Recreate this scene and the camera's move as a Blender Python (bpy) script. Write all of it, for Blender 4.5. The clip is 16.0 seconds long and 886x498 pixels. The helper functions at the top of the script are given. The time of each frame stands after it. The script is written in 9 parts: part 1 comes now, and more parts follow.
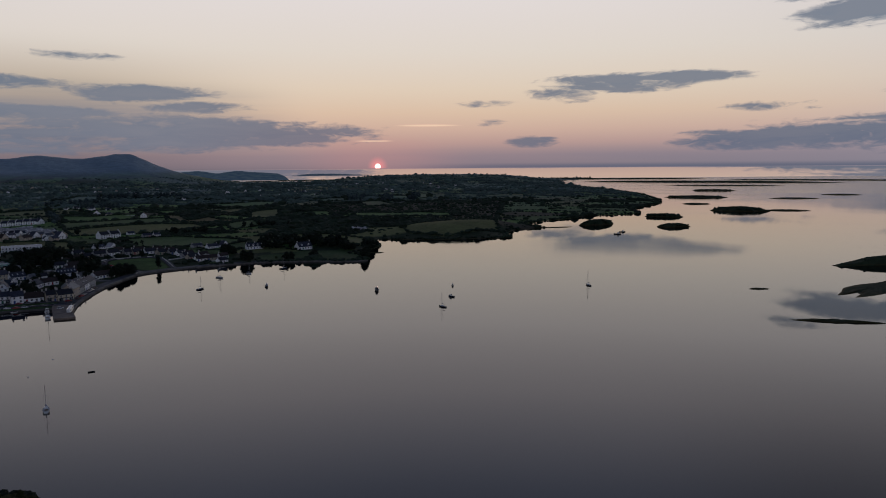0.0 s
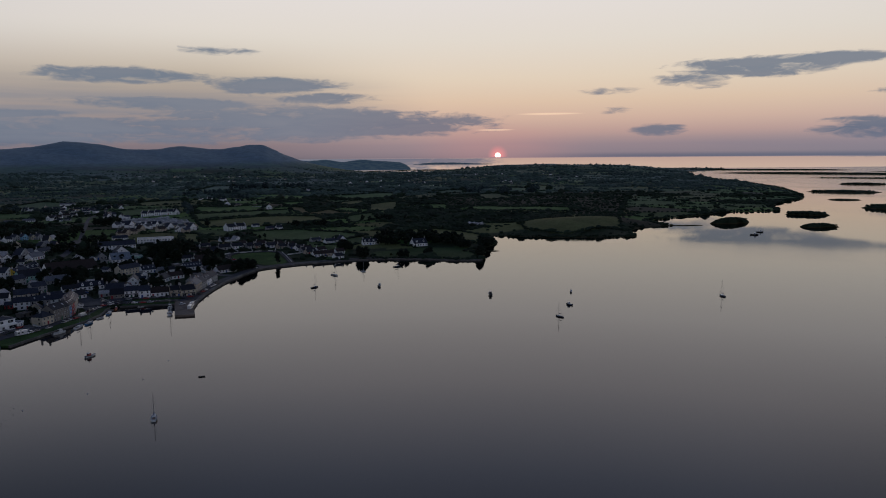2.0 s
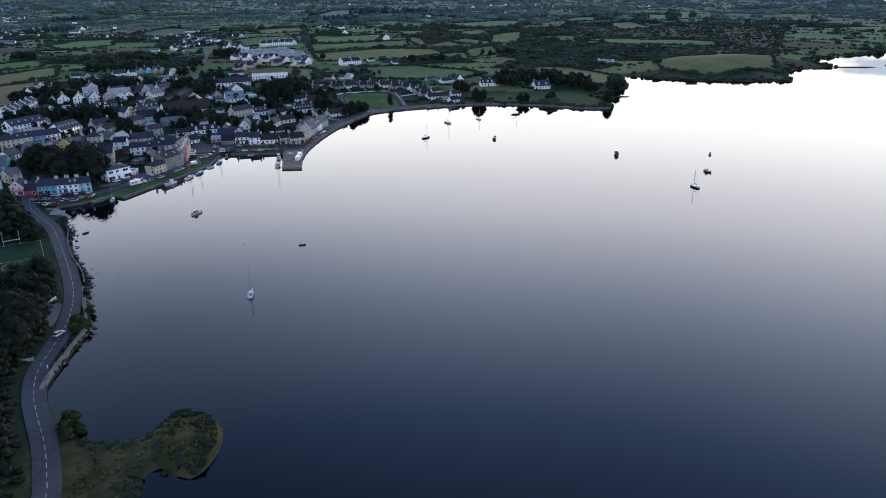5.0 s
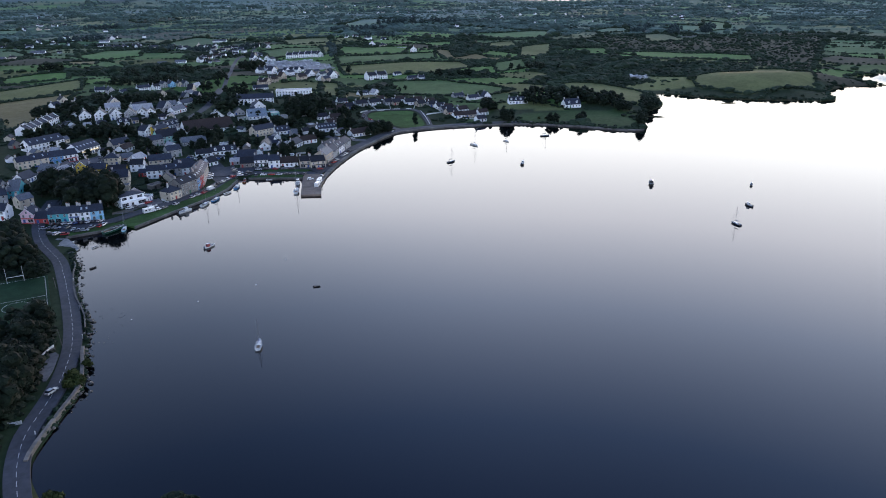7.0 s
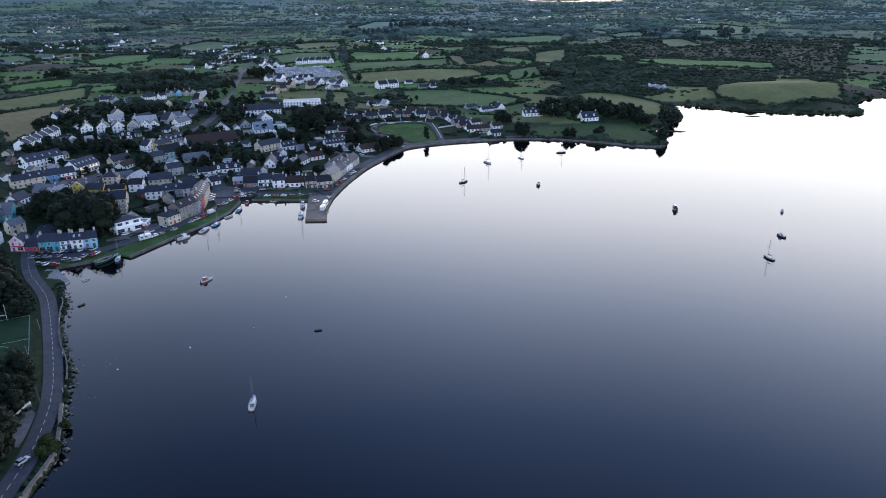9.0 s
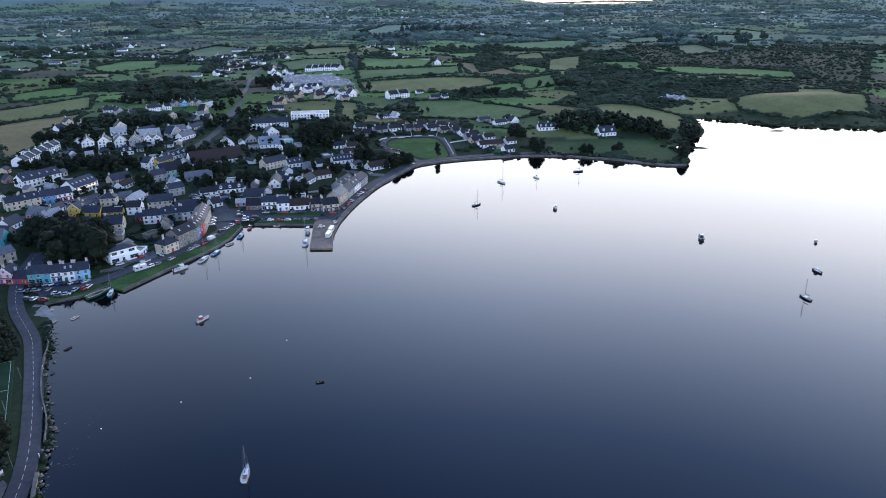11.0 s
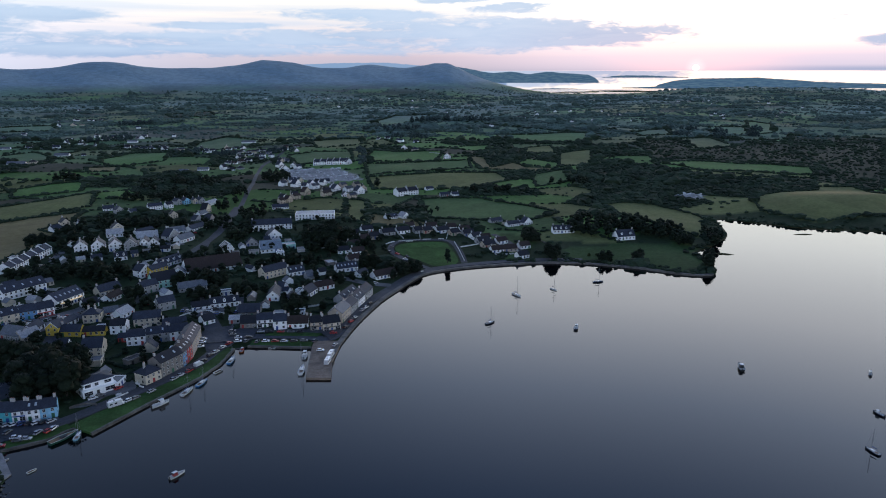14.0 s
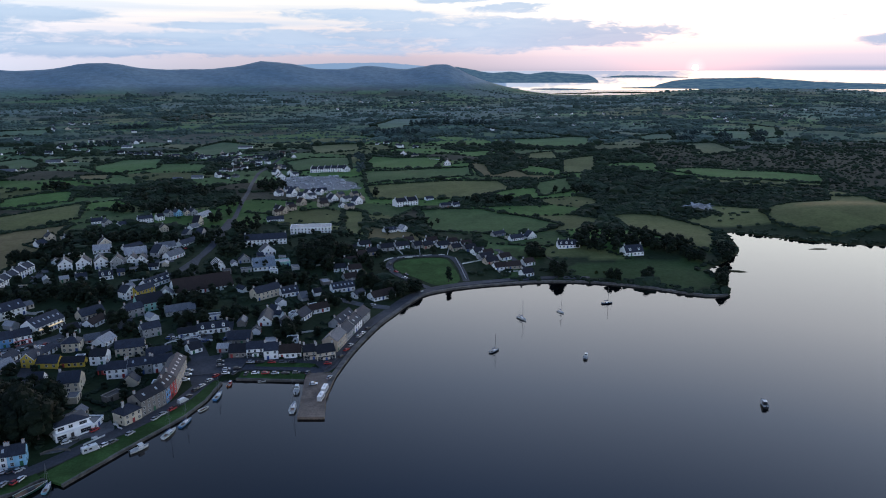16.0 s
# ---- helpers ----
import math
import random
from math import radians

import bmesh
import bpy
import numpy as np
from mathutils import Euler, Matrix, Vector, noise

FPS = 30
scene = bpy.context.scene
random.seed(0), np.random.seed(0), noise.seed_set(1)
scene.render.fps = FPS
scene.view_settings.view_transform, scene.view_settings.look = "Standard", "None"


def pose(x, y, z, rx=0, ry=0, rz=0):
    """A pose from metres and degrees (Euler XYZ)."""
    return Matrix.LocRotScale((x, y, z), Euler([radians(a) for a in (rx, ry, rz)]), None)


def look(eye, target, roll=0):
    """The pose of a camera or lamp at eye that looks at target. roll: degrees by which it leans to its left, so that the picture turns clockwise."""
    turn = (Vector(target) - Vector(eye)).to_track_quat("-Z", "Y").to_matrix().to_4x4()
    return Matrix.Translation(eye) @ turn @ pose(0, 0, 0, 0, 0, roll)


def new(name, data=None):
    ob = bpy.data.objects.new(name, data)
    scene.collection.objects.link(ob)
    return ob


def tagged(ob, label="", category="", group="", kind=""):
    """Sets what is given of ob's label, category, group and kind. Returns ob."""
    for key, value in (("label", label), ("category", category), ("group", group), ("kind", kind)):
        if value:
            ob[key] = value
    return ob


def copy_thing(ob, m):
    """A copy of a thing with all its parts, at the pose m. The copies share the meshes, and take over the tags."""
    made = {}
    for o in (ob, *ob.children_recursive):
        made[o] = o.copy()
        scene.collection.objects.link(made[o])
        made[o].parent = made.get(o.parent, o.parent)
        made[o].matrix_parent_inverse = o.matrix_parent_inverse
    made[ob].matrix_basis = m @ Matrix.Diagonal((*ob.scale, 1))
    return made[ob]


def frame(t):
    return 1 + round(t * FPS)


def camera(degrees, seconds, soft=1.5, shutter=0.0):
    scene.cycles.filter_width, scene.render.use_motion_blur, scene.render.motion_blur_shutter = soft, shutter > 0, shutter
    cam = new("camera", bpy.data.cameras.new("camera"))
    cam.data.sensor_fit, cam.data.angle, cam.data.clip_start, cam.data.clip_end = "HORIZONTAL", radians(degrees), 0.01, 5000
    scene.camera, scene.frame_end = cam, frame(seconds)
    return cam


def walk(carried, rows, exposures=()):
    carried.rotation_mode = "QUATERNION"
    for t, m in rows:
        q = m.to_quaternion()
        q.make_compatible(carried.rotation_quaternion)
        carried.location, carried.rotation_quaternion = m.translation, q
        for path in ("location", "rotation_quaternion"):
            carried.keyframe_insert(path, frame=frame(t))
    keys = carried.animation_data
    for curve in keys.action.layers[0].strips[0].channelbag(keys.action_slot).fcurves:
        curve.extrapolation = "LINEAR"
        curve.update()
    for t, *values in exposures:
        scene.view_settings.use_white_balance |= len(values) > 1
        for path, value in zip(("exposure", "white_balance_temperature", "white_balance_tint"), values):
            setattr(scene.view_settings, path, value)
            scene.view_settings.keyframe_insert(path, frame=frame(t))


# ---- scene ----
# The camera: a drone that climbs and flies ahead over the bay.
cam = camera(63.9, 16.0, soft=1.0)


def drone(x, y, z, az, down, lean):
    return pose(x, y, z, 90 - down, 0, -az) @ pose(0, 0, 0, 0, 0, lean)


walk(cam, [
    (0.0, drone(-0.4, 208.7, 95.3, 24.21, 6.72, -0.43)),
    (0.5, drone(2.3, 214.5, 96.9, 23.24, 6.63, -0.42)),
    (1.0, drone(5.1, 220.2, 98.8, 20.68, 6.61, -0.38)),
    (1.5, drone(7.7, 225.9, 100.6, 17.98, 6.98, -0.40)),
    (2.0, drone(10.3, 231.7, 102.4, 14.62, 7.53, -0.43)),
    (2.5, drone(12.7, 237.8, 104.2, 12.18, 9.68, -0.44)),
    (3.0, drone(14.7, 244.0, 106.0, 10.32, 12.93, -0.53)),
    (3.5, drone(16.6, 250.3, 107.9, 8.35, 16.08, -0.59)),
    (4.0, drone(18.3, 256.8, 109.9, 6.52, 19.57, -0.70)),
    (4.2, drone(18.9, 259.4, 110.7, 6.01, 20.66, -0.70)),
    (4.5, drone(19.8, 263.0, 112.0, 5.40, 21.20, -0.68)),
    (5.0, drone(21.0, 269.0, 114.0, 4.60, 21.25, -0.62)),
    (5.8, drone(22.5, 278.5, 117.3, 3.50, 21.00, -0.54)),
    (6.5, drone(23.5, 287.0, 120.1, 2.71, 20.84, -0.50)),
    (7.0, drone(23.9, 293.7, 122.0, 2.42, 20.80, -0.51)),
    (8.0, drone(24.5, 307.1, 125.9, 1.93, 20.83, -0.46)),
    (9.0, drone(24.8, 320.6, 129.8, 1.47, 20.84, -0.40)),
    (10.2, drone(24.7, 336.6, 134.5, 0.95, 20.84, -0.36)),
    (11.2, drone(24.4, 350.0, 138.3, 0.53, 20.80, -0.32)),
    (11.5, drone(24.3, 354.1, 139.5, 0.40, 20.52, -0.31)),
    (12.0, drone(24.3, 360.9, 141.4, 0.14, 18.38, -0.28)),
    (12.5, drone(24.2, 367.6, 143.0, 0.01, 16.04, -0.24)),
    (13.0, drone(23.9, 374.5, 144.7, -0.03, 14.36, -0.18)),
    (13.5, drone(23.6, 381.2, 146.3, -0.03, 14.30, -0.18)),
    (14.5, drone(23.1, 394.6, 149.8, -0.02, 14.30, -0.19)),
    (15.5, drone(22.7, 408.1, 153.3, -0.01, 14.31, -0.19)),
    (16.0, drone(22.45, 414.8, 155.0, 0.0, 14.30, -0.20)),
], exposures=[(0.0,-0.60,6350,13),(2.0,-0.55,6300,11),(3.0,-0.10,6200,9),(3.5,0.48,6100,9),(4.2,1.25,5920,8),(6.5,1.78,5890,7),(9.0,1.97,5860,6),(11.5,2.2,5810,6),(12.0,2.1,5810,5),(12.5,1.74,5820,4),(13.2,1.14,5880,3),(16.0,1.14,5880,3)])

# ---- sky, sun ----
SUN_AZ, SUN_EL = 19.05, -0.06


class Nodes:
    """A small writer of node trees."""

    def __init__(self, tree):
        self.t = tree
        self.t.nodes.clear()

    def add(self, kind, **values):
        n = self.t.nodes.new(kind)
        for key, value in values.items():
            setattr(n, key, value)
        return n

    def link(self, a, b):
        self.t.links.new(a, b)

    def put(self, socket, value):
        if hasattr(value, "is_output"):
            self.link(value, socket)
        else:
            socket.default_value = value

    def m(self, op, a, b=0.0, c=0.0):
        n = self.add("ShaderNodeMath", operation=op)
        for s, v in zip(n.inputs, (a, b, c)):
            self.put(s, v)
        return n.outputs[0]

    def mix(self, f, a, b, how="MIX"):
        n = self.add("ShaderNodeMix", data_type="RGBA", blend_type=how)
        self.put(n.inputs[0], f)
        self.put(n.inputs[6], a if hasattr(a, "is_output") else (*a, 1))
        self.put(n.inputs[7], b if hasattr(b, "is_output") else (*b, 1))
        return n.outputs[2]

    def ramp(self, f, stops, ease="LINEAR"):
        n = self.add("ShaderNodeValToRGB")
        n.color_ramp.interpolation = ease
        e = n.color_ramp.elements
        while len(e) < len(stops):
            e.new(0.5)
        for s, (p, c) in zip(e, stops):
            s.position, s.color = p, ((*c, 1) if hasattr(c, "__len__") else (c, c, c, 1))
        self.put(n.inputs[0], f)
        return n.outputs[0]

    def between(self, v, a, b, lo=0.0, hi=1.0):
        n = self.add("ShaderNodeMapRange", interpolation_type="SMOOTHSTEP")
        for s, w in zip(n.inputs, (v, a, b, lo, hi)):
            self.put(s, w)
        return n.outputs[0]

    def xyz(self, x, y, z):
        n = self.add("ShaderNodeCombineXYZ")
        for s, v in zip(n.inputs, (x, y, z)):
            self.put(s, v)
        return n.outputs[0]

    def noise(self, at, scale, detail=3.0, rough=0.5, warp=0.0):
        n = self.add("ShaderNodeTexNoise")
        self.put(n.inputs["Vector"], at)
        for key, v in (("Scale", scale), ("Detail", detail), ("Roughness", rough), ("Distortion", warp)):
            n.inputs[key].default_value = v
        return n.outputs[0]


world = bpy.data.worlds.new("sunset_sky")
scene.world = world
world.use_nodes = True
w = Nodes(world.node_tree)
sep = w.add("ShaderNodeSeparateXYZ")
w.link(w.add("ShaderNodeTexCoord").outputs["Generated"], sep.inputs[0])
az = w.m("DEGREES", w.m("ARCTAN2", sep.outputs[0], sep.outputs[1]))
el = w.m("DEGREES", w.m("ARCSINE", sep.outputs[2]))
HORIZON = -0.2
up = w.m("ADD", w.m("ABSOLUTE", w.m("SUBTRACT", el, HORIZON)), w.between(el, HORIZON - 0.01, HORIZON - 0.09, 0.0, 2.6))
f = w.m("SQRT", w.m("DIVIDE", up, 90.0))
west = w.ramp(f, [(0.0, (0.27, 0.24, 0.28)), (0.105, (0.44, 0.345, 0.37)), (0.15, (0.69, 0.475, 0.425)), (0.183, (0.88, 0.62, 0.49)), (0.22, (1.02, 0.77, 0.56)),
                  (0.26, (1.08, 0.90, 0.69)), (0.316, (1.10, 1.00, 0.86)), (0.38, (1.13, 1.05, 0.99)), (0.45, (0.96, 0.90, 0.92)), (0.53, (0.50, 0.545, 0.70)), (0.62, (0.165, 0.235, 0.425)),
                  (0.70, (0.057, 0.094, 0.224)), (0.82, (0.040, 0.070, 0.188)), (1.0, (0.038, 0.066, 0.176))])
east = w.ramp(f, [(0.0, (0.76, 0.76, 0.86)), (0.3, (0.70, 0.72, 0.84)), (0.42, (0.32, 0.37, 0.50)), (0.54, (0.10, 0.14, 0.25)), (0.70, (0.06, 0.09, 0.18)), (1.0, (0.05, 0.078, 0.16))])
off = w.m("SUBTRACT", az, SUN_AZ)
side = w.between(w.m("COSINE", w.m("RADIANS", off)), 0.25, 1.0)
sky = w.mix(side, east, west)
# the upper sky is brightest above the sunset
lit = w.m("MULTIPLY", w.between(az, -20.0, 15.0, 0.0, 0.26), w.between(az, 60.0, 32.0))
dim = w.m("ADD", w.m("MULTIPLY", w.between(az, 8.0, -26.0, 0.0, 0.30), w.between(az, -115.0, -60.0)), w.m("MULTIPLY", w.between(az, 38.0, 58.0, 0.0, 0.24), w.between(az, 125.0, 90.0)))
lit = w.m("MULTIPLY", w.m("SUBTRACT", lit, dim), w.between(up, 12.0, 26.0))
lit = w.m("SUBTRACT", lit, w.m("MULTIPLY", w.between(az, 14.0, -6.0, 0.0, 0.32), w.m("MULTIPLY", w.between(az, -110.0, -60.0), w.between(up, 10.0, 5.0))))
sky = w.mix(1.0, sky, w.xyz(w.m("ADD", lit, 1.0), w.m("ADD", lit, 1.0), w.m("ADD", lit, 1.0)), "MULTIPLY")
cool = w.m("MULTIPLY", w.m("MULTIPLY", w.between(az, 14.0, -24.0), w.between(az, -115.0, -60.0)), w.between(up, 12.0, 24.0))
sky = w.mix(cool, sky, w.mix(1.0, sky, (0.88, 0.96, 1.06), "MULTIPLY"))
# the pink glow round the sun, low over the horizon
dist = w.m("SQRT", w.m("ADD", w.m("POWER", w.m("MULTIPLY", off, 0.28), 2.0), w.m("POWER", w.m("SUBTRACT", up, 0.6), 2.0)))
sky = w.mix(w.between(dist, 2.4, 0.0, 0.0, 0.38), sky, (0.90, 0.42, 0.38))

# clouds: long soft grey-blue banks
puff = w.noise(w.xyz(w.m("MULTIPLY", az, 0.17), w.m("MULTIPLY", up, 1.15), 3.7), 1.0, 6.0, 0.55, 0.6)
wisp = w.noise(w.xyz(w.m("MULTIPLY", az, 0.05), w.m("MULTIPLY", up, 0.9), 9.1), 1.0, 4.0, 0.5, 0.2)
mask = -9.0
for a0, e0, wa, we in ((3.5, 2.75, 14.0, 1.25), (-5.0, 2.3, 15.0, 0.95), (-21.5, 1.9, 13.0, 0.9), (-9.5, 6.1, 6.0, 0.6), (1.6, 5.5, 5.2, 0.75), (5.5, 4.7, 4.2, 0.5), (-6.5, 4.1, 6.5, 0.5),
                       (-27.4, 3.8, 4.5, 0.5), (-17.0, 3.3, 5.5, 0.3), (-34.0, 3.4, 6.0, 1.4), (38.0, 6.35, 6.0, 0.7), (42.5, 6.6, 4.2, 0.55), (34.0, 5.7, 2.6, 0.5),
                       (47.0, 1.9, 5.0, 0.8), (55.0, 2.2, 9.0, 1.1), (54.5, 10.2, 4.4, 0.9), (50.5, 11.6, 2.6, 0.4), (27.5, 4.95, 2.2, 0.3), (27.9, 3.45, 1.2, 0.26), (31.4, 1.95, 1.8, 0.4),
                       (48.5, 4.3, 3.2, 0.3), (-2.5, 8.0, 2.4, 0.3), (62.0, 5.0, 6.0, 0.5)):
    q = w.m("ADD", w.m("POWER", w.m("DIVIDE", w.m("SUBTRACT", az, a0), wa), 2.0), w.m("POWER", w.m("DIVIDE", w.m("SUBTRACT", up, e0), we), 2.0))
    mask = w.m("MAXIMUM", mask, w.m("MULTIPLY", w.m("SUBTRACT", 1.0, q), 1.0 if wa > 4 else 0.55))
curl = w.noise(w.xyz(w.m("MULTIPLY", az, 0.75), w.m("MULTIPLY", up, 2.4), 1.3), 1.0, 5.0, 0.55, 0.9)
mask = w.m("MINIMUM", w.m("MULTIPLY", mask, 1.5), 1.1)
lump = w.m("ADD", w.m("MULTIPLY", w.m("SUBTRACT", curl, 0.5), 2.6), w.m("ADD", w.m("MULTIPLY", w.m("SUBTRACT", puff, 0.5), 4.8), w.m("MULTIPLY", w.m("SUBTRACT", wisp, 0.5), 2.2)))
cover = w.between(w.m("ADD", mask, lump), -0.55, 1.05)
tone = w.mix(w.between(up, 1.0, 7.0), (0.125, 0.195, 0.300), (0.180, 0.250, 0.345))
tone = w.mix(w.between(puff, 0.35, 0.65, 0.0, 0.25), tone, (0.34, 0.34, 0.38))
sky = w.mix(w.m("MULTIPLY", cover, 0.88), sky, tone)
thin = w.m("MULTIPLY", w.between(az, 15.0, 2.0), w.m("MULTIPLY", w.between(up, 1.0, 1.7), w.between(up, 7.0, 4.0)))
sky = w.mix(w.m("MULTIPLY", thin, w.between(wisp, 0.3, 0.6, 0.32, 0.72)), sky, w.mix(0.5, tone, (0.42, 0.42, 0.46)))
# thin bright streaks above the sun
for a0, e0, wa, we in ((23.1, 3.35, 3.0, 0.10), (18.8, 2.15, 1.8, 0.08)):
    q = w.m("ADD", w.m("POWER", w.m("DIVIDE", w.m("SUBTRACT", az, a0), wa), 2.0), w.m("POWER", w.m("DIVIDE", w.m("SUBTRACT", up, e0), we), 2.0))
    sky = w.mix(w.between(q, 1.0, 0.0, 0.0, 0.6), sky, (1.5, 1.05, 0.72))
# a grey veil low over the sea, with the far shore as a darker line in it
veil = w.m("MULTIPLY", w.between(up, 2.1, 0.7), w.m("MULTIPLY", w.between(az, 8.0, 30.0, 0.25, 1.0), w.between(wisp, 0.25, 0.6, 0.55, 1.0)))
sky = w.mix(w.m("MULTIPLY", veil, 0.5), sky, (0.30, 0.29, 0.36))
shore = w.m("MULTIPLY", w.between(el, 0.22, HORIZON + 0.03), w.m("MULTIPLY", w.between(el, HORIZON - 0.03, HORIZON), w.between(az, 19.5, 30.0)))
sky = w.mix(w.m("MULTIPLY", shore, 0.7), sky, (0.13, 0.17, 0.25))
below = w.between(el, HORIZON - 0.02, HORIZON - 0.08)
sky = w.mix(w.m("MULTIPLY", below, 0.12), sky, (0.05, 0.06, 0.08))
sky = w.mix(w.between(el, -3.0, -6.0), sky, (0.03, 0.035, 0.045))


def skyline(*points):
    """A height line over the bearing, both in degrees."""
    return w.m("SUBTRACT", w.m("MULTIPLY", w.ramp(w.m("DIVIDE", w.m("ADD", az, 20.0), 80.0), [((a + 20) / 80, (e + 3) / 5) for a, e in points]), 5.0), 3.0)


def land(top, foot, left, right, soft=0.025):
    """Where far land lies between two height lines, its top uneven with trees and knolls."""
    top = w.m("ADD", top, w.m("MULTIPLY", w.m("SUBTRACT", w.noise(w.xyz(w.m("MULTIPLY", az, 2.2), 0.0, 5.5), 1.0, 5.0, 0.65), 0.5), 0.12))
    m = w.m("MULTIPLY", w.between(w.m("SUBTRACT", el, top), soft, -soft), w.between(w.m("SUBTRACT", el, foot), -soft, soft))
    return w.m("MULTIPLY", m, w.m("MULTIPLY", w.between(az, left - 0.1, left + 0.1), w.between(az, right + 0.1, right - 0.1)))


# the far distance over the water, haze put into its blues: a pale ridge, a headland, low spits and the outer shore
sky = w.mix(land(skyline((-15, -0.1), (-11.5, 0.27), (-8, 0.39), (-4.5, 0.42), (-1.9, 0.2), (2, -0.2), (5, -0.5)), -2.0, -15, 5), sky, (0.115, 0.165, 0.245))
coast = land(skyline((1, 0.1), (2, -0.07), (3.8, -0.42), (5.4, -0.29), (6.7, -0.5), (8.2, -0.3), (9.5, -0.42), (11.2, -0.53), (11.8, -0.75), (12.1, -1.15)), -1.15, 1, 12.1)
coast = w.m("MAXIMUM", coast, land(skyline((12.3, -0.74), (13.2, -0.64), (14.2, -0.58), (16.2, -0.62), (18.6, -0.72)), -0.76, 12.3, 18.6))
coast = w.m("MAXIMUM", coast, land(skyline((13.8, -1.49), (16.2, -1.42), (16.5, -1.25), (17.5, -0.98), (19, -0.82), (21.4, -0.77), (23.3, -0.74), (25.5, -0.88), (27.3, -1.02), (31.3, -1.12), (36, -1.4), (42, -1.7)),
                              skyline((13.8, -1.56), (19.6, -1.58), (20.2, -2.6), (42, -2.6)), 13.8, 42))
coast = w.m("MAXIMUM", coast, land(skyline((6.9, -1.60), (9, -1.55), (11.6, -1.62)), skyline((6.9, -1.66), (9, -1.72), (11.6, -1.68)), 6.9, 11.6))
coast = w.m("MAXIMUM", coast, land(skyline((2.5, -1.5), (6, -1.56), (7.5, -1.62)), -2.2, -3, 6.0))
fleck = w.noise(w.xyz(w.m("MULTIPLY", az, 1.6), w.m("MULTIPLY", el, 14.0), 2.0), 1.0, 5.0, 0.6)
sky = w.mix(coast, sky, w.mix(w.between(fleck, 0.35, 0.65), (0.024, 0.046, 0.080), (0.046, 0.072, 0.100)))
# the sun's disc
disc = w.m("SQRT", w.m("ADD", w.m("POWER", off, 2.0), w.m("POWER", w.m("SUBTRACT", el, SUN_EL), 2.0)))
above = w.between(el, HORIZON - 0.02, HORIZON + 0.04)
sky = w.mix(w.m("MULTIPLY", w.between(disc, 0.9, 0.15, 0.0, 0.7), above), sky, (1.35, 0.42, 0.42))
sky = w.mix(w.m("MULTIPLY", w.between(disc, 0.26, 0.19), above), sky, (4.2, 2.5, 2.1))
air = w.add("ShaderNodeTexSky", sky_type="NISHITA", sun_disc=False, sun_elevation=radians(0.5), sun_rotation=radians(SUN_AZ))
b1, b2 = w.add("ShaderNodeBackground"), w.add("ShaderNodeBackground")
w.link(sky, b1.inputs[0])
w.link(air.outputs[0], b2.inputs[0])
b1.inputs[1].default_value = 1.0
w.put(b2.inputs[1], w.m("MULTIPLY", w.m("SUBTRACT", 1.0, coast), 0.004))
both = w.add("ShaderNodeAddShader")
w.link(b1.outputs[0], both.inputs[0])
w.link(b2.outputs[0], both.inputs[1])
w.link(both.outputs[0], w.add("ShaderNodeOutputWorld").inputs[0])

lamp = bpy.data.lights.new("sun", "SUN")
lamp.energy, lamp.angle, lamp.color = 0.35, radians(0.6), (1.0, 0.52, 0.38)
sun = new("sun", lamp)
sun.matrix_world = look((math.sin(radians(SUN_AZ)) * 100, math.cos(radians(SUN_AZ)) * 100, 2.2), (0, 0, 0))


# ---- materials ----
def surface(name, colour, rough=0.8, spread=0.25, grain=0.5, big=0.05, bump=0.3, metal=0.0, spec=0.5, local=True, tint=None):
    """A procedural surface: colour with grain and stains at two scales, bump and a slight shift from object to object."""
    mat = bpy.data.materials.new(name)
    mat.use_nodes = True
    n = Nodes(mat.node_tree)
    at = n.add("ShaderNodeTexCoord").outputs["Object"] if local else n.add("ShaderNodeNewGeometry").outputs["Position"]
    fine, wide = n.noise(at, grain, 4.0, 0.6), n.noise(at, big, 3.0, 0.55, 0.5)
    base = colour if tint is None else tint(n)
    hue = n.mix(n.between(wide, 0.3, 0.7), tuple(c * (1 - spread) for c in colour), tuple(min(1, c * (1 + spread)) for c in colour)) if tint is None else n.mix(
        n.between(wide, 0.3, 0.7, 0.0, spread * 2), base, n.mix(1.0, base, (0.5, 0.5, 0.5), "MULTIPLY"))
    mid = n.noise(at, big * 4.3 + 0.02, 4.0, 0.6, 0.3)
    hue = n.mix(n.between(mid, 0.42, 0.66, 0.0, spread * 1.5), hue, n.mix(1.0, hue, (0.62, 0.64, 0.6), "MULTIPLY"))
    hue = n.mix(n.between(fine, 0.35, 0.7, 0.0, spread * 1.6), hue, n.mix(1.0, hue, (0.55, 0.55, 0.55), "MULTIPLY"))
    own = n.add("ShaderNodeObjectInfo").outputs["Random"]
    hue = n.mix(n.m("MULTIPLY", own, spread * 0.8), hue, n.mix(1.0, hue, (0.72, 0.70, 0.68), "MULTIPLY"))
    p = n.add("ShaderNodeBsdfPrincipled")
    n.link(hue, p.inputs["Base Color"])
    p.inputs["Metallic"].default_value = metal
    p.inputs["Specular IOR Level"].default_value = spec
    n.put(p.inputs["Roughness"], n.between(fine, 0.2, 0.8, rough * 0.85, min(1.0, rough * 1.1)))
    if bump:
        b = n.add("ShaderNodeBump")
        b.inputs["Strength"].default_value, b.inputs["Distance"].default_value = bump, 0.1
        n.link(fine, b.inputs["Height"])
        n.link(b.outputs[0], p.inputs["Normal"])
    n.link(p.outputs[0], n.add("ShaderNodeOutputMaterial").inputs[0])
    return mat


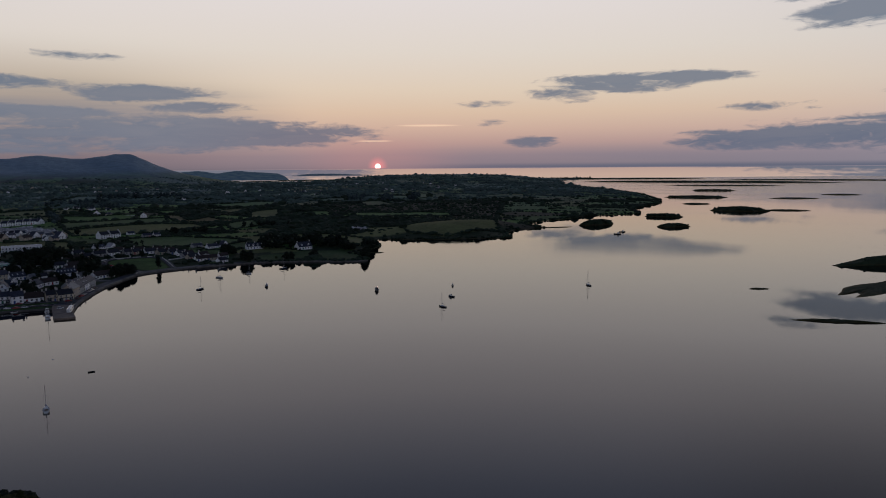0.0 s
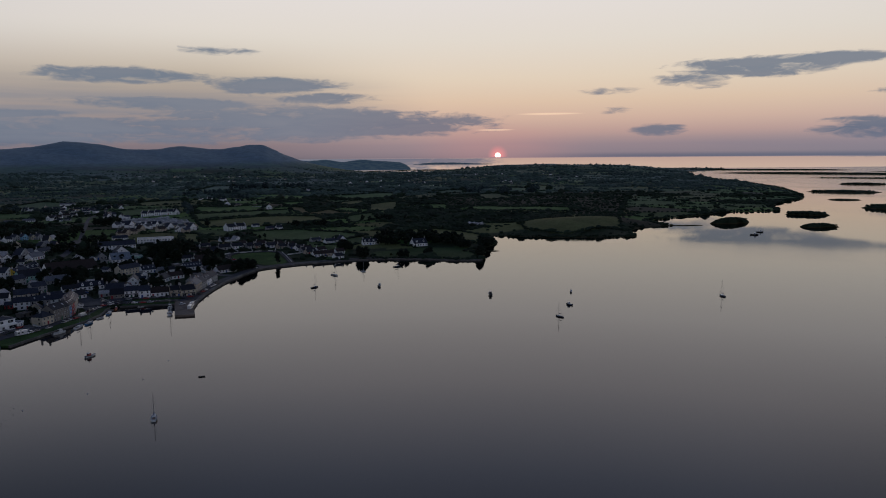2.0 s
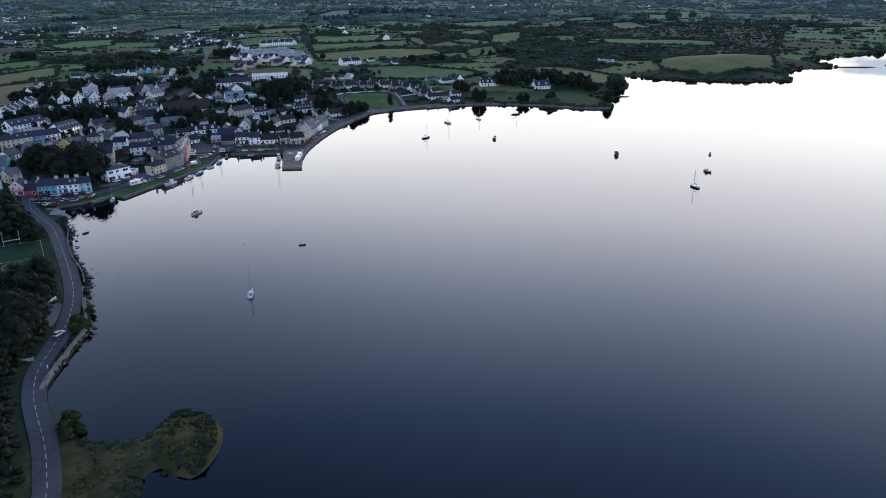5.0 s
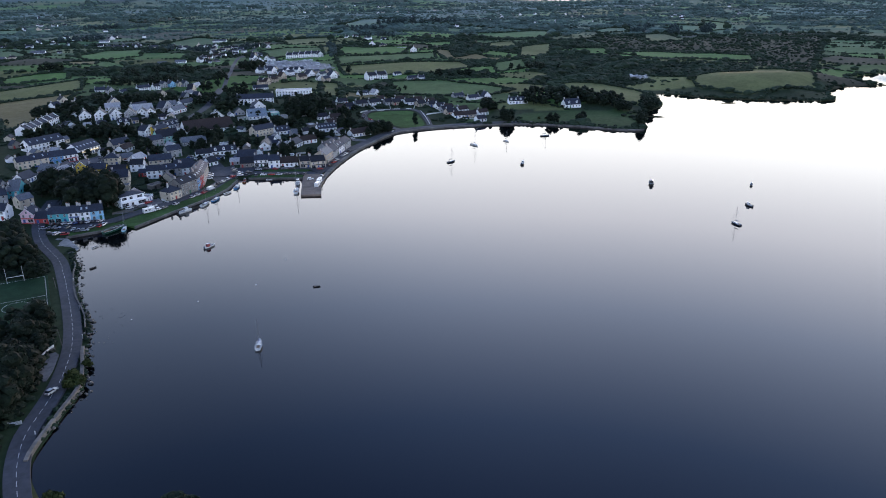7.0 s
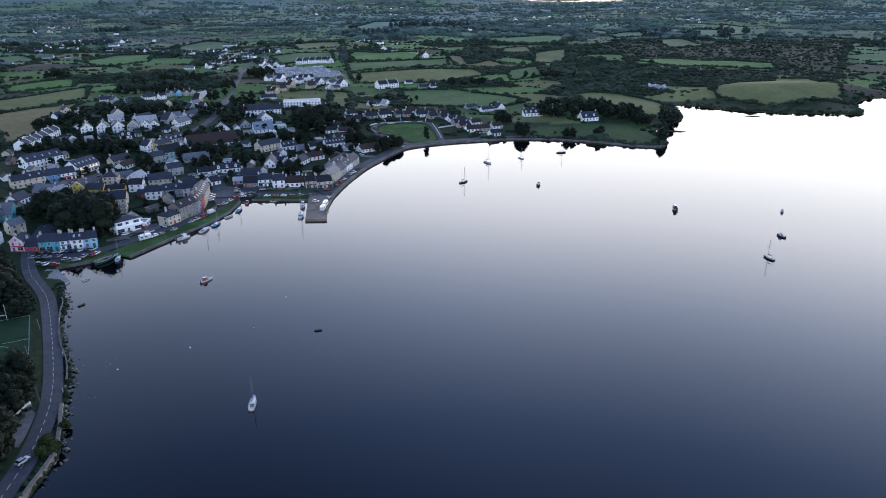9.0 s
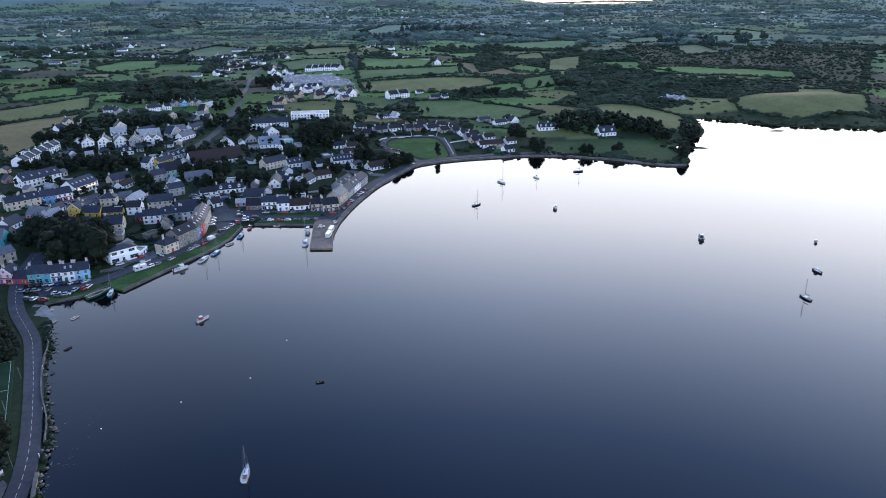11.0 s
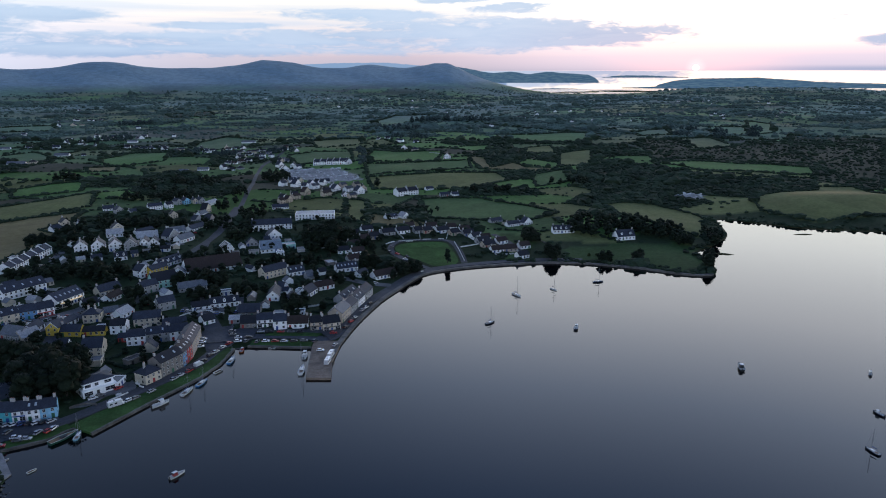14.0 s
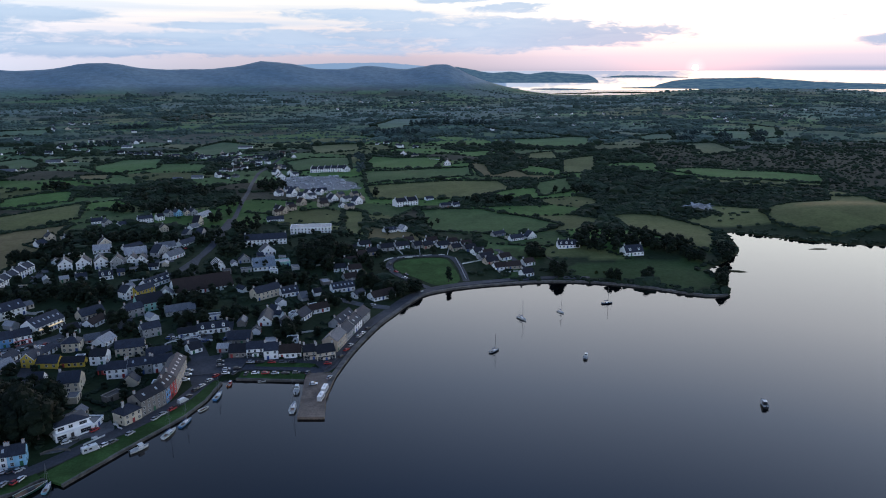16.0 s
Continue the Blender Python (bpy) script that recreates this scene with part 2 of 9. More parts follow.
def sea_water():
    mat = bpy.data.materials.new("sea_water")
    mat.use_nodes = True
    n = Nodes(mat.node_tree)
    at = n.add("ShaderNodeNewGeometry").outputs["Position"]
    p = n.add("ShaderNodeBsdfPrincipled")
    slick = n.noise(at, 0.0035, 4.0, 0.55, 0.8)
    shoal = n.noise(at, 0.012, 4.0, 0.5)
    n.link(n.mix(n.between(shoal, 0.35, 0.7), (0.0008, 0.0012, 0.0025), (0.0015, 0.002, 0.0035)), p.inputs["Base Color"])
    far = n.add("ShaderNodeVectorMath", operation="LENGTH")
    n.link(at, far.inputs[0])
    open_sea = n.between(far.outputs["Value"], 1500.0, 3200.0, 0.0, 0.10)
    n.put(p.inputs["Roughness"], n.m("ADD", n.between(slick, 0.45, 0.7, 0.02, 0.07), open_sea))
    p.inputs["IOR"].default_value = 1.33
    b = n.add("ShaderNodeBump")
    b.inputs["Strength"].default_value, b.inputs["Distance"].default_value = 0.05, 0.05
    n.link(n.noise(at, 0.5, 3.0, 0.5), b.inputs["Height"])
    n.link(b.outputs[0], p.inputs["Normal"])
    n.link(p.outputs[0], n.add("ShaderNodeOutputMaterial").inputs[0])
    return mat


def tinted(name):
    return lambda n: n.add("ShaderNodeAttribute", attribute_name=name).outputs["Color"]


WATER = sea_water()
GROUND = surface("turf_and_stone", (0.1, 0.1, 0.1), 0.95, 0.22, 0.35, 0.03, 0.5, spec=0.1, local=False, tint=tinted("tint"))
LEAF = surface("dark_foliage", (0.013, 0.021, 0.011), 0.85, 0.35, 1.3, 0.15, 0.4, spec=0.15)
HEDGE = surface("hedge_foliage", (0.031, 0.048, 0.028), 0.9, 0.35, 0.9, 0.02, 0.4, spec=0.1, local=False)
# paler and bluer than LEAF: haze put into the distant groves' colour
HAZYLEAF = surface("hazy_far_foliage", (0.055, 0.080, 0.078), 0.9, 0.35, 0.6, 0.05, 0.4, spec=0.1)
BARK = surface("bark", (0.07, 0.055, 0.04), 0.9, 0.3, 4.0, 0.6)
ASPHALT = surface("asphalt", (0.060, 0.063, 0.072), 0.8, 0.2, 0.6, 0.05, 0.2, spec=0.25, local=False)
LINE = surface("road_paint", (0.55, 0.55, 0.52), 0.7, 0.25, 2.0, 0.3, 0.1, local=False)
QUAYSTONE = surface("quay_stone", (0.14, 0.13, 0.115), 0.9, 0.35, 1.2, 0.15, 0.6, local=False)
QUAYGRASS = surface("quay_grass", (0.056, 0.108, 0.030), 0.95, 0.3, 0.8, 0.06, 0.4, spec=0.1, local=False)
GRASS = surface("mown_grass", (0.058, 0.118, 0.028), 0.95, 0.25, 0.8, 0.06, 0.4, spec=0.1, local=False)


# ---- mesh helpers ----
def mesh_of(name, verts, faces, *mats):
    me = bpy.data.meshes.new(name)
    me.from_pydata([tuple(v) for v in verts], [], [tuple(f) for f in faces])
    for m in mats:
        me.materials.append(m)
    me.update()
    return me


def part(name, me, parent=None, label="", at=None):
    """A mesh as one object, under a thing or by itself. at: its pose in the parent."""
    ob = new(name, me)
    if parent is not None:
        ob.parent = parent
    if at is not None:
        ob.matrix_basis = at
    if label:
        ob["label"] = label
    return ob


def empty(name, m):
    ob = new(name)
    ob.matrix_basis = m
    ob.empty_display_size = 0.5
    return ob


def spline(pts, step=4.0, closed=False):
    """A smooth line through control points, as an n x 2 array."""
    p = [np.array(q, float) for q in pts]
    out = []
    n = len(p)
    for i in range(n if closed else n - 1):
        a, b, c, d = (p[(i - 1) % n], p[i], p[(i + 1) % n], p[(i + 2) % n]) if closed else (p[max(i - 1, 0)], p[i], p[i + 1], p[min(i + 2, n - 1)])
        k = max(1, int(np.linalg.norm(c - b) / step))
        for s in np.linspace(0, 1, k, endpoint=False):
            out.append(0.5 * (2 * b + (c - a) * s + (2 * a - 5 * b + 4 * c - d) * s**2 + (3 * b - a - 3 * c + d) * s**3))
    if not closed:
        out.append(p[-1])
    return np.array(out)


def resample(line, step):
    d = np.r_[0, np.cumsum(np.linalg.norm(np.diff(line, axis=0), axis=1))]
    s = np.arange(0, d[-1], step)
    return np.stack([np.interp(s, d, line[:, k]) for k in range(line.shape[1])], -1)


def normals(line):
    t = np.gradient(line, axis=0)
    t /= np.linalg.norm(t, axis=1)[:, None] + 1e-9
    return np.stack([-t[:, 1], t[:, 0]], -1)


# ---- the land: shoreline, heights ----
SHORE_ROAD = [(-40, 384), (-35.5, 400), (-38.5, 409), (-40, 416), (-38, 419.5), (-33.5, 415.5), (-29, 413), (-25.5, 419), (-24.5, 429), (-28.5, 440), (-36, 444.5), (-42, 443), (-46, 433.5), (-53, 432.5),
              (-63, 435), (-72, 445), (-80, 458), (-81.5, 478), (-82, 495), (-86, 508), (-91, 520), (-96, 535), (-103, 551), (-114, 569), (-124, 590),
              (-129, 604), (-138, 618), (-139, 626), (-150, 637)]
SHORE_HARBOUR = [(-153, 641.5), (-139, 650), (-133.5, 659), (-128, 661), (-123, 655.5), (-107, 689), (-96, 710), (-91, 728), (-89.5, 750), (-84, 751),
                 (-48, 748.5), (-44, 709.5), (-32, 709.5), (-34.5, 730)]
SHORE_BAY = [(-33, 756), (-27, 790), (-17, 828), (-9, 849), (1, 873), (10, 890), (26, 901), (46, 909), (69, 915), (94, 920), (119, 920), (143, 915),
             (174, 903), (195, 890), (210, 885), (222, 888), (229, 900), (234, 922), (240, 938), (231, 950), (246, 966), (262, 985), (281, 1012), (291, 1050),
             (297, 1080), (318, 1070), (343, 1052), (369, 1038), (416, 1026), (455, 1018), (472, 1029), (489, 1072), (506, 1096), (540, 1122)]
SHORE_FAR = [(590, 1127), (575, 1165), (600, 1205), (660, 1235), (738, 1267), (790, 1300), (900, 1290), (965, 1385), (1060, 1476), (1225, 1602),
             (1466, 1943), (1623, 2270), (1790, 2700), (1918, 3057), (1975, 3357), (2150, 3420), (2350, 3750), (2900, 4150), (3000, 4700), (2400, 5000), (1700, 4900),
             (1450, 4700), (1150, 4600), (900, 4570), (640, 4690), (470, 4900), (100, 5600)]
main_shore = np.concatenate([spline(SHORE_ROAD, 3.0), SHORE_HARBOUR, spline(SHORE_BAY, 4.0), spline(SHORE_FAR, 25.0),
                             [(-4800, 5600), (-4800, 120), (-70, 120), (-56, 330)]])


def islet(x, y, rx, ry, turn=0.0, seed=1, points=22):
    """An uneven closed outline."""
    r = random.Random(seed)
    k = [0.42 + 0.95 * r.random() for _ in range(points)]
    c, s = math.cos(radians(turn)), math.sin(radians(turn))
    out = []
    for i in range(points):
        a = 2 * math.pi * i / points
        u, v = rx * k[i] * math.cos(a), ry * k[(i * 5) % points] * math.sin(a)
        out.append((x + u * c - v * s, y + u * s + v * c))
    return spline(out, 6.0, closed=True)


islets = [
    (islet(687, 1135, 32, 15, 8, 1), 7.5), (islet(756, 1046, 23, 9, -20, 2), 5.0), (islet(896, 1212, 30, 13, -30, 3), 5.0),
    (islet(1125, 1265, 60, 26, -38, 4), 8.0), (islet(1210, 1230, 40, 9, -40, 24), 2.0), (islet(1477, 1740, 75, 26, -38, 5), 5.0),
    (islet(1885, 2090, 62, 22, -40, 6), 5.0), (islet(1940, 1650, 50, 14, -48, 7), 2.5), (islet(437, 597, 7, 3, -30, 8), 0.7),
    (islet(388, 495, 25, 4.5, -38, 9), 1.1), (islet(778, 618, 140, 34, -12, 10), 9.0), (islet(522, 562, 56, 15, 18, 11), 1.0),
    (islet(2700, 2950, 620, 42, -52, 12), 7.0), (islet(3400, 2950, 500, 30, -50, 13), 5.0), (islet(2350, 2480, 220, 20, -45, 14), 3.0),
    (islet(251, 949, 7, 2.2, -14, 15), 0.7), (islet(352, 1018, 9, 1.6, 0, 16), 0.6), (islet(600, 1122, 24, 4, -10, 17), 0.8),
    (islet(880, 4880, 190, 12, 4, 31), 3.0), (islet(1330, 4960, 240, 14, -3, 32), 4.0), (islet(1150, 5080, 160, 12, 2, 33), 3.0),
    (islet(1640, 1560, 60, 12, -40, 18), 2.5), (islet(1230, 1500, 36, 9, -40, 19), 2.5), (islet(2900, 3900, 420, 30, -35, 20), 6.0),
]


def signed(x, y, line):
    """Signed distance to a closed line: positive inside."""
    a, b = line, np.roll(line, -1, axis=0)
    best = np.full(x.shape, 1e18)
    inside = np.zeros(x.shape, bool)
    for (ax, ay), (bx, by) in zip(a, b):
        dx, dy = bx - ax, by - ay
        t = np.clip(((x - ax) * dx + (y - ay) * dy) / (dx * dx + dy * dy + 1e-12), 0, 1)
        best = np.minimum(best, (x - ax - t * dx) ** 2 + (y - ay - t * dy) ** 2)
        if ay != by:
            inside ^= ((ay > y) != (by > y)) & (x < ax + (y - ay) * dx / dy)
    return np.where(inside, 1, -1) * np.sqrt(best)


def bump2(x, y, cx, cy, rx, ry, h):
    return h * np.exp(-((x - cx) / rx) ** 2 - ((y - cy) / ry) ** 2)


def waves(x, y):
    return (np.sin(x * 0.011 + 1.3 * np.sin(y * 0.006)) * np.cos(y * 0.0083 + 0.7) + 0.5 * np.sin(x * 0.027 + y * 0.019 + 2.0)
            + 0.35 * np.sin(x * 0.05 - y * 0.043))


# far hills: bearing from the bay, height, half width in degrees, distance
HILLS = [(-24.8, 42, 2.7, 4560), (-13.3, 48, 2.9, 4550), (-5.5, 30, 1.9, 4900), (0.0, 58, 2.3, 4500), (-35, 30, 3.0, 4600)]


def rise(x, y, d):
    """Height of the land at a distance d from the shore."""
    z = 12.0 * (1 - np.exp(-np.maximum(d - 12, 0) / 230.0))
    z = z * (1 - 0.6 * np.clip((y - 3500) / 700, 0, 1) * np.clip((x - 100) / 300, 0, 1))
    z = z + waves(x, y) * 2.2 * np.clip((d - 90) / 250, 0, 1)
    z = z + bump2(x, y, 470, 1130, 120, 62, 13) * np.clip((d - 4) / 40, 0, 1) + bump2(x, y, 215, 1030, 70, 40, 4) * np.clip(d / 30, 0, 1)
    z = z + bump2(x, y, -34, 428, 8, 9, 3.4) + bump2(x, y, -60, 1010, 90, 60, 4)
    far, bear = np.hypot(x - 20, y - 400), np.degrees(np.arctan2(x - 20, y - 400))
    back = np.where(far < 4550, (far - 4550) / 560, (far - 4550) / 700)
    z = z + (134 + 4 * np.sin(bear * 0.9)) * np.exp(-((bear + 22) / 26.5) ** 8) * np.exp(-back**2)
    z = z + 33 * np.exp(-((bear - 24.5) / 8.0) ** 4) * np.exp(-np.where(far < 4350, (far - 4350) / 750, (far - 4350) / 300) ** 2)
    for b, h, wdt, dist in HILLS:
        rough = 1 + 0.05 * np.sin(bear * 2.1 + b) + 0.03 * np.sin(bear * 5.3 + far * 0.004)
        z = z + h * rough * np.exp(-((bear - b) / wdt) ** 2) * np.exp(-np.where(far < dist, (far - dist) / 520, (far - dist) / 600) ** 2)
    return z


def heights(x, y):
    x, y = np.asarray(x, float), np.asarray(y, float)
    d = signed(x, y, main_shore)
    z = np.clip(0.5 * (d - 1.2), -3.0, 0.95) + np.where(d > 0, rise(x, y, d), 0)
    for line, h in islets:
        cx, cy = line.mean(0)
        reach = np.hypot(*(line - line.mean(0)).T).max() + 60
        near = np.hypot(x - cx, y - cy) < reach
        if near.any():
            e = signed(x[near], y[near], line)
            dome = h * (1 - np.exp(-np.maximum(e, 0) / (2.0 + h)))
            z[near] = np.maximum(z[near], np.where(e > 0, dome, np.clip(e * 0.35, -3, 0)))
    return z, d


def height(x, y):
    return float(heights(np.array([x]), np.array([y]))[0][0])


def pick_grid():
    def grow(start, step, most, far, rate=1.07):
        out, v, s = [], start, step
        while v < far:
            s = min(s * rate, most)
            v += s
            out.append(v)
        return out
    xs = [-v for v in reversed(grow(600, 9, 70, 4700))] + list(np.arange(-600, -170, 8.0)) + list(np.arange(-170, -82, 5.0)) + list(np.arange(-82, -20, 2.0)) + list(np.arange(-20, 300, 5.0)) + list(np.arange(300, 1240, 9.5))
    xs += grow(xs[-1], 10, 70, 5200)
    ys = list(np.arange(120, 380, 20.0)) + list(np.arange(380, 452, 2.0)) + list(np.arange(452, 960, 5.0)) + list(np.arange(960, 1640, 8.5))
    ys += grow(ys[-1], 9, 45, 5590)
    return np.array(xs), np.array(ys)


# ---- ground: one sheet of land, tinted field by field ----
TINTS = {"pasture": (0.108, 0.205, 0.048), "dull": (0.096, 0.160, 0.053), "olive": (0.172, 0.186, 0.066), "straw": (0.23, 0.19, 0.085), "scrub": (0.042, 0.060, 0.032),
         "heath": (0.066, 0.064, 0.040), "stone": (0.34, 0.34, 0.34), "lawn": (0.058, 0.100, 0.030), "garden": (0.032, 0.050, 0.021), "hazy_limestone": (0.29, 0.385, 0.43),
         "weed": (0.075, 0.062, 0.025), "reed": (0.105, 0.088, 0.036), "sedge": (0.055, 0.062, 0.024)}
FIELDS = []


def field(kind, *corners):
    FIELDS.append((kind, np.array(corners, float)))


field("pasture", (-100, 1548), (-96, 1608), (24, 1573), (11, 1457), (-82, 1456))
field("dull", (-91, 1424), (62, 1460), (63, 1386), (-76, 1315))
field("olive", (-75, 1305), (97, 1349), (110, 1292), (57, 1220), (-59, 1219))
field("straw", (63, 1494), (106, 1479), (140, 1394), (184, 1390), (172, 1366), (75, 1372))
field("pasture", (161, 1900), (334, 1931), (300, 1759), (155, 1772))
field("olive", (167, 1633), (216, 1663), (211, 1566), (160, 1571))
field("olive", (213, 1548), (273, 1594), (247, 1445), (190, 1405))
field("dull", (140, 1326), (192, 1371), (186, 1287), (137, 1245))
field("dull", (-4, 1164), (64, 1166), (141, 1094), (101, 1051), (9, 1065))
field("olive", (195, 1160), (247, 1148), (287, 1087), (253, 999), (223, 1024), (201, 1084))
field("lawn", (124, 959), (174, 972), (240, 980), (223, 910), (197, 895), (162, 924), (124, 931))
field("pasture", (339, 1472), (397, 1520), (570, 1434), (544, 1338), (389, 1373))
field("olive", (357, 1147), (468, 1245), (529, 1256), (520, 1175), (482, 1080), (386, 1059), (349, 1100))
field("olive", (484, 1791), (539, 1791), (551, 1681), (463, 1606))
field("pasture", (635, 2040), (729, 2062), (648, 1852), (565, 1830))
field("pasture", (811, 2260), (832, 2161), (730, 1918), (664, 1877))
field("dull", (426, 1909), (533, 2026), (491, 1850), (426, 1865))
field("straw", (-409, 1032), (-375, 1066), (-332, 1081), (-324, 1036), (-306, 943), (-307, 885))
field("olive", (-453, 1111), (-398, 1153), (-373, 1191), (-340, 1109), (-375, 1066), (-408, 1048))
field("pasture", (-483, 1213), (-449, 1250), (-420, 1260), (-393, 1198), (-453, 1161))
field("pasture", (-1034, 2060), (-938, 2177), (-853, 2011), (-961, 1943))
field("dull", (-703, 1525), (-662, 1582), (-576, 1491), (-571, 1405))
field("pasture", (-509, 1460), (-490, 1557), (-429, 1567), (-399, 1463), (-450, 1405))
field("straw", (-479, 1383), (-442, 1406), (-424, 1355), (-452, 1335))
field("dull", (-447, 1728), (-417, 1844), (-325, 1795), (-332, 1657), (-402, 1625))
field("heath", (-799, 2537), (-727, 2706), (-652, 2523), (-743, 2430))
field("dull", (-228, 1544), (-189, 1587), (-133, 1597), (-112, 1462), (-200, 1452))
field("olive", (-235, 1789), (-136, 1797), (-125, 1695), (-197, 1631))
field("pasture", (-161, 2285), (-113, 2464), (-17, 2560), (-37, 2145), (-128, 2088))
field("stone", (-197, 1399), (-123, 1388), (-77, 1288), (-134, 1267), (-190, 1327))
field("stone", (289, 1192), (326, 1225), (317, 1172), (293, 1166))
field("olive", (-83, 1153), (-59, 1151), (-45, 1025), (-67, 1035))
field("straw", (-48, 1073), (-11, 1061), (31, 1017), (-19, 1007), (-45, 1018))
field("scrub", (230, 1447), (338, 1384), (396, 1329), (292, 1192), (228, 1194), (185, 1247))
field("heath", (733, 1850), (915, 1828), (573, 1262), (545, 1297), (604, 1576))
field("heath", (400, 1772), (476, 1770), (449, 1599), (526, 1649), (593, 1714), (716, 1710), (868, 1757), (549, 1230), (505, 1298), (559, 1404), (465, 1470), (346, 1473))
field("scrub", (280, 1382), (352, 1316), (497, 1284), (460, 1211), (359, 1157), (330, 1185), (297, 1214), (254, 1177), (188, 1134), (203, 1237))
field("scrub", (-331, 1188), (-371, 1317), (-353, 1368), (-305, 1341), (-277, 1246), (-232, 1267), (-206, 1186), (-223, 1168), (-273, 1152))
field("scrub", (86, 1592), (148, 1698), (145, 1445), (91, 1386))
field("scrub", (-156, 1978), (-105, 2131), (-13, 2315), (31, 1971), (-50, 1845))
field("scrub", (2, 2314), (203, 2369), (369, 2112), (431, 1890), (331, 1919), (176, 2071))
field("pasture", (342, 1460), (410, 1485), (551, 1404), (523, 1332), (424, 1367), (340, 1397))
field("lawn", (71, 1011), (110, 993), (96, 959), (74, 975))


def in_poly(x, y, poly):
    inside = np.zeros(x.shape, bool)
    for (ax, ay), (bx, by) in zip(poly, np.roll(poly, -1, axis=0)):
        if ay != by:
            inside ^= ((ay > y) != (by > y)) & (x < ax + (y - ay) * (bx - ax) / (by - ay))
    return inside


rng = np.random.default_rng(7)


def seeds():
    """Middles of the small walled fields that cover the country."""
    pts = []
    y = 880.0
    while y < 4700:
        dy = 54 + (y - 880) * 0.017
        x = -2600 - y * 0.3
        while x < 2300:
            dx = dy * 1.75
            pts.append((x + rng.uniform(-0.4, 0.4) * dx, y + rng.uniform(-0.42, 0.42) * dy, dy))
            x += dx
        y += dy
    return np.array(pts)


SEEDS = seeds()
KINDS = ["scrub"] * 6 + ["dull"] * 7 + ["pasture"] * 6 + ["olive"] * 5 + ["heath"] * 2 + ["garden"] * 2
seed_kind = [KINDS[i] for i in rng.integers(0, len(KINDS), len(SEEDS))]
seed_tint = np.array([TINTS[k] for k in seed_kind]) * rng.uniform(0.75, 1.2, (len(SEEDS), 1))


def cells(x, y):
    """The nearest field's number and how far the next one's edge is."""
    best, second, which = np.full(x.shape, 1e18), np.full(x.shape, 1e18), np.zeros(x.shape, int)
    wx, wy = x + 14 * np.sin(y * 0.013), y + 10 * np.sin(x * 0.011 + 1)
    for n, (sx, sy, dy) in enumerate(SEEDS):
        near = np.abs(wy - sy) < 6 * dy
        d = (((wx[near] - sx) / 1.75) ** 2 + (wy[near] - sy) ** 2) / (dy * dy)
        b, s, q = best[near], second[near], which[near]
        closer = d < b
        second[near] = np.where(closer, b, np.minimum(s, d))
        best[near] = np.where(closer, d, b)
        q[closer] = n
        which[near] = q
    return which, np.sqrt(second) - np.sqrt(best)


def ground_tint(x, y, z, d):
    which, _ = cells(x, y)
    tint = seed_tint[which].copy()
    village = (y < 1060) & (x < 60) | (y < 930) | (x > 80) & (d < 60) & (y < 1100)
    tint[village] = TINTS["garden"]
    rough = np.zeros(len(x))
    for kind, poly in FIELDS:
        m = in_poly(x, y, poly)
        tint[m] = TINTS[kind]
        rough[m] = 0.8 if kind in ("scrub", "heath") else 0.0
    rim = (x > -74) & (y < 446)
    tint[rim] = np.where((np.sin(x * 0.7 + y * 0.31) + np.sin(y * 0.53 - x * 0.2))[rim][:, None] > 0.1, TINTS["reed"], TINTS["sedge"])
    # haze put into the colour: blue-grey over far pastures, strongest on the bare hills
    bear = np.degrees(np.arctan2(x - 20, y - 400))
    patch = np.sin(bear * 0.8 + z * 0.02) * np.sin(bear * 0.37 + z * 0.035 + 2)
    hazy_pave = np.array(TINTS["hazy_limestone"]) * (1 + 0.13 * patch[:, None] * np.array([1.3, 0.9, 0.6]))
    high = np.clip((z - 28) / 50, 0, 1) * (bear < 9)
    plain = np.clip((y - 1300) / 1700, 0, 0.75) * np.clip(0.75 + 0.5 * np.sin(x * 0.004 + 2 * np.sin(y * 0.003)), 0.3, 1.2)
    tint = tint * (1 - high[:, None]) + hazy_pave * high[:, None]
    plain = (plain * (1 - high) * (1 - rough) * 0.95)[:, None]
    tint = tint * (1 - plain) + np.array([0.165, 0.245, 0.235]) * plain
    wet = np.clip(1 - d / 5.0, 0, 1)[:, None] * (y > 930)[:, None]
    return tint * (1 - wet) + np.array(TINTS["weed"]) * wet


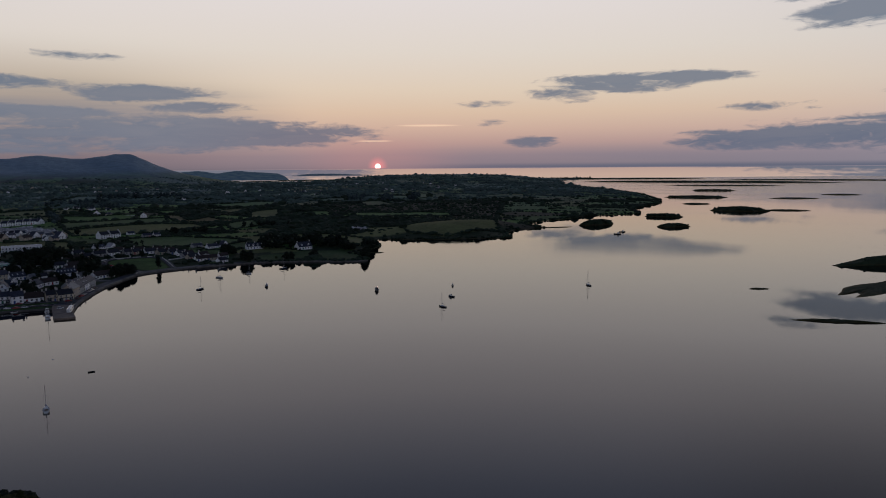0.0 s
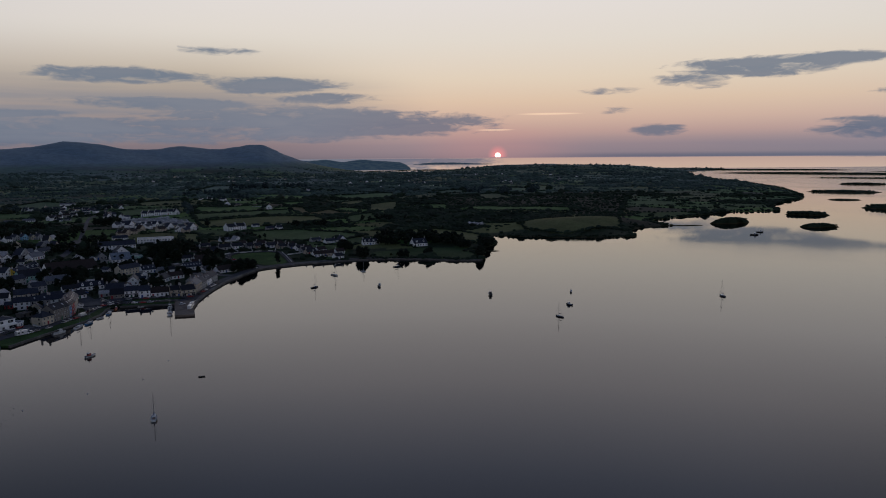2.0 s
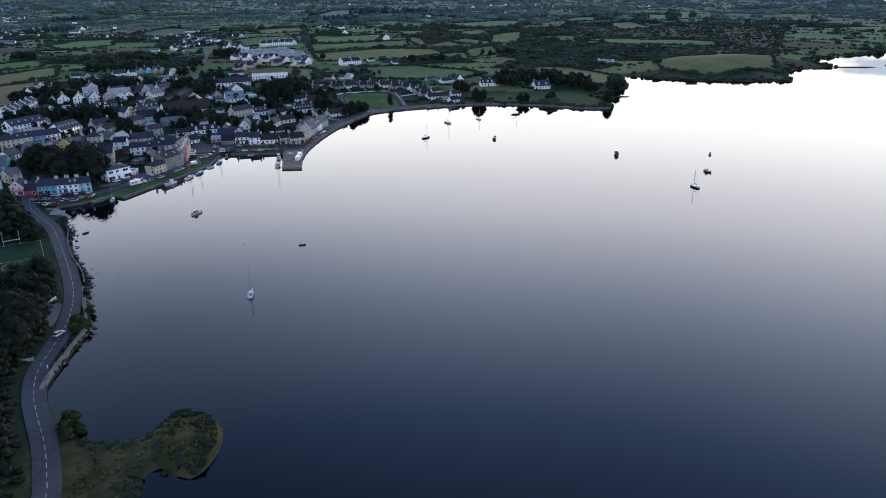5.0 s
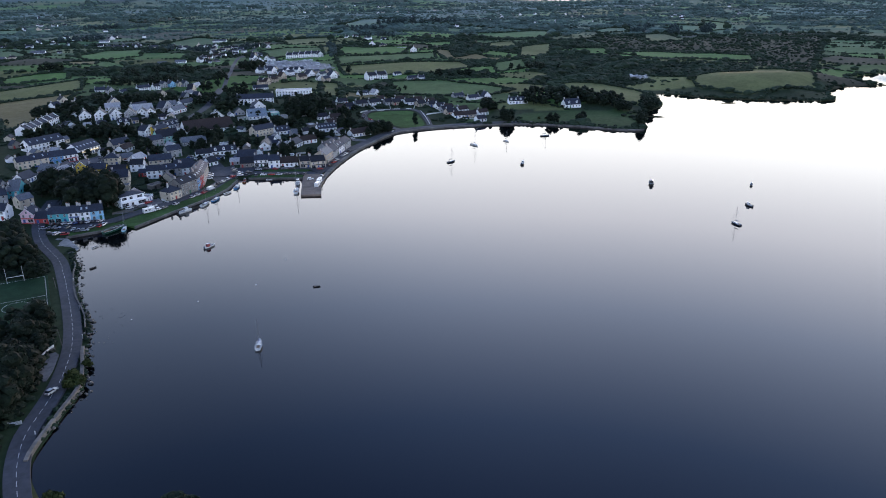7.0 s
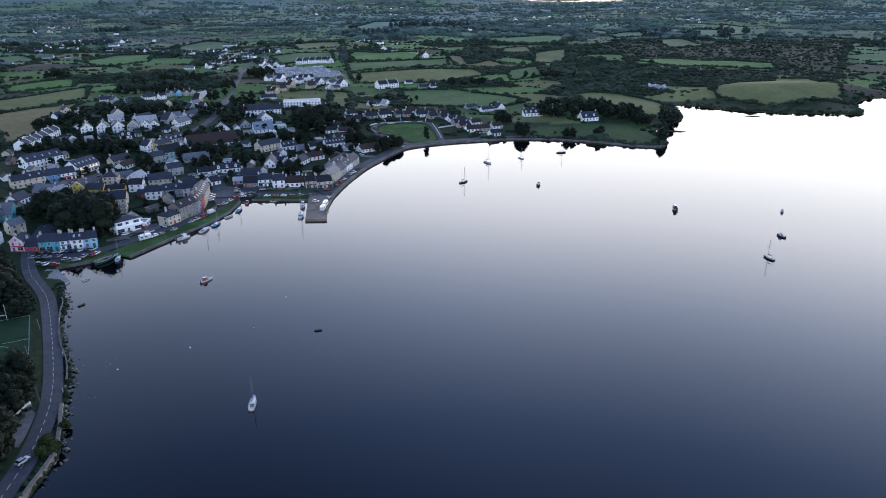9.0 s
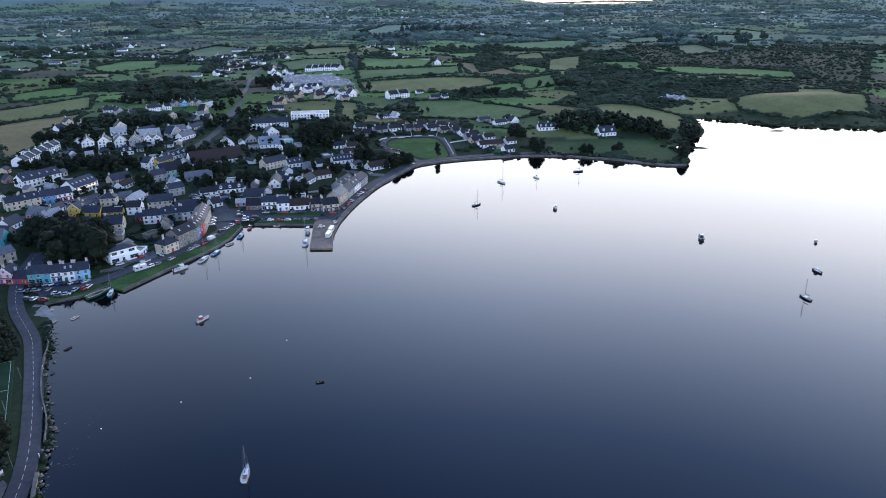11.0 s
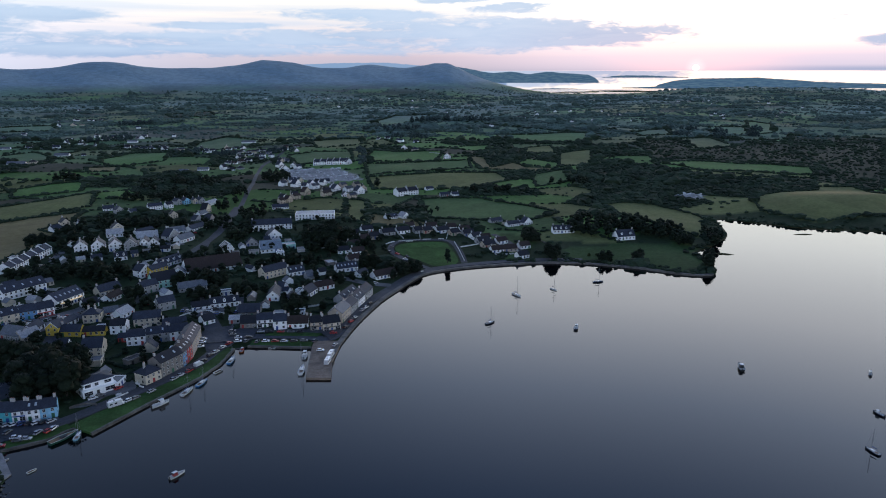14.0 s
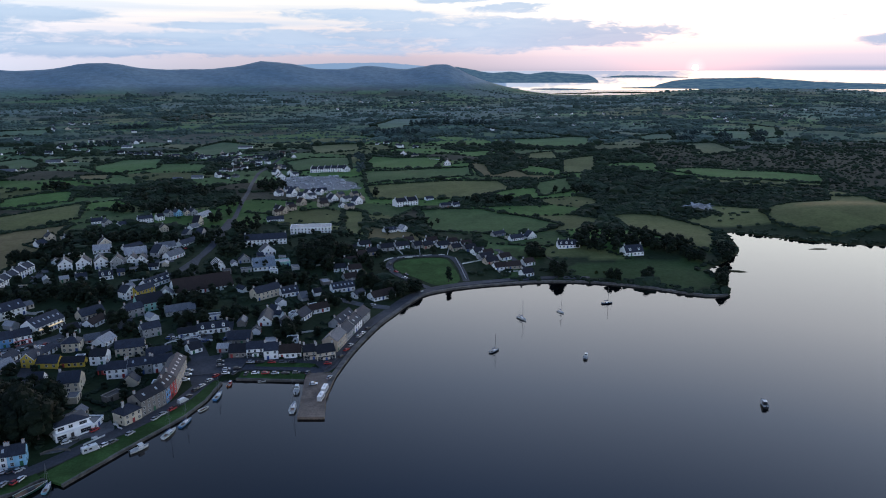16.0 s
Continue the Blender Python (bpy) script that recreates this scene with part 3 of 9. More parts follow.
def sheet(name, xs, ys):
    gx, gy = (a.ravel() for a in np.meshgrid(xs, ys))
    _, d = heights(gx, gy)
    cell = np.maximum(*np.meshgrid(np.gradient(xs), np.gradient(ys))).ravel()
    # pull the points beside the shore onto it
    close = np.abs(d - 1.2) < 0.5 * np.minimum(cell, 30)
    e = 0.5
    gxd = (signed(gx[close] + e, gy[close], main_shore) - signed(gx[close] - e, gy[close], main_shore)) / (2 * e)
    gyd = (signed(gx[close], gy[close] + e, main_shore) - signed(gx[close], gy[close] - e, main_shore)) / (2 * e)
    gx[close] -= (d[close] - 1.2) * gxd
    gy[close] -= (d[close] - 1.2) * gyd
    z, d = heights(gx, gy)
    n, k = len(xs), len(ys)
    i = (np.arange(k - 1)[:, None] * n + np.arange(n - 1)).ravel()
    quads = np.stack([i, i + 1, i + n + 1, i + n], -1)
    quads = quads[(z[quads].max(1) > -2.9)]
    me = bpy.data.meshes.new(name)
    me.from_pydata(np.stack([gx, gy, z], -1).tolist(), [], quads.tolist())
    me.materials.append(GROUND)
    col = me.color_attributes.new("tint", "FLOAT_COLOR", "POINT")
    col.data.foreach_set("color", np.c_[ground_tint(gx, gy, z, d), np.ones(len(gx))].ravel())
    me.polygons.foreach_set("use_smooth", [True] * len(me.polygons))
    me.update()
    return tagged(new(name, me), "green and brown patchwork land with small fields and low hills", "ground", kind="structure")


ground = sheet("ground", *pick_grid())


def islet_mesh(name, line, h, seed):
    c = line.mean(0)
    verts, faces, n = [], [], len(line)
    rings = [(1.06, -1.0), (1.0, 0.06), (0.93, 0.25 * h), (0.78, 0.62 * h), (0.5, 0.9 * h), (0.2, h)]
    r = random.Random(seed)
    for k, (s, z) in enumerate(rings):
        for p in line:
            q = c + (p - c) * s
            verts.append((q[0], q[1], z * (0.75 + 0.5 * r.random()) if k > 1 else z))
    for k in range(len(rings) - 1):
        for i in range(n):
            j = (i + 1) % n
            faces.append((k * n + i, k * n + j, (k + 1) * n + j, (k + 1) * n + i))
    faces.append(tuple((len(rings) - 1) * n + i for i in range(n)))
    me = mesh_of(name, verts, faces, GROUND)
    col = me.color_attributes.new("tint", "FLOAT_COLOR", "POINT")
    z = np.array([v[2] for v in verts])
    low, top = np.array(TINTS["weed"]), np.array(TINTS["scrub"])
    m = np.clip(z / 1.2, 0, 1)[:, None]
    col.data.foreach_set("color", np.c_[low * (1 - m) + top * m, np.ones(len(z))].ravel())
    me.polygons.foreach_set("use_smooth", [True] * len(me.polygons))
    return me


for n, (line, h) in enumerate(islets):
    tagged(new("islet", islet_mesh("islet", line, h, n)), "low dark islet of weed and scrub in calm water" if h > 1.5 else "flat skerry of brown weed just above the water",
           "islet", "islets in the bay", "structure")

# the sea
a = np.linspace(0, 2 * np.pi, 96, endpoint=False)
sea = mesh_of("water", [(0, 0, 0)] + [(r * math.sin(t), r * math.cos(t), 0) for r in (300, 1500, 9000) for t in a],
              [(0, 1 + (i + 1) % 96, 1 + i) for i in range(96)] + [(1 + k * 96 + i, 1 + k * 96 + (i + 1) % 96, 1 + (k + 1) * 96 + (i + 1) % 96, 1 + (k + 1) * 96 + i)
                                                              for k in range(2) for i in range(96)], WATER)
tagged(new("water", sea), "calm dark blue sea inlet mirroring the sky", "water", kind="structure")


# ---- roads ----
STREET = [(-229, 748), (-210, 758), (-200, 772), (-195, 783), (-182, 796), (-171, 821), (-181, 855), (-178, 904), (-174, 940), (-173, 988), (-179, 1038), (-188, 1109)]


def strip(name, line, width, mat, lift=0.25, shift=0.0, step=4.0, label="", category="", flat=None, kind="structure", parent=None):
    p = resample(line, step)
    nrm = normals(p)
    rows = []
    for k in (-0.5, -0.17, 0.17, 0.5):
        q = p + nrm * (shift + k * width)
        rows.append(q)
    z = np.max([heights(q[:, 0], q[:, 1])[0] for q in rows], axis=0) + lift if flat is None else np.full(len(p), flat)
    verts = [(q[0], q[1], h) for r in rows for q, h in zip(r, z)]
    n = len(p)
    verts += [(q[0], q[1], h - 0.8) for r in (rows[0], rows[-1]) for q, h in zip(r, z)]
    faces = [(k * n + i + 1, k * n + i, (k + 1) * n + i, (k + 1) * n + i + 1) for k in range(3) for i in range(n - 1)]
    faces += [(i, i + 1, 4 * n + i + 1, 4 * n + i) for i in range(n - 1)] + [(3 * n + i + 1, 3 * n + i, 5 * n + i, 5 * n + i + 1) for i in range(n - 1)]
    ob = new(name, mesh_of(name, verts, faces, mat))
    if parent is not None:
        ob.parent = parent
        return ob, p, z
    return tagged(ob, label, category, kind=kind), p, z


coast_line = spline([(-60.6, 385), (-59.6, 398), (-60.7, 408), (-64.7, 418), (-70.8, 431), (-78.8, 445), (-84.8, 457), (-89, 470), (-90.5, 485), (-92.4, 499), (-97, 517), (-103, 533), (-110, 548),
                     (-120, 568), (-131, 589), (-141, 607), (-150.5, 619.5), (-161, 633), (-172, 652), (-180, 672), (-186, 700)], 4.0)
coast_road, road_p, road_z = strip("coast_road", coast_line + np.array([0.4, 0.0]), 6.3, ASPHALT, 0.3, label="grey two-lane coast road beside the rocky shore", category="road")
quay_line = spline([(-160, 650), (-146, 660), (-134, 674), (-122, 692), (-112, 708), (-103, 726), (-99, 745), (-92, 762), (-75, 765), (-55, 764), (-40, 762), (-34, 790), (-25, 826),
                    (-12, 858), (-2, 882), (12, 900), (30, 911), (50, 918), (80, 926), (110, 930), (135, 928)], 4.0)
quay_road, quay_p, quay_z = strip("quay_road", quay_line, 7.0, ASPHALT, 0.28, label="grey harbour road curving along the bay wall", category="road")
for pts, wd in ((STREET, 6.5), ([(-99, 745), (-106, 760), (-110, 775), (-124, 800)], 10), ([(-180, 672), (-178, 700), (-186, 735), (-200, 780)], 7),
                ([(-124, 800), (-150, 870), (-172, 960), (-176, 1040), (-183, 1093), (-192, 1146), (-203, 1212), (-220, 1306), (-240, 1420), (-243, 1520), (-243, 1600)], 4.6),
                ([(14, 903), (2, 915), (-12, 932), (-19, 945), (-19, 962), (-11, 973), (4, 977), (25, 979), (33, 967), (38, 939), (40, 918)], 5), ([(80, 926), (86, 945), (80, 975), (66, 1005)], 5)):
    strip("road", spline(pts, 5.0), wd, ASPHALT, 0.3, label="grey asphalt road between houses", category="road")


# ---- more materials ----
def paint(name, c, rough=0.75, spread=0.12):
    return surface(name, c, rough, spread if "white" not in name else 0.07, 1.5, 0.25, 0.15)


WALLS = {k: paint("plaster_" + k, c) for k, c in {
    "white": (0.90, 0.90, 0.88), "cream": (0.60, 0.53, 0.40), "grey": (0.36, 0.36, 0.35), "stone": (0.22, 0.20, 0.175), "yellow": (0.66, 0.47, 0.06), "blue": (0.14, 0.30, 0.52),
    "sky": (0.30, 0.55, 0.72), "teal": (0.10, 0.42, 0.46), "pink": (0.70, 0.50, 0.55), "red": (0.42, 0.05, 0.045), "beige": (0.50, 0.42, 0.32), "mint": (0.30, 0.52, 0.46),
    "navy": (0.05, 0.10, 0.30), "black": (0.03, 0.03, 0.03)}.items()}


def slates(name, c, rough=0.6):
    """Roofing in courses: narrow bands along the slope with single slates set off from each other."""
    mat = bpy.data.materials.new(name)
    mat.use_nodes = True
    n = Nodes(mat.node_tree)
    at = n.add("ShaderNodeTexCoord").outputs["Object"]
    brick = n.add("ShaderNodeTexBrick")
    n.link(at, brick.inputs["Vector"])
    brick.inputs["Scale"].default_value = 1.6
    brick.inputs["Mortar Size"].default_value = 0.012
    for key, k in (("Color1", 0.8), ("Color2", 1.2), ("Mortar", 0.55)):
        brick.inputs[key].default_value = (*(v * k for v in c), 1)
    stain = n.noise(at, 0.35, 4.0, 0.6)
    hue = n.mix(n.between(stain, 0.45, 0.75, 0.0, 0.6), brick.outputs[0], tuple(min(1, v * 1.55 + 0.012) for v in c))
    own = n.add("ShaderNodeObjectInfo").outputs["Random"]
    hue = n.mix(n.m("MULTIPLY", own, 0.5), hue, n.mix(1.0, hue, (0.62, 0.6, 0.6), "MULTIPLY"))
    p = n.add("ShaderNodeBsdfPrincipled")
    n.link(hue, p.inputs["Base Color"])
    p.inputs["Specular IOR Level"].default_value = 0.22
    n.put(p.inputs["Roughness"], n.between(stain, 0.3, 0.7, rough * 0.8, rough * 1.2))
    n.link(p.outputs[0], n.add("ShaderNodeOutputMaterial").inputs[0])
    return mat


ROOFS = {"slate": slates("slate", (0.036, 0.042, 0.058)), "dark": slates("dark_tiles", (0.023, 0.024, 0.029)), "brown": slates("brown_tiles", (0.046, 0.034, 0.029), 0.85),
         "grey": slates("grey_sheet", (0.14, 0.15, 0.165), 0.5), "blue": slates("blue_sheet", (0.20, 0.24, 0.28), 0.5), "thatch": slates("thatch", (0.10, 0.075, 0.045), 0.95),
         "pale": slates("pale_sheet", (0.42, 0.42, 0.42), 0.5)}


def glass(name, tint, rough=0.05):
    mat = bpy.data.materials.new(name)
    mat.use_nodes = True
    n = Nodes(mat.node_tree)
    p = n.add("ShaderNodeBsdfPrincipled")
    at = n.add("ShaderNodeTexCoord").outputs["Object"]
    n.link(n.mix(n.noise(at, 1.3, 2.0), tuple(c * 0.6 for c in tint), tint), p.inputs["Base Color"])
    p.inputs["Roughness"].default_value = rough
    p.inputs["IOR"].default_value = 1.5
    n.link(p.outputs[0], n.add("ShaderNodeOutputMaterial").inputs[0])
    return mat


PANE = glass("window_glass", (0.022, 0.026, 0.032))
FRAME = paint("window_paint", (0.62, 0.62, 0.60))
CHIMNEY = paint("chimney_render", (0.50, 0.485, 0.46), 0.85, 0.3)
POT = paint("clay_pot", (0.30, 0.14, 0.08))
DOORS = [paint("door_" + k, c, 0.45) for k, c in (("red", (0.30, 0.03, 0.03)), ("green", (0.03, 0.12, 0.06)), ("blue", (0.03, 0.08, 0.25)), ("dark", (0.04, 0.035, 0.03)))]
TRIM = paint("fascia_paint_white", (0.82, 0.82, 0.80))
CONCRETE = surface("concrete", (0.28, 0.27, 0.255), 0.9, 0.25, 1.2, 0.2, 0.3, local=False)
SKYLIGHT = glass("skylight_glass", (0.55, 0.58, 0.60), 0.12)

# ---- building parts ----
CACHE = {}


def boxes(*specs):
    """Vertices and faces of boxes (x0, x1, y0, y1, z0, z1)."""
    v, f = [], []
    for x0, x1, y0, y1, z0, z1 in specs:
        b = len(v)
        v += [(x, y, z) for z in (z0, z1) for y in (y0, y1) for x in (x0, x1)]
        f += [tuple(b + i for i in q) for q in ((0, 2, 3, 1), (4, 5, 7, 6), (0, 1, 5, 4), (2, 6, 7, 3), (0, 4, 6, 2), (1, 3, 7, 5))]
    return v, f


def window_meshes(w, h):
    key = ("window", round(w, 2), round(h, 2))
    if key not in CACHE:
        b = 0.1
        xs, zs = (-w / 2 - b, -w / 2, -0.03, 0.03, w / 2, w / 2 + b), (-h / 2 - b, -h / 2, -0.03, 0.03, h / 2, h / 2 + b)
        v = [(x, y, z) for y in (-0.07, 0.05) for z in zs for x in xs]
        f = []
        for j in range(5):
            for i in range(5):
                a = j * 6 + i
                if i in (1, 3) and j in (1, 3):
                    f += [(a, a + 36, a + 37, a + 1), (a + 7, a + 43, a + 42, a + 6), (a + 6, a + 42, a + 36, a), (a + 1, a + 37, a + 43, a + 7)]
                else:
                    f.append((a, a + 1, a + 7, a + 6))
        for i in range(5):
            f += [(i, i + 36, i + 37, i + 1), (30 + i, 31 + i, 67 + i, 66 + i), (i * 6, i * 6 + 6, i * 6 + 42, i * 6 + 36), (i * 6 + 5, i * 6 + 41, i * 6 + 47, i * 6 + 11)]
        g = boxes((-w / 2, w / 2, -0.025, 0.025, -h / 2, h / 2))
        CACHE[key] = mesh_of("window", v, f, FRAME), mesh_of("pane", *g, PANE)
    return CACHE[key]


def window(parent, x, y, z, turn=0, w=1.0, h=1.3, panes=True, name="window"):
    fr, pa = window_meshes(w, h)
    if not panes:                              # far off: glass and frame in one
        key = ("far window", w, h)
        if key not in CACHE:
            CACHE[key] = mesh_of("window", *boxes((-w / 2, w / 2, -0.05, 0.02, -h / 2, h / 2)), PANE)
        return part(name, CACHE[key], parent, at=pose(x, y, z, 0, 0, turn))
    ob = part(name, fr, parent, at=pose(x, y, z, 0, 0, turn))
    part("pane", pa, ob)
    return ob


def door(parent, x, y, z, n=0):
    key = ("door", n)
    if key not in CACHE:
        v, f = boxes((-0.5, 0.5, -0.06, 0.04, 0, 2.1), (-0.62, -0.5, -0.1, 0.04, 0, 2.25), (0.5, 0.62, -0.1, 0.04, 0, 2.25), (-0.5, 0.5, -0.1, 0.04, 2.1, 2.25), (0.32, 0.4, -0.12, -0.06, 1.0, 1.1))
        CACHE[key] = mesh_of("door", v, f, DOORS[n])
    return part("door", CACHE[key], parent, at=pose(x, y, z))


def chimney(parent, x, y, z, tall=1.4, wide=1.0, pot=True):
    key = ("chimney", round(tall, 1), round(wide, 1))
    if key not in CACHE:
        v, f = boxes((-wide / 2, wide / 2, -0.35, 0.35, -1.2, tall), (-wide / 2 - 0.08, wide / 2 + 0.08, -0.43, 0.43, tall, tall + 0.14))
        pots = boxes((-0.16, 0.16, -0.16, 0.16, tall + 0.14, tall + 0.6))
        CACHE[key] = mesh_of("chimney", v, f, CHIMNEY), mesh_of("chimney_pot", *pots, POT)
    ob = part("chimney", CACHE[key][0], parent, at=pose(x, y, z))
    if pot:
        part("chimney_pot", CACHE[key][1], ob)
    return ob


def prism_walls(L, D, e, r, base=-1.5):
    """Walls with two gables; the ridge runs along x."""
    v = [(-L / 2, -D / 2, base), (L / 2, -D / 2, base), (L / 2, D / 2, base), (-L / 2, D / 2, base),
         (-L / 2, -D / 2, e), (L / 2, -D / 2, e), (L / 2, D / 2, e), (-L / 2, D / 2, e), (-L / 2, 0, r), (L / 2, 0, r)]
    f = [(0, 1, 5, 4), (2, 3, 7, 6), (1, 2, 6, 9, 5), (3, 0, 4, 8, 7), (0, 3, 2, 1)]
    return v, f


def roof_slabs(L, D, e, r, over=0.35, thick=0.22, side=0.25):
    """Two pitched slabs with thickness and overhang, meeting at the ridge, with a ridge cap."""
    s = (r - e) / (D / 2)
    v, f = [], []
    x = L / 2 + side
    for k in (-1, 1):
        b = len(v)
        y0, z0 = k * (D / 2 + over), e - over * s
        v += [(-x, y0, z0 + 0.02), (x, y0, z0 + 0.02), (x, 0, r + 0.02), (-x, 0, r + 0.02), (-x, y0, z0 + thick), (x, y0, z0 + thick), (x, 0, r + thick), (-x, 0, r + thick)]
        q = [(0, 1, 2, 3), (4, 7, 6, 5), (0, 4, 5, 1), (0, 3, 7, 4), (1, 5, 6, 2)]
        f += [tuple(b + i for i in (p if k > 0 else p[::-1])) for p in q]
    cv, cf = boxes((-x, x, -0.12, 0.12, r + thick - 0.06, r + thick + 0.08))
    b = len(v)
    return v + cv, f + [tuple(b + i for i in p) for p in cf]


def hip_roof(L, D, e, r, over=0.4):
    x, y = L / 2 + over, D / 2 + over
    k = max(0.3, L / 2 - D / 2)
    v = [(-x, -y, e - 0.1), (x, -y, e - 0.1), (x, y, e - 0.1), (-x, y, e - 0.1), (-x, -y, e + 0.1), (x, -y, e + 0.1), (x, y, e + 0.1), (-x, y, e + 0.1), (-k, 0, r), (k, 0, r)]
    return v, [(0, 1, 5, 4), (1, 2, 6, 5), (2, 3, 7, 6), (3, 0, 4, 7), (4, 5, 9, 8), (6, 7, 8, 9), (5, 6, 9), (7, 4, 8), (3, 2, 1, 0)]


WORDS = {"white": "white-rendered", "cream": "cream-rendered", "grey": "grey-rendered", "stone": "grey stone", "yellow": "yellow-painted", "blue": "blue-painted", "sky": "pale blue", "teal": "teal-painted",
         "pink": "pink-painted", "red": "red-painted", "beige": "beige-rendered", "mint": "mint green", "navy": "dark blue", "black": "black-painted"}
ROOFWORDS = {"slate": "grey slate roof", "dark": "dark tiled roof", "brown": "brown tiled roof", "grey": "grey sheet roof", "blue": "blue-grey sheet roof", "thatch": "thatched roof", "pale": "pale sheet roof"}


def house(x, y, z, turn, L, D=8.0, storeys=2, wall="white", roof="slate", shape="gable", chimneys=2, dormers=0, shop="", lights=0, strips=0, name="house", rich=True, place="in the village"):
    """A house with its front towards local -y: walls, roof, chimneys, doors, windows."""
    r = random.Random(int(x * 7 + y * 13))
    rich = rich and y < 1000
    k = 0.76 if y > 1020 and shape != "verge" and name != "hall" else 1.0
    ob = empty(name, pose(x, y, z, 0, 0, turn) @ Matrix.Diagonal((k, k, k, 1)))
    how = {1: "single-storey", 1.5: "storey-and-a-half", 2: "two-storey", 2.5: "tall", 3: "three-storey", 4: "four-storey"}.get(storeys, "two-storey")
    tagged(ob, "%s %s %s with %s %s" % (WORDS[wall], how, name.replace("_", " "), "flat roof" if shape == "flat" else ROOFWORDS[roof], place), "building" if name in ("hall", "school", "shop", "warehouse") else "house",
           "village houses")
    e = 2.5 * storeys + 0.2 if storeys != 1.5 else 3.1
    if shape == "front":                       # gable towards the front: the ridge runs front to back
        rise_ = e + L * 0.5 * 0.85
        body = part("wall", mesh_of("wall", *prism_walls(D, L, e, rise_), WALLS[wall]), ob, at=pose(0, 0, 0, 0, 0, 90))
        part("roof", mesh_of("roof", *roof_slabs(D, L, e, rise_), ROOFS[roof]), ob, at=pose(0, 0, 0, 0, 0, 90))
        top = rise_
        if rich and not strips:
            part("bargeboard", mesh_of("bargeboard", *roof_slabs(0.16, L, e - 0.06, rise_ - 0.06, 0.4, 0.36, 0.0), TRIM), ob, "white bargeboard", pose(0, -D / 2 - 0.34, 0, 0, 0, 90))
        for k in range(strips):                # white ribs across the roof
            part("roof_rib", mesh_of("roof_rib", *roof_slabs(0.7, L, e, rise_, 0.38, 0.42, 0.0), TRIM), ob, "white rib across the roof", pose(0, (k + 0.02) * (D + 0.4) / max(1, strips - 1) - D / 2 - 0.2, 0, 0, 0, 90))
    elif shape == "flat":
        top = e + 0.5
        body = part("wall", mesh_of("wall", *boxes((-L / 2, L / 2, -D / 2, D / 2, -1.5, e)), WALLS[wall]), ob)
        t = 0.3
        part("parapet", mesh_of("parapet", *boxes((-L / 2 - 0.15, L / 2 + 0.15, -D / 2 - 0.15, -D / 2 + t, e, top), (-L / 2 - 0.15, L / 2 + 0.15, D / 2 - t, D / 2 + 0.15, e, top),
                                                 (-L / 2 - 0.15, -L / 2 + t, -D / 2 + t, D / 2 - t, e, top), (L / 2 - t, L / 2 + 0.15, -D / 2 + t, D / 2 - t, e, top)), WALLS[wall]), ob)
        part("roof", mesh_of("roof", *boxes((-L / 2 + t, L / 2 - t, -D / 2 + t, D / 2 - t, e, e + 0.12)), ROOFS[roof]), ob)
    elif shape == "hip":
        top = e + D * 0.38
        body = part("wall", mesh_of("wall", *boxes((-L / 2, L / 2, -D / 2, D / 2, -1.5, e)), WALLS[wall]), ob)
        part("roof", mesh_of("roof", *hip_roof(L, D, e, top), ROOFS[roof]), ob)
    else:
        top = e + D * 0.5 * (0.85 if storeys == 1.5 else 0.68)
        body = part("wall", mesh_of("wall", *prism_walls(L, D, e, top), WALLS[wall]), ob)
        part("roof", mesh_of("roof", *roof_slabs(L, D, e, top), ROOFS[roof]), ob)
        if shape == "verge":                   # raised white party walls at both ends
            for k in (-1, 1):
                v, f = prism_walls(0.62, D + 0.6, e + 0.6, top + 0.65)
                part("party_wall", mesh_of("party_wall", v, f, WALLS[wall]), ob, at=pose(k * (L / 2 + 0.02), 0, 0))
    for k in range(chimneys):
        cx = (-1, 1, 0)[k] * (L / 2 - 0.6) if shape != "front" else (0, 0, 0)[k]
        cy = 0 if shape != "front" else (1, -1, 0)[k] * (D / 2 - 0.8)
        if shape == "hip":
            cx *= 0.45
        chimney(ob, cx, cy, top + 0.1, 1.1 + 0.4 * r.random(), pot=rich and y < 880)
    n = max(2, int(L / 2.9))
    floors = max(1, int(storeys))
    front = -D / 2 - 0.03
    at_door = r.randrange(n)
    for s in range(floors if y < 1700 else 0):
        for k in range(n):
            wx = (k + 0.5) * L / n - L / 2
            if s == 0 and k == at_door:
                door(ob, wx, front, 0, r.randrange(4))
            elif not (shop and s == 0):
                window(ob, wx, front, 1.5 + 2.5 * s, 0, 1.0 if s or not rich else 1.15, 1.3, rich)
    if shop:
        v, f = boxes((-L / 2 + 0.3, L / 2 - 0.3, -0.14, 0.02, 2.5, 3.05), (-L / 2 + 0.3, L / 2 - 0.3, -0.1, 0.02, 0.0, 0.55))
        part("shopfront", mesh_of("shopfront", v, f, WALLS[shop]), ob, WORDS[shop] + " shopfront", pose(0, front, 0))
        for k in range(n):
            wx = (k + 0.5) * L / n - L / 2
            if k != at_door:
                window(ob, wx, front - 0.02, 1.55, 0, L / n - 0.7, 1.7, name="shop_window")
    if rich:
        for k in (-1, 1):
            for s in range(floors):
                window(ob, k * (L / 2 + 0.03), -D * 0.2, 1.5 + 2.5 * s, 90 * k, 0.9, 1.2, False)
        if shape == "front":
            window(ob, 0, front, e + 0.9, 0, 0.9, 1.1)
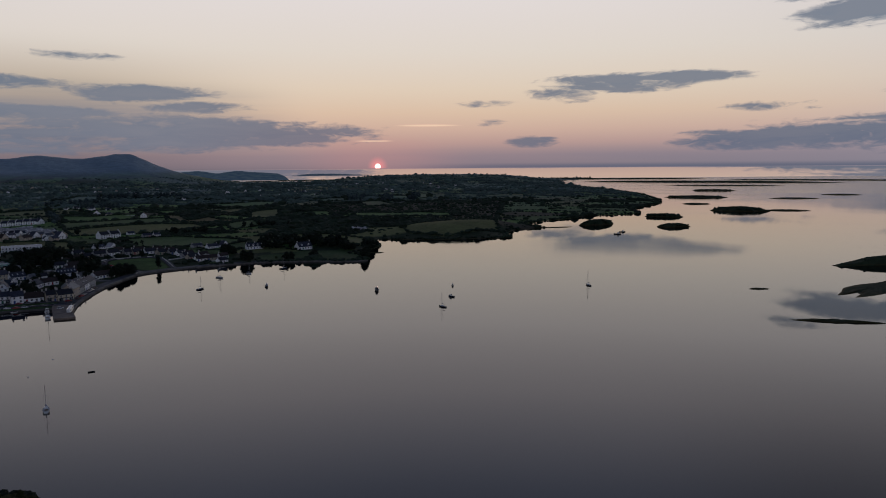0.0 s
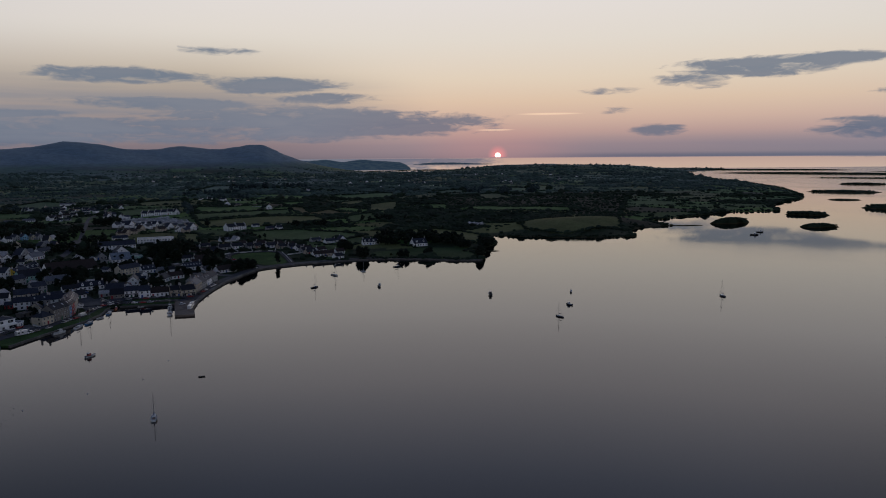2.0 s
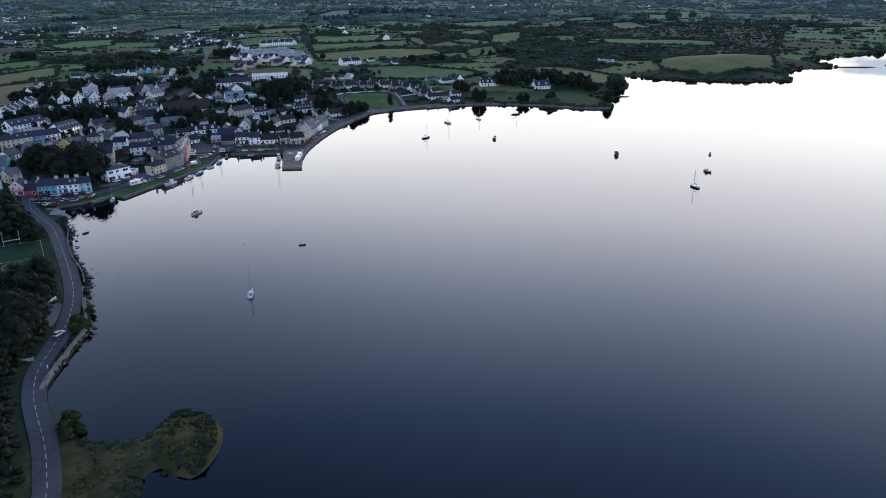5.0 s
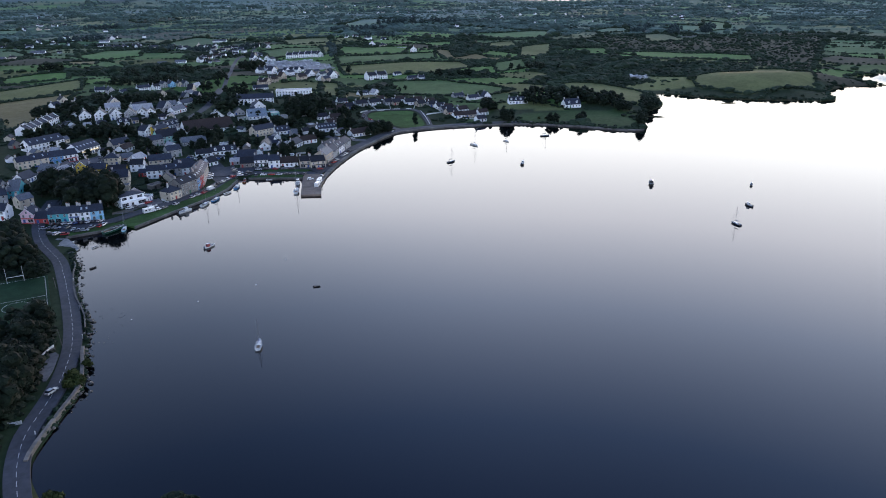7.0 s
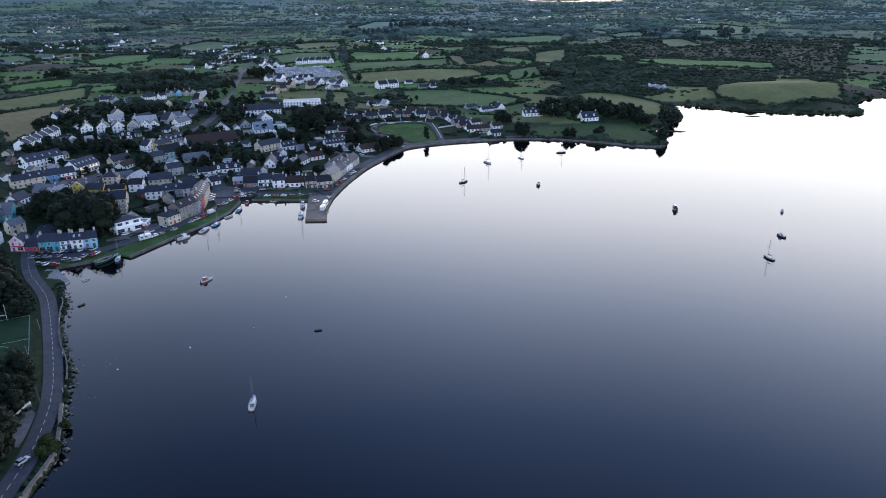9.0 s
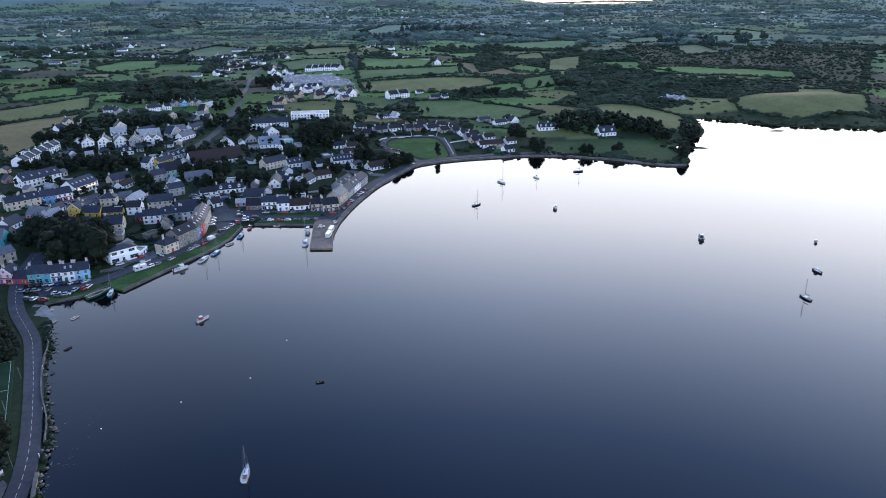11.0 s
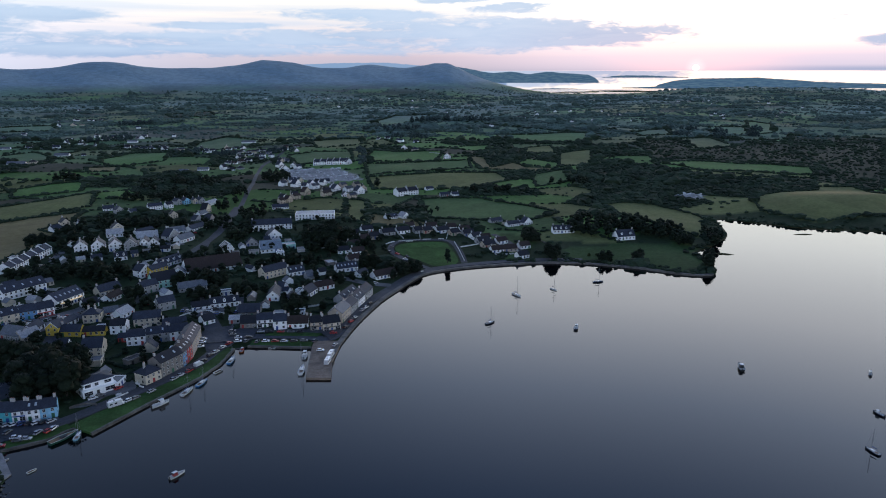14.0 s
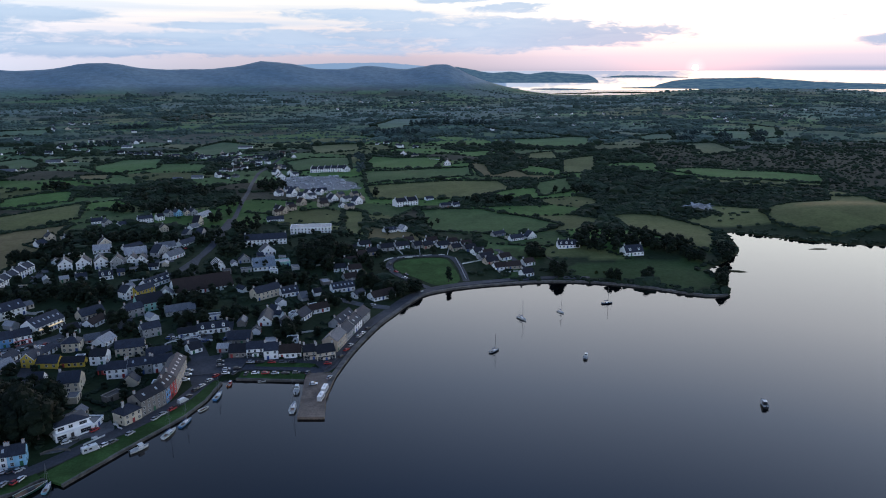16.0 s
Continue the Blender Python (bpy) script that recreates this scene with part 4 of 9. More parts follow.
    for k in range(dormers):
        dx = (k + 0.5) * L / dormers - L / 2
        dy, dz = -D * 0.30, e + (top - e) * 0.42
        d = part("dormer", mesh_of("dormer", *prism_walls(2.2, 1.6, 0.9, 1.6, -1.0), WALLS[wall]), ob, at=pose(dx, dy, dz, 0, 0, 90))
        part("dormer_roof", mesh_of("dormer_roof", *roof_slabs(2.2, 1.6, 0.9, 1.6, 0.15, 0.12, 0.1), ROOFS[roof]), d)
        window(ob, dx, dy - 1.14, dz + 0.35, 0, 0.85, 0.9)
    for k in range(lights):
        s = (top - e) / (D / 2)
        lx = (k + 0.5) * L / lights - L / 2
        tilt = math.degrees(math.atan(s))
        part("skylight", mesh_of("skylight", *boxes((-0.45, 0.45, -0.75, 0.75, 0.05, 0.36)), SKYLIGHT), ob, "pale glass skylight", pose(lx, -D * 0.25, e + (top - e) * 0.5, tilt, 0, 0))
    return ob


def guest_house(x, y, z, turn, L):
    """A white house with a set-back upper floor under a low hipped roof and wide windows."""
    ob = tagged(empty("guest_house", pose(x, y, z, 0, 0, turn)), "white two-storey guest house with wide windows and low slate roof", "house", "village houses")
    D = 11.0
    part("wall", mesh_of("wall", *boxes((-L / 2, L / 2, -D / 2, D / 2, -1.5, 3.0)), WALLS["white"]), ob)
    part("terrace_roof", mesh_of("terrace_roof", *boxes((-L / 2 - 0.3, L / 2 + 0.3, -D / 2 - 0.4, D / 2 + 0.2, 3.0, 3.25)), WALLS["white"]), ob)
    part("upper_wall", mesh_of("upper_wall", *boxes((-L / 2 + 0.8, L / 2 - 0.8, -D / 2 + 1.4, D / 2 - 0.2, 3.25, 5.9)), WALLS["white"]), ob)
    part("eaves", mesh_of("eaves", *boxes((-L / 2 + 0.2, L / 2 - 0.2, -D / 2 + 0.8, D / 2 + 0.2, 5.9, 6.15)), TRIM), ob)
    part("roof", mesh_of("roof", *hip_roof(L - 1.4, D - 1.6, 6.25, 7.6), ROOFS["slate"]), ob, at=pose(0, 0.6, 0))
    for k, wd in ((-0.34, 3.6), (-0.06, 2.2), (0.30, 4.2)):
        if k != -0.06:
            window(ob, k * L, -D / 2 - 0.03, 1.6, 0, wd, 1.7)
        window(ob, k * L * 0.92, -D / 2 + 1.37, 4.7, 0, wd * 0.7, 1.3)
    door(ob, -0.06 * L, -D / 2 - 0.03, 0, 3)
    for k in (-1, 1):
        window(ob, k * (L / 2 + 0.03), -1.5, 1.6, 90 * k, 1.6, 1.3)


# ---- village houses ----
house(-286.5, 873.1, 7.2, 93.4, 9.4, shape='verge', D=8.5, chimneys=1)
house(-287.0, 882.6, 7.2, 92.3, 9.4, shape='verge', D=8.5, chimneys=1)
house(-287.3, 892.1, 7.3, 91.2, 9.5, shape='verge', D=8.5, chimneys=1)
house(-287.4, 901.7, 7.5, 90.2, 9.5, shape='verge', D=8.5, chimneys=1)
house(-287.4, 911.3, 7.8, 89.5, 9.7, shape='verge', D=8.5, chimneys=1)
house(-287.3, 921.1, 8.1, 89.2, 9.9, shape='verge', D=8.5, chimneys=1)
house(-262.8, 931.6, 8.2, 26.6, 9.5, shape='front', D=10, chimneys=2)
house(-250.5, 935.8, 8.3, 16.7, 9.5, shape='front', D=10, chimneys=2)
house(-238.5, 937.6, 8.3, 27.7, 9.5, shape='front', D=10, chimneys=2)
house(-225.9, 938.3, 8.4, 17.5, 9.5, shape='front', D=10, wall='grey', chimneys=1)
house(-217.0, 944.0, 8.5, 14.1, 6.8, shape='front', D=10, chimneys=1)
house(-210.0, 945.7, 8.5, 14.5, 6.8, shape='front', D=10, chimneys=1)
house(-221.1, 907.8, 8.1, 27.4, 9.0, storeys=1.5, D=7, dormers=2)
house(-239.0, 907.0, 7.7, 34.1, 7.4, storeys=1, D=6, chimneys=1)
house(-146.1, 889.4, 6.2, 31.3, 39.3, storeys=1, D=20, roof='brown', chimneys=0, name='hall')
house(-163.6, 869.6, 6.2, 18.4, 8.9, shape='front', storeys=1.5, D=9, roof='grey', chimneys=0, name='shed')
house(-148.9, 936.2, 7.4, 25.7, 8.3, shape='front', storeys=1.5, D=15, chimneys=0, roof='dark', strips=5)
house(-180.2, 894.6, 7.4, 67.3, 23.0, D=8, dormers=4, chimneys=2, wall='white', storeys=1.5)
house(-180.2, 872.6, 6.6, 64.6, 14.5, wall='yellow', D=7)
house(-188.4, 867.4, 6.6, 62.4, 8.7, shape='front', D=8, chimneys=1)
house(-167.0, 849.7, 5.7, 37.2, 16.3, wall='mint', D=13, chimneys=1, roof='dark')
house(-171.6, 836.0, 5.4, 48.9, 10.9, wall='grey', D=8, chimneys=1)
house(-144.4, 841.9, 5.1, 28.2, 18.0, wall='grey', storeys=1, D=9, roof='grey', chimneys=0)
house(-196.8, 832.4, 5.8, 57.1, 15.2, wall='cream', storeys=1.5, D=8)
house(-187.9, 819.7, 5.4, 77.7, 13.4, roof='brown', storeys=1, D=7, chimneys=1)
house(-249.4, 825.9, 7.1, 58.9, 27.5, D=11, chimneys=0, lights=5, name='warehouse')
lit_shop = house(-213.8, 810.3, 5.8, 71.5, 20.3, D=12, chimneys=0, lights=6, roof='slate', name='shop', shop='cream')
GLOW = bpy.data.materials.new("lit_fascia")
GLOW.use_nodes = True
gn = Nodes(GLOW.node_tree)
lamp_glow = gn.add("ShaderNodeEmission")
lamp_glow.inputs[0].default_value, lamp_glow.inputs[1].default_value = (1.0, 0.72, 0.42, 1), 0.55
gn.link(lamp_glow.outputs[0], gn.add("ShaderNodeOutputMaterial").inputs[0])
part("lit_fascia", mesh_of("lit_fascia", *boxes((-8.5, 8.5, -0.12, 0.0, 3.15, 3.45)), GLOW), lit_shop, "warm lit strip over the shopfront", pose(0, -6.2, 0))
house(-236.1, 769.5, 6.2, 41.8, 8.8, wall='cream', D=8, chimneys=2)
house(-230.1, 777.5, 6.0, 46.3, 11.1, wall='cream', D=9, chimneys=2, lights=2)
house(-221.8, 785.0, 5.8, 33.1, 8.7, wall='blue', D=9, chimneys=1)
house(-215.2, 790.0, 5.7, 42.2, 9.3, D=9, chimneys=1, shop='red')
house(-192.2, 760.3, 4.9, -2.2, 7.0, wall='yellow', D=9, shape='front', chimneys=1)
house(-183.3, 760.1, 4.6, 0.4, 11.5, wall='yellow', D=7, storeys=1.5, chimneys=1)
house(-171.8, 762.2, 4.1, 9.0, 11.8, wall='yellow', D=6, storeys=1, chimneys=0, roof='dark')
house(-182.2, 781.8, 4.7, 10.4, 9.2, wall='cream', D=8, shape='hip', chimneys=2)
house(-159.5, 735.5, 3.5, 12.3, 10.0, wall='cream', D=11, chimneys=1, roof='slate')
house(-159.8, 766.4, 3.7, 5.1, 8.2, D=8, chimneys=1, roof='dark')
house(-143.9, 751.3, 3.0, 15.0, 9.6, D=8, chimneys=2)
house(-134.9, 756.9, 2.6, 21.8, 11.8, D=8, wall='grey', chimneys=2, lights=2)
house(-125.0, 761.5, 2.2, 29.0, 10.4, D=8, chimneys=1)
house(-149.1, 779.1, 3.5, 18.7, 14.8, wall='cream', D=9, chimneys=1)
house(-131.9, 774.8, 2.7, 20.7, 12.8, D=8, chimneys=1, storeys=1.5, wall='grey')
house(-152.1, 753.9, 3.3, 5.3, 5.0, wall='red', D=5, storeys=1, chimneys=0, name='shed')
house(-120.0, 706.6, 1.3, 61.4, 9.0, wall='cream', D=8, chimneys=1, shape='hip')
house(-115.4, 717.6, 1.4, 66.6, 14.8, wall='stone', D=8.5, storeys=3, chimneys=1, roof='dark', lights=2, name='warehouse')
house(-112.6, 725.7, 1.4, 84.2, 4.4, wall='blue', D=8.5, storeys=3, chimneys=0, roof='dark', lights=1)
house(-112.3, 731.3, 1.4, 89.0, 7.0, wall='red', D=8.5, storeys=3, chimneys=1, roof='dark', lights=2)
house(-114.2, 747.2, 1.6, 98.5, 25.3, wall='beige', D=8.5, storeys=3, chimneys=1, roof='slate', lights=6)
house(-133.5, 700.4, 1.8, 89.0, 8.9, shape='flat', storeys=1, D=7, chimneys=0, roof='grey', name='annexe')
guest_house(-139.8, 694.8, 2.0, 45.4, 15.2)
house(-181.1, 665.6, 2.2, -3.3, 6.9, D=8, chimneys=2, wall='pink', shape='front', shop='red')
house(-174.4, 665.1, 1.9, 2.4, 7.0, D=7, chimneys=2, wall='red', storeys=1.5)
house(-166.4, 666.5, 1.8, 9.7, 9.9, D=8, chimneys=2, wall='teal', shop='teal')
house(-159.3, 668.0, 1.7, 16.8, 5.3, D=8, chimneys=2, shop='navy', dormers=0)
house(-154.4, 669.6, 1.5, 19.9, 5.1, D=8, chimneys=2, lights=2)
house(-149.2, 671.7, 1.4, 24.0, 6.5, D=8, chimneys=2, wall='sky')
house(-208.9, 707.5, 4.3, 9.7, 6.3, wall='teal', D=14, chimneys=0, roof='grey')
house(-211.0, 708.0, 4.3, 89.7, 10.2, wall='grey', D=9, chimneys=1)
house(-218.9, 735.9, 5.4, 81.7, 11.8, D=8, chimneys=1, storeys=1.5)
house(-196.2, 688.6, 3.4, 57.8, 8.0, D=7, wall='cream', chimneys=1, roof='grey')
house(-200.0, 670.1, 3.0, 3.0, 10.1, D=9, wall='white', chimneys=2)
house(-213.4, 695.4, 4.1, 34.9, 7.9, D=9, wall='grey', chimneys=2)
house(-210.7, 753.4, 5.5, -17.6, 13.4, D=9, chimneys=1, wall='grey', storeys=1.5, roof='grey')
house(-204.0, 752.4, 5.3, 56.3, 10.2, D=9, chimneys=0, roof='pale', storeys=1, wall='beige')
house(-207.5, 764.2, 5.4, 87.2, 10.6, D=7, chimneys=1, storeys=1)
house(-114.5, 812.6, 3.5, 21.1, 17.7, D=7, dormers=3, storeys=1.5)
house(-127.5, 806.3, 3.5, 24.1, 10.6, D=7, storeys=1, chimneys=0, roof='dark')
house(-116.6, 784.3, 2.5, 43.6, 6.7, storeys=1, D=8, roof='dark', chimneys=1)
house(-94.3, 797.9, 2.7, 4.6, 12.7, wall='stone', D=9, storeys=1.5, chimneys=1, roof='slate')
house(-149.0, 806.0, 4.1, 38.6, 10.3, D=8, chimneys=1, wall='grey')
house(-169.1, 791.2, 4.4, 78.2, 10.9, D=8, storeys=1, roof='pale', chimneys=0, name='shed')
house(-196.3, 806.4, 5.4, 47.3, 8.8, D=8, storeys=1, chimneys=1, roof='dark')
house(-193.4, 775.5, 5.0, 78.6, 9.4, D=6, storeys=1, chimneys=1)
house(-176.7, 793.0, 4.7, 32.7, 8.1, D=7, storeys=1, chimneys=0, roof='grey', wall='beige')
house(-90.4, 780.4, 1.9, 5.6, 9.3, wall='stone', D=8, storeys=1.5, chimneys=0, roof='dark')
house(-80.9, 780.7, 1.8, 9.3, 9.3, D=8, chimneys=1, shop='black')
house(-71.8, 778.6, 1.8, 11.6, 7.5, D=9, chimneys=2)
house(-61.6, 779.7, 1.9, 8.0, 11.9, D=8, storeys=1.5, roof='brown', chimneys=2)
house(-50.5, 777.1, 1.4, 13.6, 7.1, D=8, wall='beige', chimneys=2, roof='dark', shop='black')
house(-42.6, 777.5, 1.0, 22.8, 10.0, D=9, wall='cream', storeys=2, shape='gable', chimneys=2, roof='dark', shop='black')
house(-39.5, 794.0, 1.0, 78.0, 15.2, D=9, wall='beige', chimneys=2, storeys=2.5, roof='grey')
house(-36.3, 808.8, 1.0, 78.0, 13.0, D=9, wall='grey', chimneys=1, roof='slate')
house(-33.3, 822.0, 1.1, 76.2, 11.5, D=9, wall='white', chimneys=1, lights=2)
house(-30.0, 835.9, 1.1, 76.5, 14.6, D=9, wall='grey', chimneys=1)
house(-40.6, 832.2, 1.6, 72.2, 20.9, D=8, wall='grey', chimneys=1, storeys=1.5, lights=3)
house(-86.9, 829.7, 3.5, 5.9, 7.8, shape='front', storeys=1.5, D=17, chimneys=1)
house(-72.4, 821.4, 2.8, 23.6, 7.2, shape='front', storeys=1.5, D=11, chimneys=1, lights=0)
house(-66.6, 836.4, 2.8, 72.3, 12.6, D=8, storeys=1.5, chimneys=1)
house(-59.0, 850.8, 2.7, 38.0, 13.8, storeys=1, D=8, chimneys=2, roof='brown')
house(-98.2, 875.9, 4.5, 48.2, 19.7, D=9, wall='cream', chimneys=2)
house(-83.6, 880.2, 4.1, 32.6, 11.9, D=8, storeys=1.5, lights=3)
house(-48.7, 893.9, 3.0, 26.6, 16.1, D=8, storeys=1.5, lights=6, chimneys=2)
house(-36.5, 882.5, 2.3, 59.2, 10.1, storeys=1, D=6, chimneys=1)
house(-20.1, 881.9, 1.5, 38.0, 18.0, storeys=1, D=9, roof='brown', chimneys=1)
house(-115.5, 941.3, 6.6, 19.7, 16.7, D=16, storeys=1, roof='blue', chimneys=0, name='school')
house(-102.7, 949.1, 6.7, 18.9, 10.8, D=10, shape='flat', storeys=1.5, chimneys=0, roof='pale', name='school', wall='mint')
house(-97.5, 1046.4, 10.8, 7.2, 36.0, shape='flat', D=16, storeys=2, chimneys=0, roof='pale', name='hall')
house(-128.7, 1004.0, 9.9, 14.1, 34.5, D=11, chimneys=2, name='school')
house(-120.8, 975.5, 8.7, 24.8, 11.9, shape='front', D=10, chimneys=0, storeys=1.5)
house(-141.4, 1095.0, 10.7, 17.4, 21.2, D=10, chimneys=0, storeys=1)
house(-145.8, 1120.1, 11.3, 41.3, 8.6, wall='beige', D=8, chimneys=1, roof='brown', shape='gable')
house(-140.2, 1126.4, 11.4, 60.2, 10.5, wall='beige', D=8, chimneys=1, roof='brown', shape='front')
house(-135.4, 1143.2, 11.5, 52.9, 12.8, wall='beige', D=8, chimneys=1, roof='brown', shape='gable')
house(-130.9, 1174.1, 10.9, 61.2, 14.7, wall='beige', D=8, chimneys=1, roof='brown', shape='front')
house(-106.3, 1167.0, 10.9, 51.6, 16.8, wall='beige', D=8, chimneys=1, roof='brown', shape='gable')
house(-167.5, 1227.1, 12.5, 55.5, 11.7, D=9, chimneys=1, shape='gable')
house(-152.0, 1226.2, 11.8, 65.0, 16.0, D=9, chimneys=1, shape='front')
house(-138.7, 1215.9, 10.7, 62.0, 10.5, D=9, chimneys=1, shape='front')
house(-129.2, 1221.2, 10.2, 59.1, 16.0, D=9, chimneys=1, shape='gable')
house(-123.6, 1247.8, 10.2, 62.7, 10.3, D=9, chimneys=1, shape='front')
house(-101.3, 1201.3, 9.7, 53.3, 16.0, D=9, chimneys=1, shape='front')
house(-86.7, 1203.4, 9.6, 55.8, 16.0, D=9, chimneys=1, shape='gable')
house(-72.7, 1189.0, 9.5, 49.0, 16.0, D=9, chimneys=1, shape='front')
house(-215.4, 1423.8, 8.5, 58.4, 13.9, D=9, chimneys=1, shape='front')
house(-221.6, 1476.2, 9.7, 78.0, 16.0, D=9, chimneys=1, shape='gable')
house(-195.1, 1367.8, 9.7, 18.1, 14.6, D=9, chimneys=1, shape='front')
house(-194.8, 1421.8, 8.0, -4.3, 10.0, D=9, chimneys=1, shape='front')
house(-184.8, 1403.2, 8.6, 54.8, 13.2, D=9, chimneys=1, shape='gable')
house(-161.5, 1436.9, 9.5, -14.8, 10.3, shape='verge', D=9, chimneys=1)
house(-151.0, 1433.5, 10.4, -20.5, 10.8, shape='verge', D=9, chimneys=1)
house(-140.9, 1429.8, 11.3, -20.3, 10.7, shape='verge', D=9, chimneys=1)
house(-131.5, 1426.9, 12.0, -14.1, 10.1, shape='verge', D=9, chimneys=1)
house(-122.6, 1425.4, 12.4, -4.6, 9.5, shape='verge', D=9, chimneys=1)
house(-115.7, 1423.3, 12.6, 42.1, 13.9, shape='front', D=10)
house(-24.8, 1187.4, 7.5, 31.0, 13.0, shape='verge', D=10, roof='dark')
house(-13.2, 1193.8, 7.6, 26.6, 12.7, shape='verge', D=10, roof='dark')
house(6.6, 1216.8, 8.8, 24.3, 12.3, storeys=1, D=8, chimneys=0)
house(25.0, 1176.7, 8.6, 17.2, 14.6, wall='grey', storeys=1, D=9, chimneys=0)
house(36.2, 1177.7, 8.9, 28.3, 10.9, storeys=1, D=8)
house(-26.9, 1053.0, 9.0, 34.6, 15.6, storeys=1, D=9, chimneys=1, lights=2)
house(-14.7, 1058.8, 8.2, 44.5, 10.9, storeys=1.5, D=10, roof='pale', chimneys=0, shape='front')
house(29.5, 1481.9, 13.0, -1.8, 13.8, shape='front', D=12, chimneys=1)
house(-265.4, 1087.3, 11.6, 37.3, 18.0, D=9, chimneys=2)
house(-255.6, 1098.2, 11.3, 48.0, 9.1, D=9, chimneys=1, roof='dark')
house(-253.1, 1115.1, 11.5, 55.3, 8.1, shape='front', D=10, wall='grey', chimneys=1)
house(-246.0, 1119.7, 11.3, 49.2, 9.0, shape='front', D=10, wall='sky', chimneys=1)
house(-238.1, 1123.2, 11.0, 38.0, 5.9, shape='front', D=10, wall='cream', chimneys=1)
house(-232.2, 1125.2, 10.8, 48.7, 8.5, shape='front', D=10, wall='grey', chimneys=1)
house(-220.4, 1120.9, 10.2, 75.8, 26.0, D=10, roof='pale', storeys=1, chimneys=0, name='shed')
house(-308.1, 1079.5, 12.2, 29.0, 13.3, D=9, storeys=1.5)
house(-322.4, 1005.4, 8.3, 59.9, 8.0, D=8, chimneys=1, storeys=1, roof='slate', wall='white', shape='gable')
house(-320.1, 1017.5, 9.2, 46.7, 7.3, D=8, chimneys=1, storeys=2, roof='dark', wall='cream', shape='front')
house(-308.1, 1021.8, 9.5, 46.8, 5.0, D=8, chimneys=1, storeys=1.5, roof='grey', wall='white', shape='gable')
house(-292.9, 1067.3, 12.0, 50.3, 9.6, D=8, chimneys=1, storeys=2, roof='slate', wall='grey', shape='front')
house(-279.8, 1069.8, 11.7, 57.0, 12.3, D=8, chimneys=1, storeys=1, roof='slate', wall='white', shape='gable')
house(-234.0, 1052.1, 10.3, 34.9, 9.4, D=8, chimneys=1, storeys=2, roof='dark', wall='cream', shape='front')
house(-210.0, 1061.8, 10.3, 72.0, 15.0, D=8, chimneys=1, storeys=1.5, roof='grey', wall='white', shape='gable')
house(-203.8, 1028.4, 10.2, 59.4, 11.1, D=8, chimneys=1, storeys=2, roof='slate', wall='grey', shape='front')
house(-196.3, 1003.8, 9.3, 66.4, 18.5, D=8, chimneys=1, storeys=1, roof='slate', wall='white', shape='gable')
house(-211.2, 1077.5, 10.0, 85.5, 18.3, D=8, chimneys=1, storeys=2, roof='dark', wall='cream', shape='front')
house(-192.9, 964.1, 8.6, 68.0, 16.9, D=8, chimneys=1, storeys=1.5, roof='grey', wall='white', shape='gable')
house(-204.7, 965.7, 8.7, 69.9, 12.4, D=8, chimneys=1, storeys=2, roof='slate', wall='grey', shape='front')
house(-234.5, 983.9, 10.1, 62.1, 17.7, D=8, chimneys=1, storeys=1, roof='slate', wall='white', shape='gable')
house(-259.4, 989.1, 10.4, 36.9, 9.2, D=8, chimneys=1, storeys=2, roof='dark', wall='cream', shape='front')
house(-208.0, 988.2, 9.2, 38.0, 14.5, D=8, chimneys=1, storeys=1.5, roof='grey', wall='white', shape='gable')
house(-192.8, 1030.6, 9.9, 81.2, 13.6, D=8, chimneys=1, storeys=2, roof='slate', wall='grey', shape='front')
house(-36.1, 977.5, 7.5, 25.4, 9.2, D=8, storeys=1, wall='beige', roof='dark', chimneys=1)
house(-24.9, 989.7, 8.0, 24.2, 11.4, D=8, storeys=1, wall='grey', roof='dark', chimneys=1)
house(-12.7, 996.5, 7.9, 25.8, 11.8, D=8, storeys=1, roof='dark', chimneys=1)
house(0.4, 999.5, 7.4, 23.9, 7.0, D=8, storeys=1, wall='grey', roof='dark', chimneys=1)
house(8.3, 1001.5, 7.0, 33.1, 8.8, D=8, storeys=1, wall='beige', roof='dark', chimneys=1)
house(21.8, 1003.9, 6.5, 27.5, 11.3, D=8, storeys=1, roof='dark', chimneys=1)
house(32.7, 998.0, 5.7, 31.1, 8.8, D=8, storeys=1, wall='beige', roof='dark', chimneys=1)
house(44.6, 997.6, 5.2, 26.6, 10.2, D=8, storeys=1, wall='grey', roof='dark', chimneys=1)
house(51.7, 988.3, 4.6, 33.3, 10.9, D=8, storeys=1, roof='dark', chimneys=1)
house(56.6, 975.3, 3.8, 29.5, 11.4, D=8, storeys=1, wall='grey', roof='dark', chimneys=1)
house(60.7, 964.2, 3.1, 28.4, 11.1, D=8, storeys=1, wall='beige', roof='dark', chimneys=1)
house(66.7, 950.0, 2.3, 19.8, 10.0, D=8, storeys=1, roof='brown', chimneys=1)
house(77.5, 953.5, 2.3, 17.4, 11.5, D=8, storeys=1, wall='beige', roof='brown', chimneys=1)
house(-51.0, 954.7, 6.1, 30.3, 10.0, D=8, storeys=1, wall='grey', roof='brown', chimneys=1)
house(-45.3, 937.3, 4.6, 21.9, 10.2, D=8, storeys=1, roof='brown', chimneys=1)
house(-46.2, 917.5, 3.7, 30.8, 10.4, D=8, storeys=1, wall='grey', roof='brown', chimneys=1)
house(-43.9, 969.6, 7.1, 37.4, 8.3, D=8, storeys=1, wall='beige', roof='brown', chimneys=1)
house(87.7, 1034.6, 5.3, 29.8, 17.9, D=8, storeys=1.5, chimneys=2)
house(101.2, 1040.8, 5.4, 36.5, 14.4, shape='front', D=8, storeys=1.5, chimneys=1)
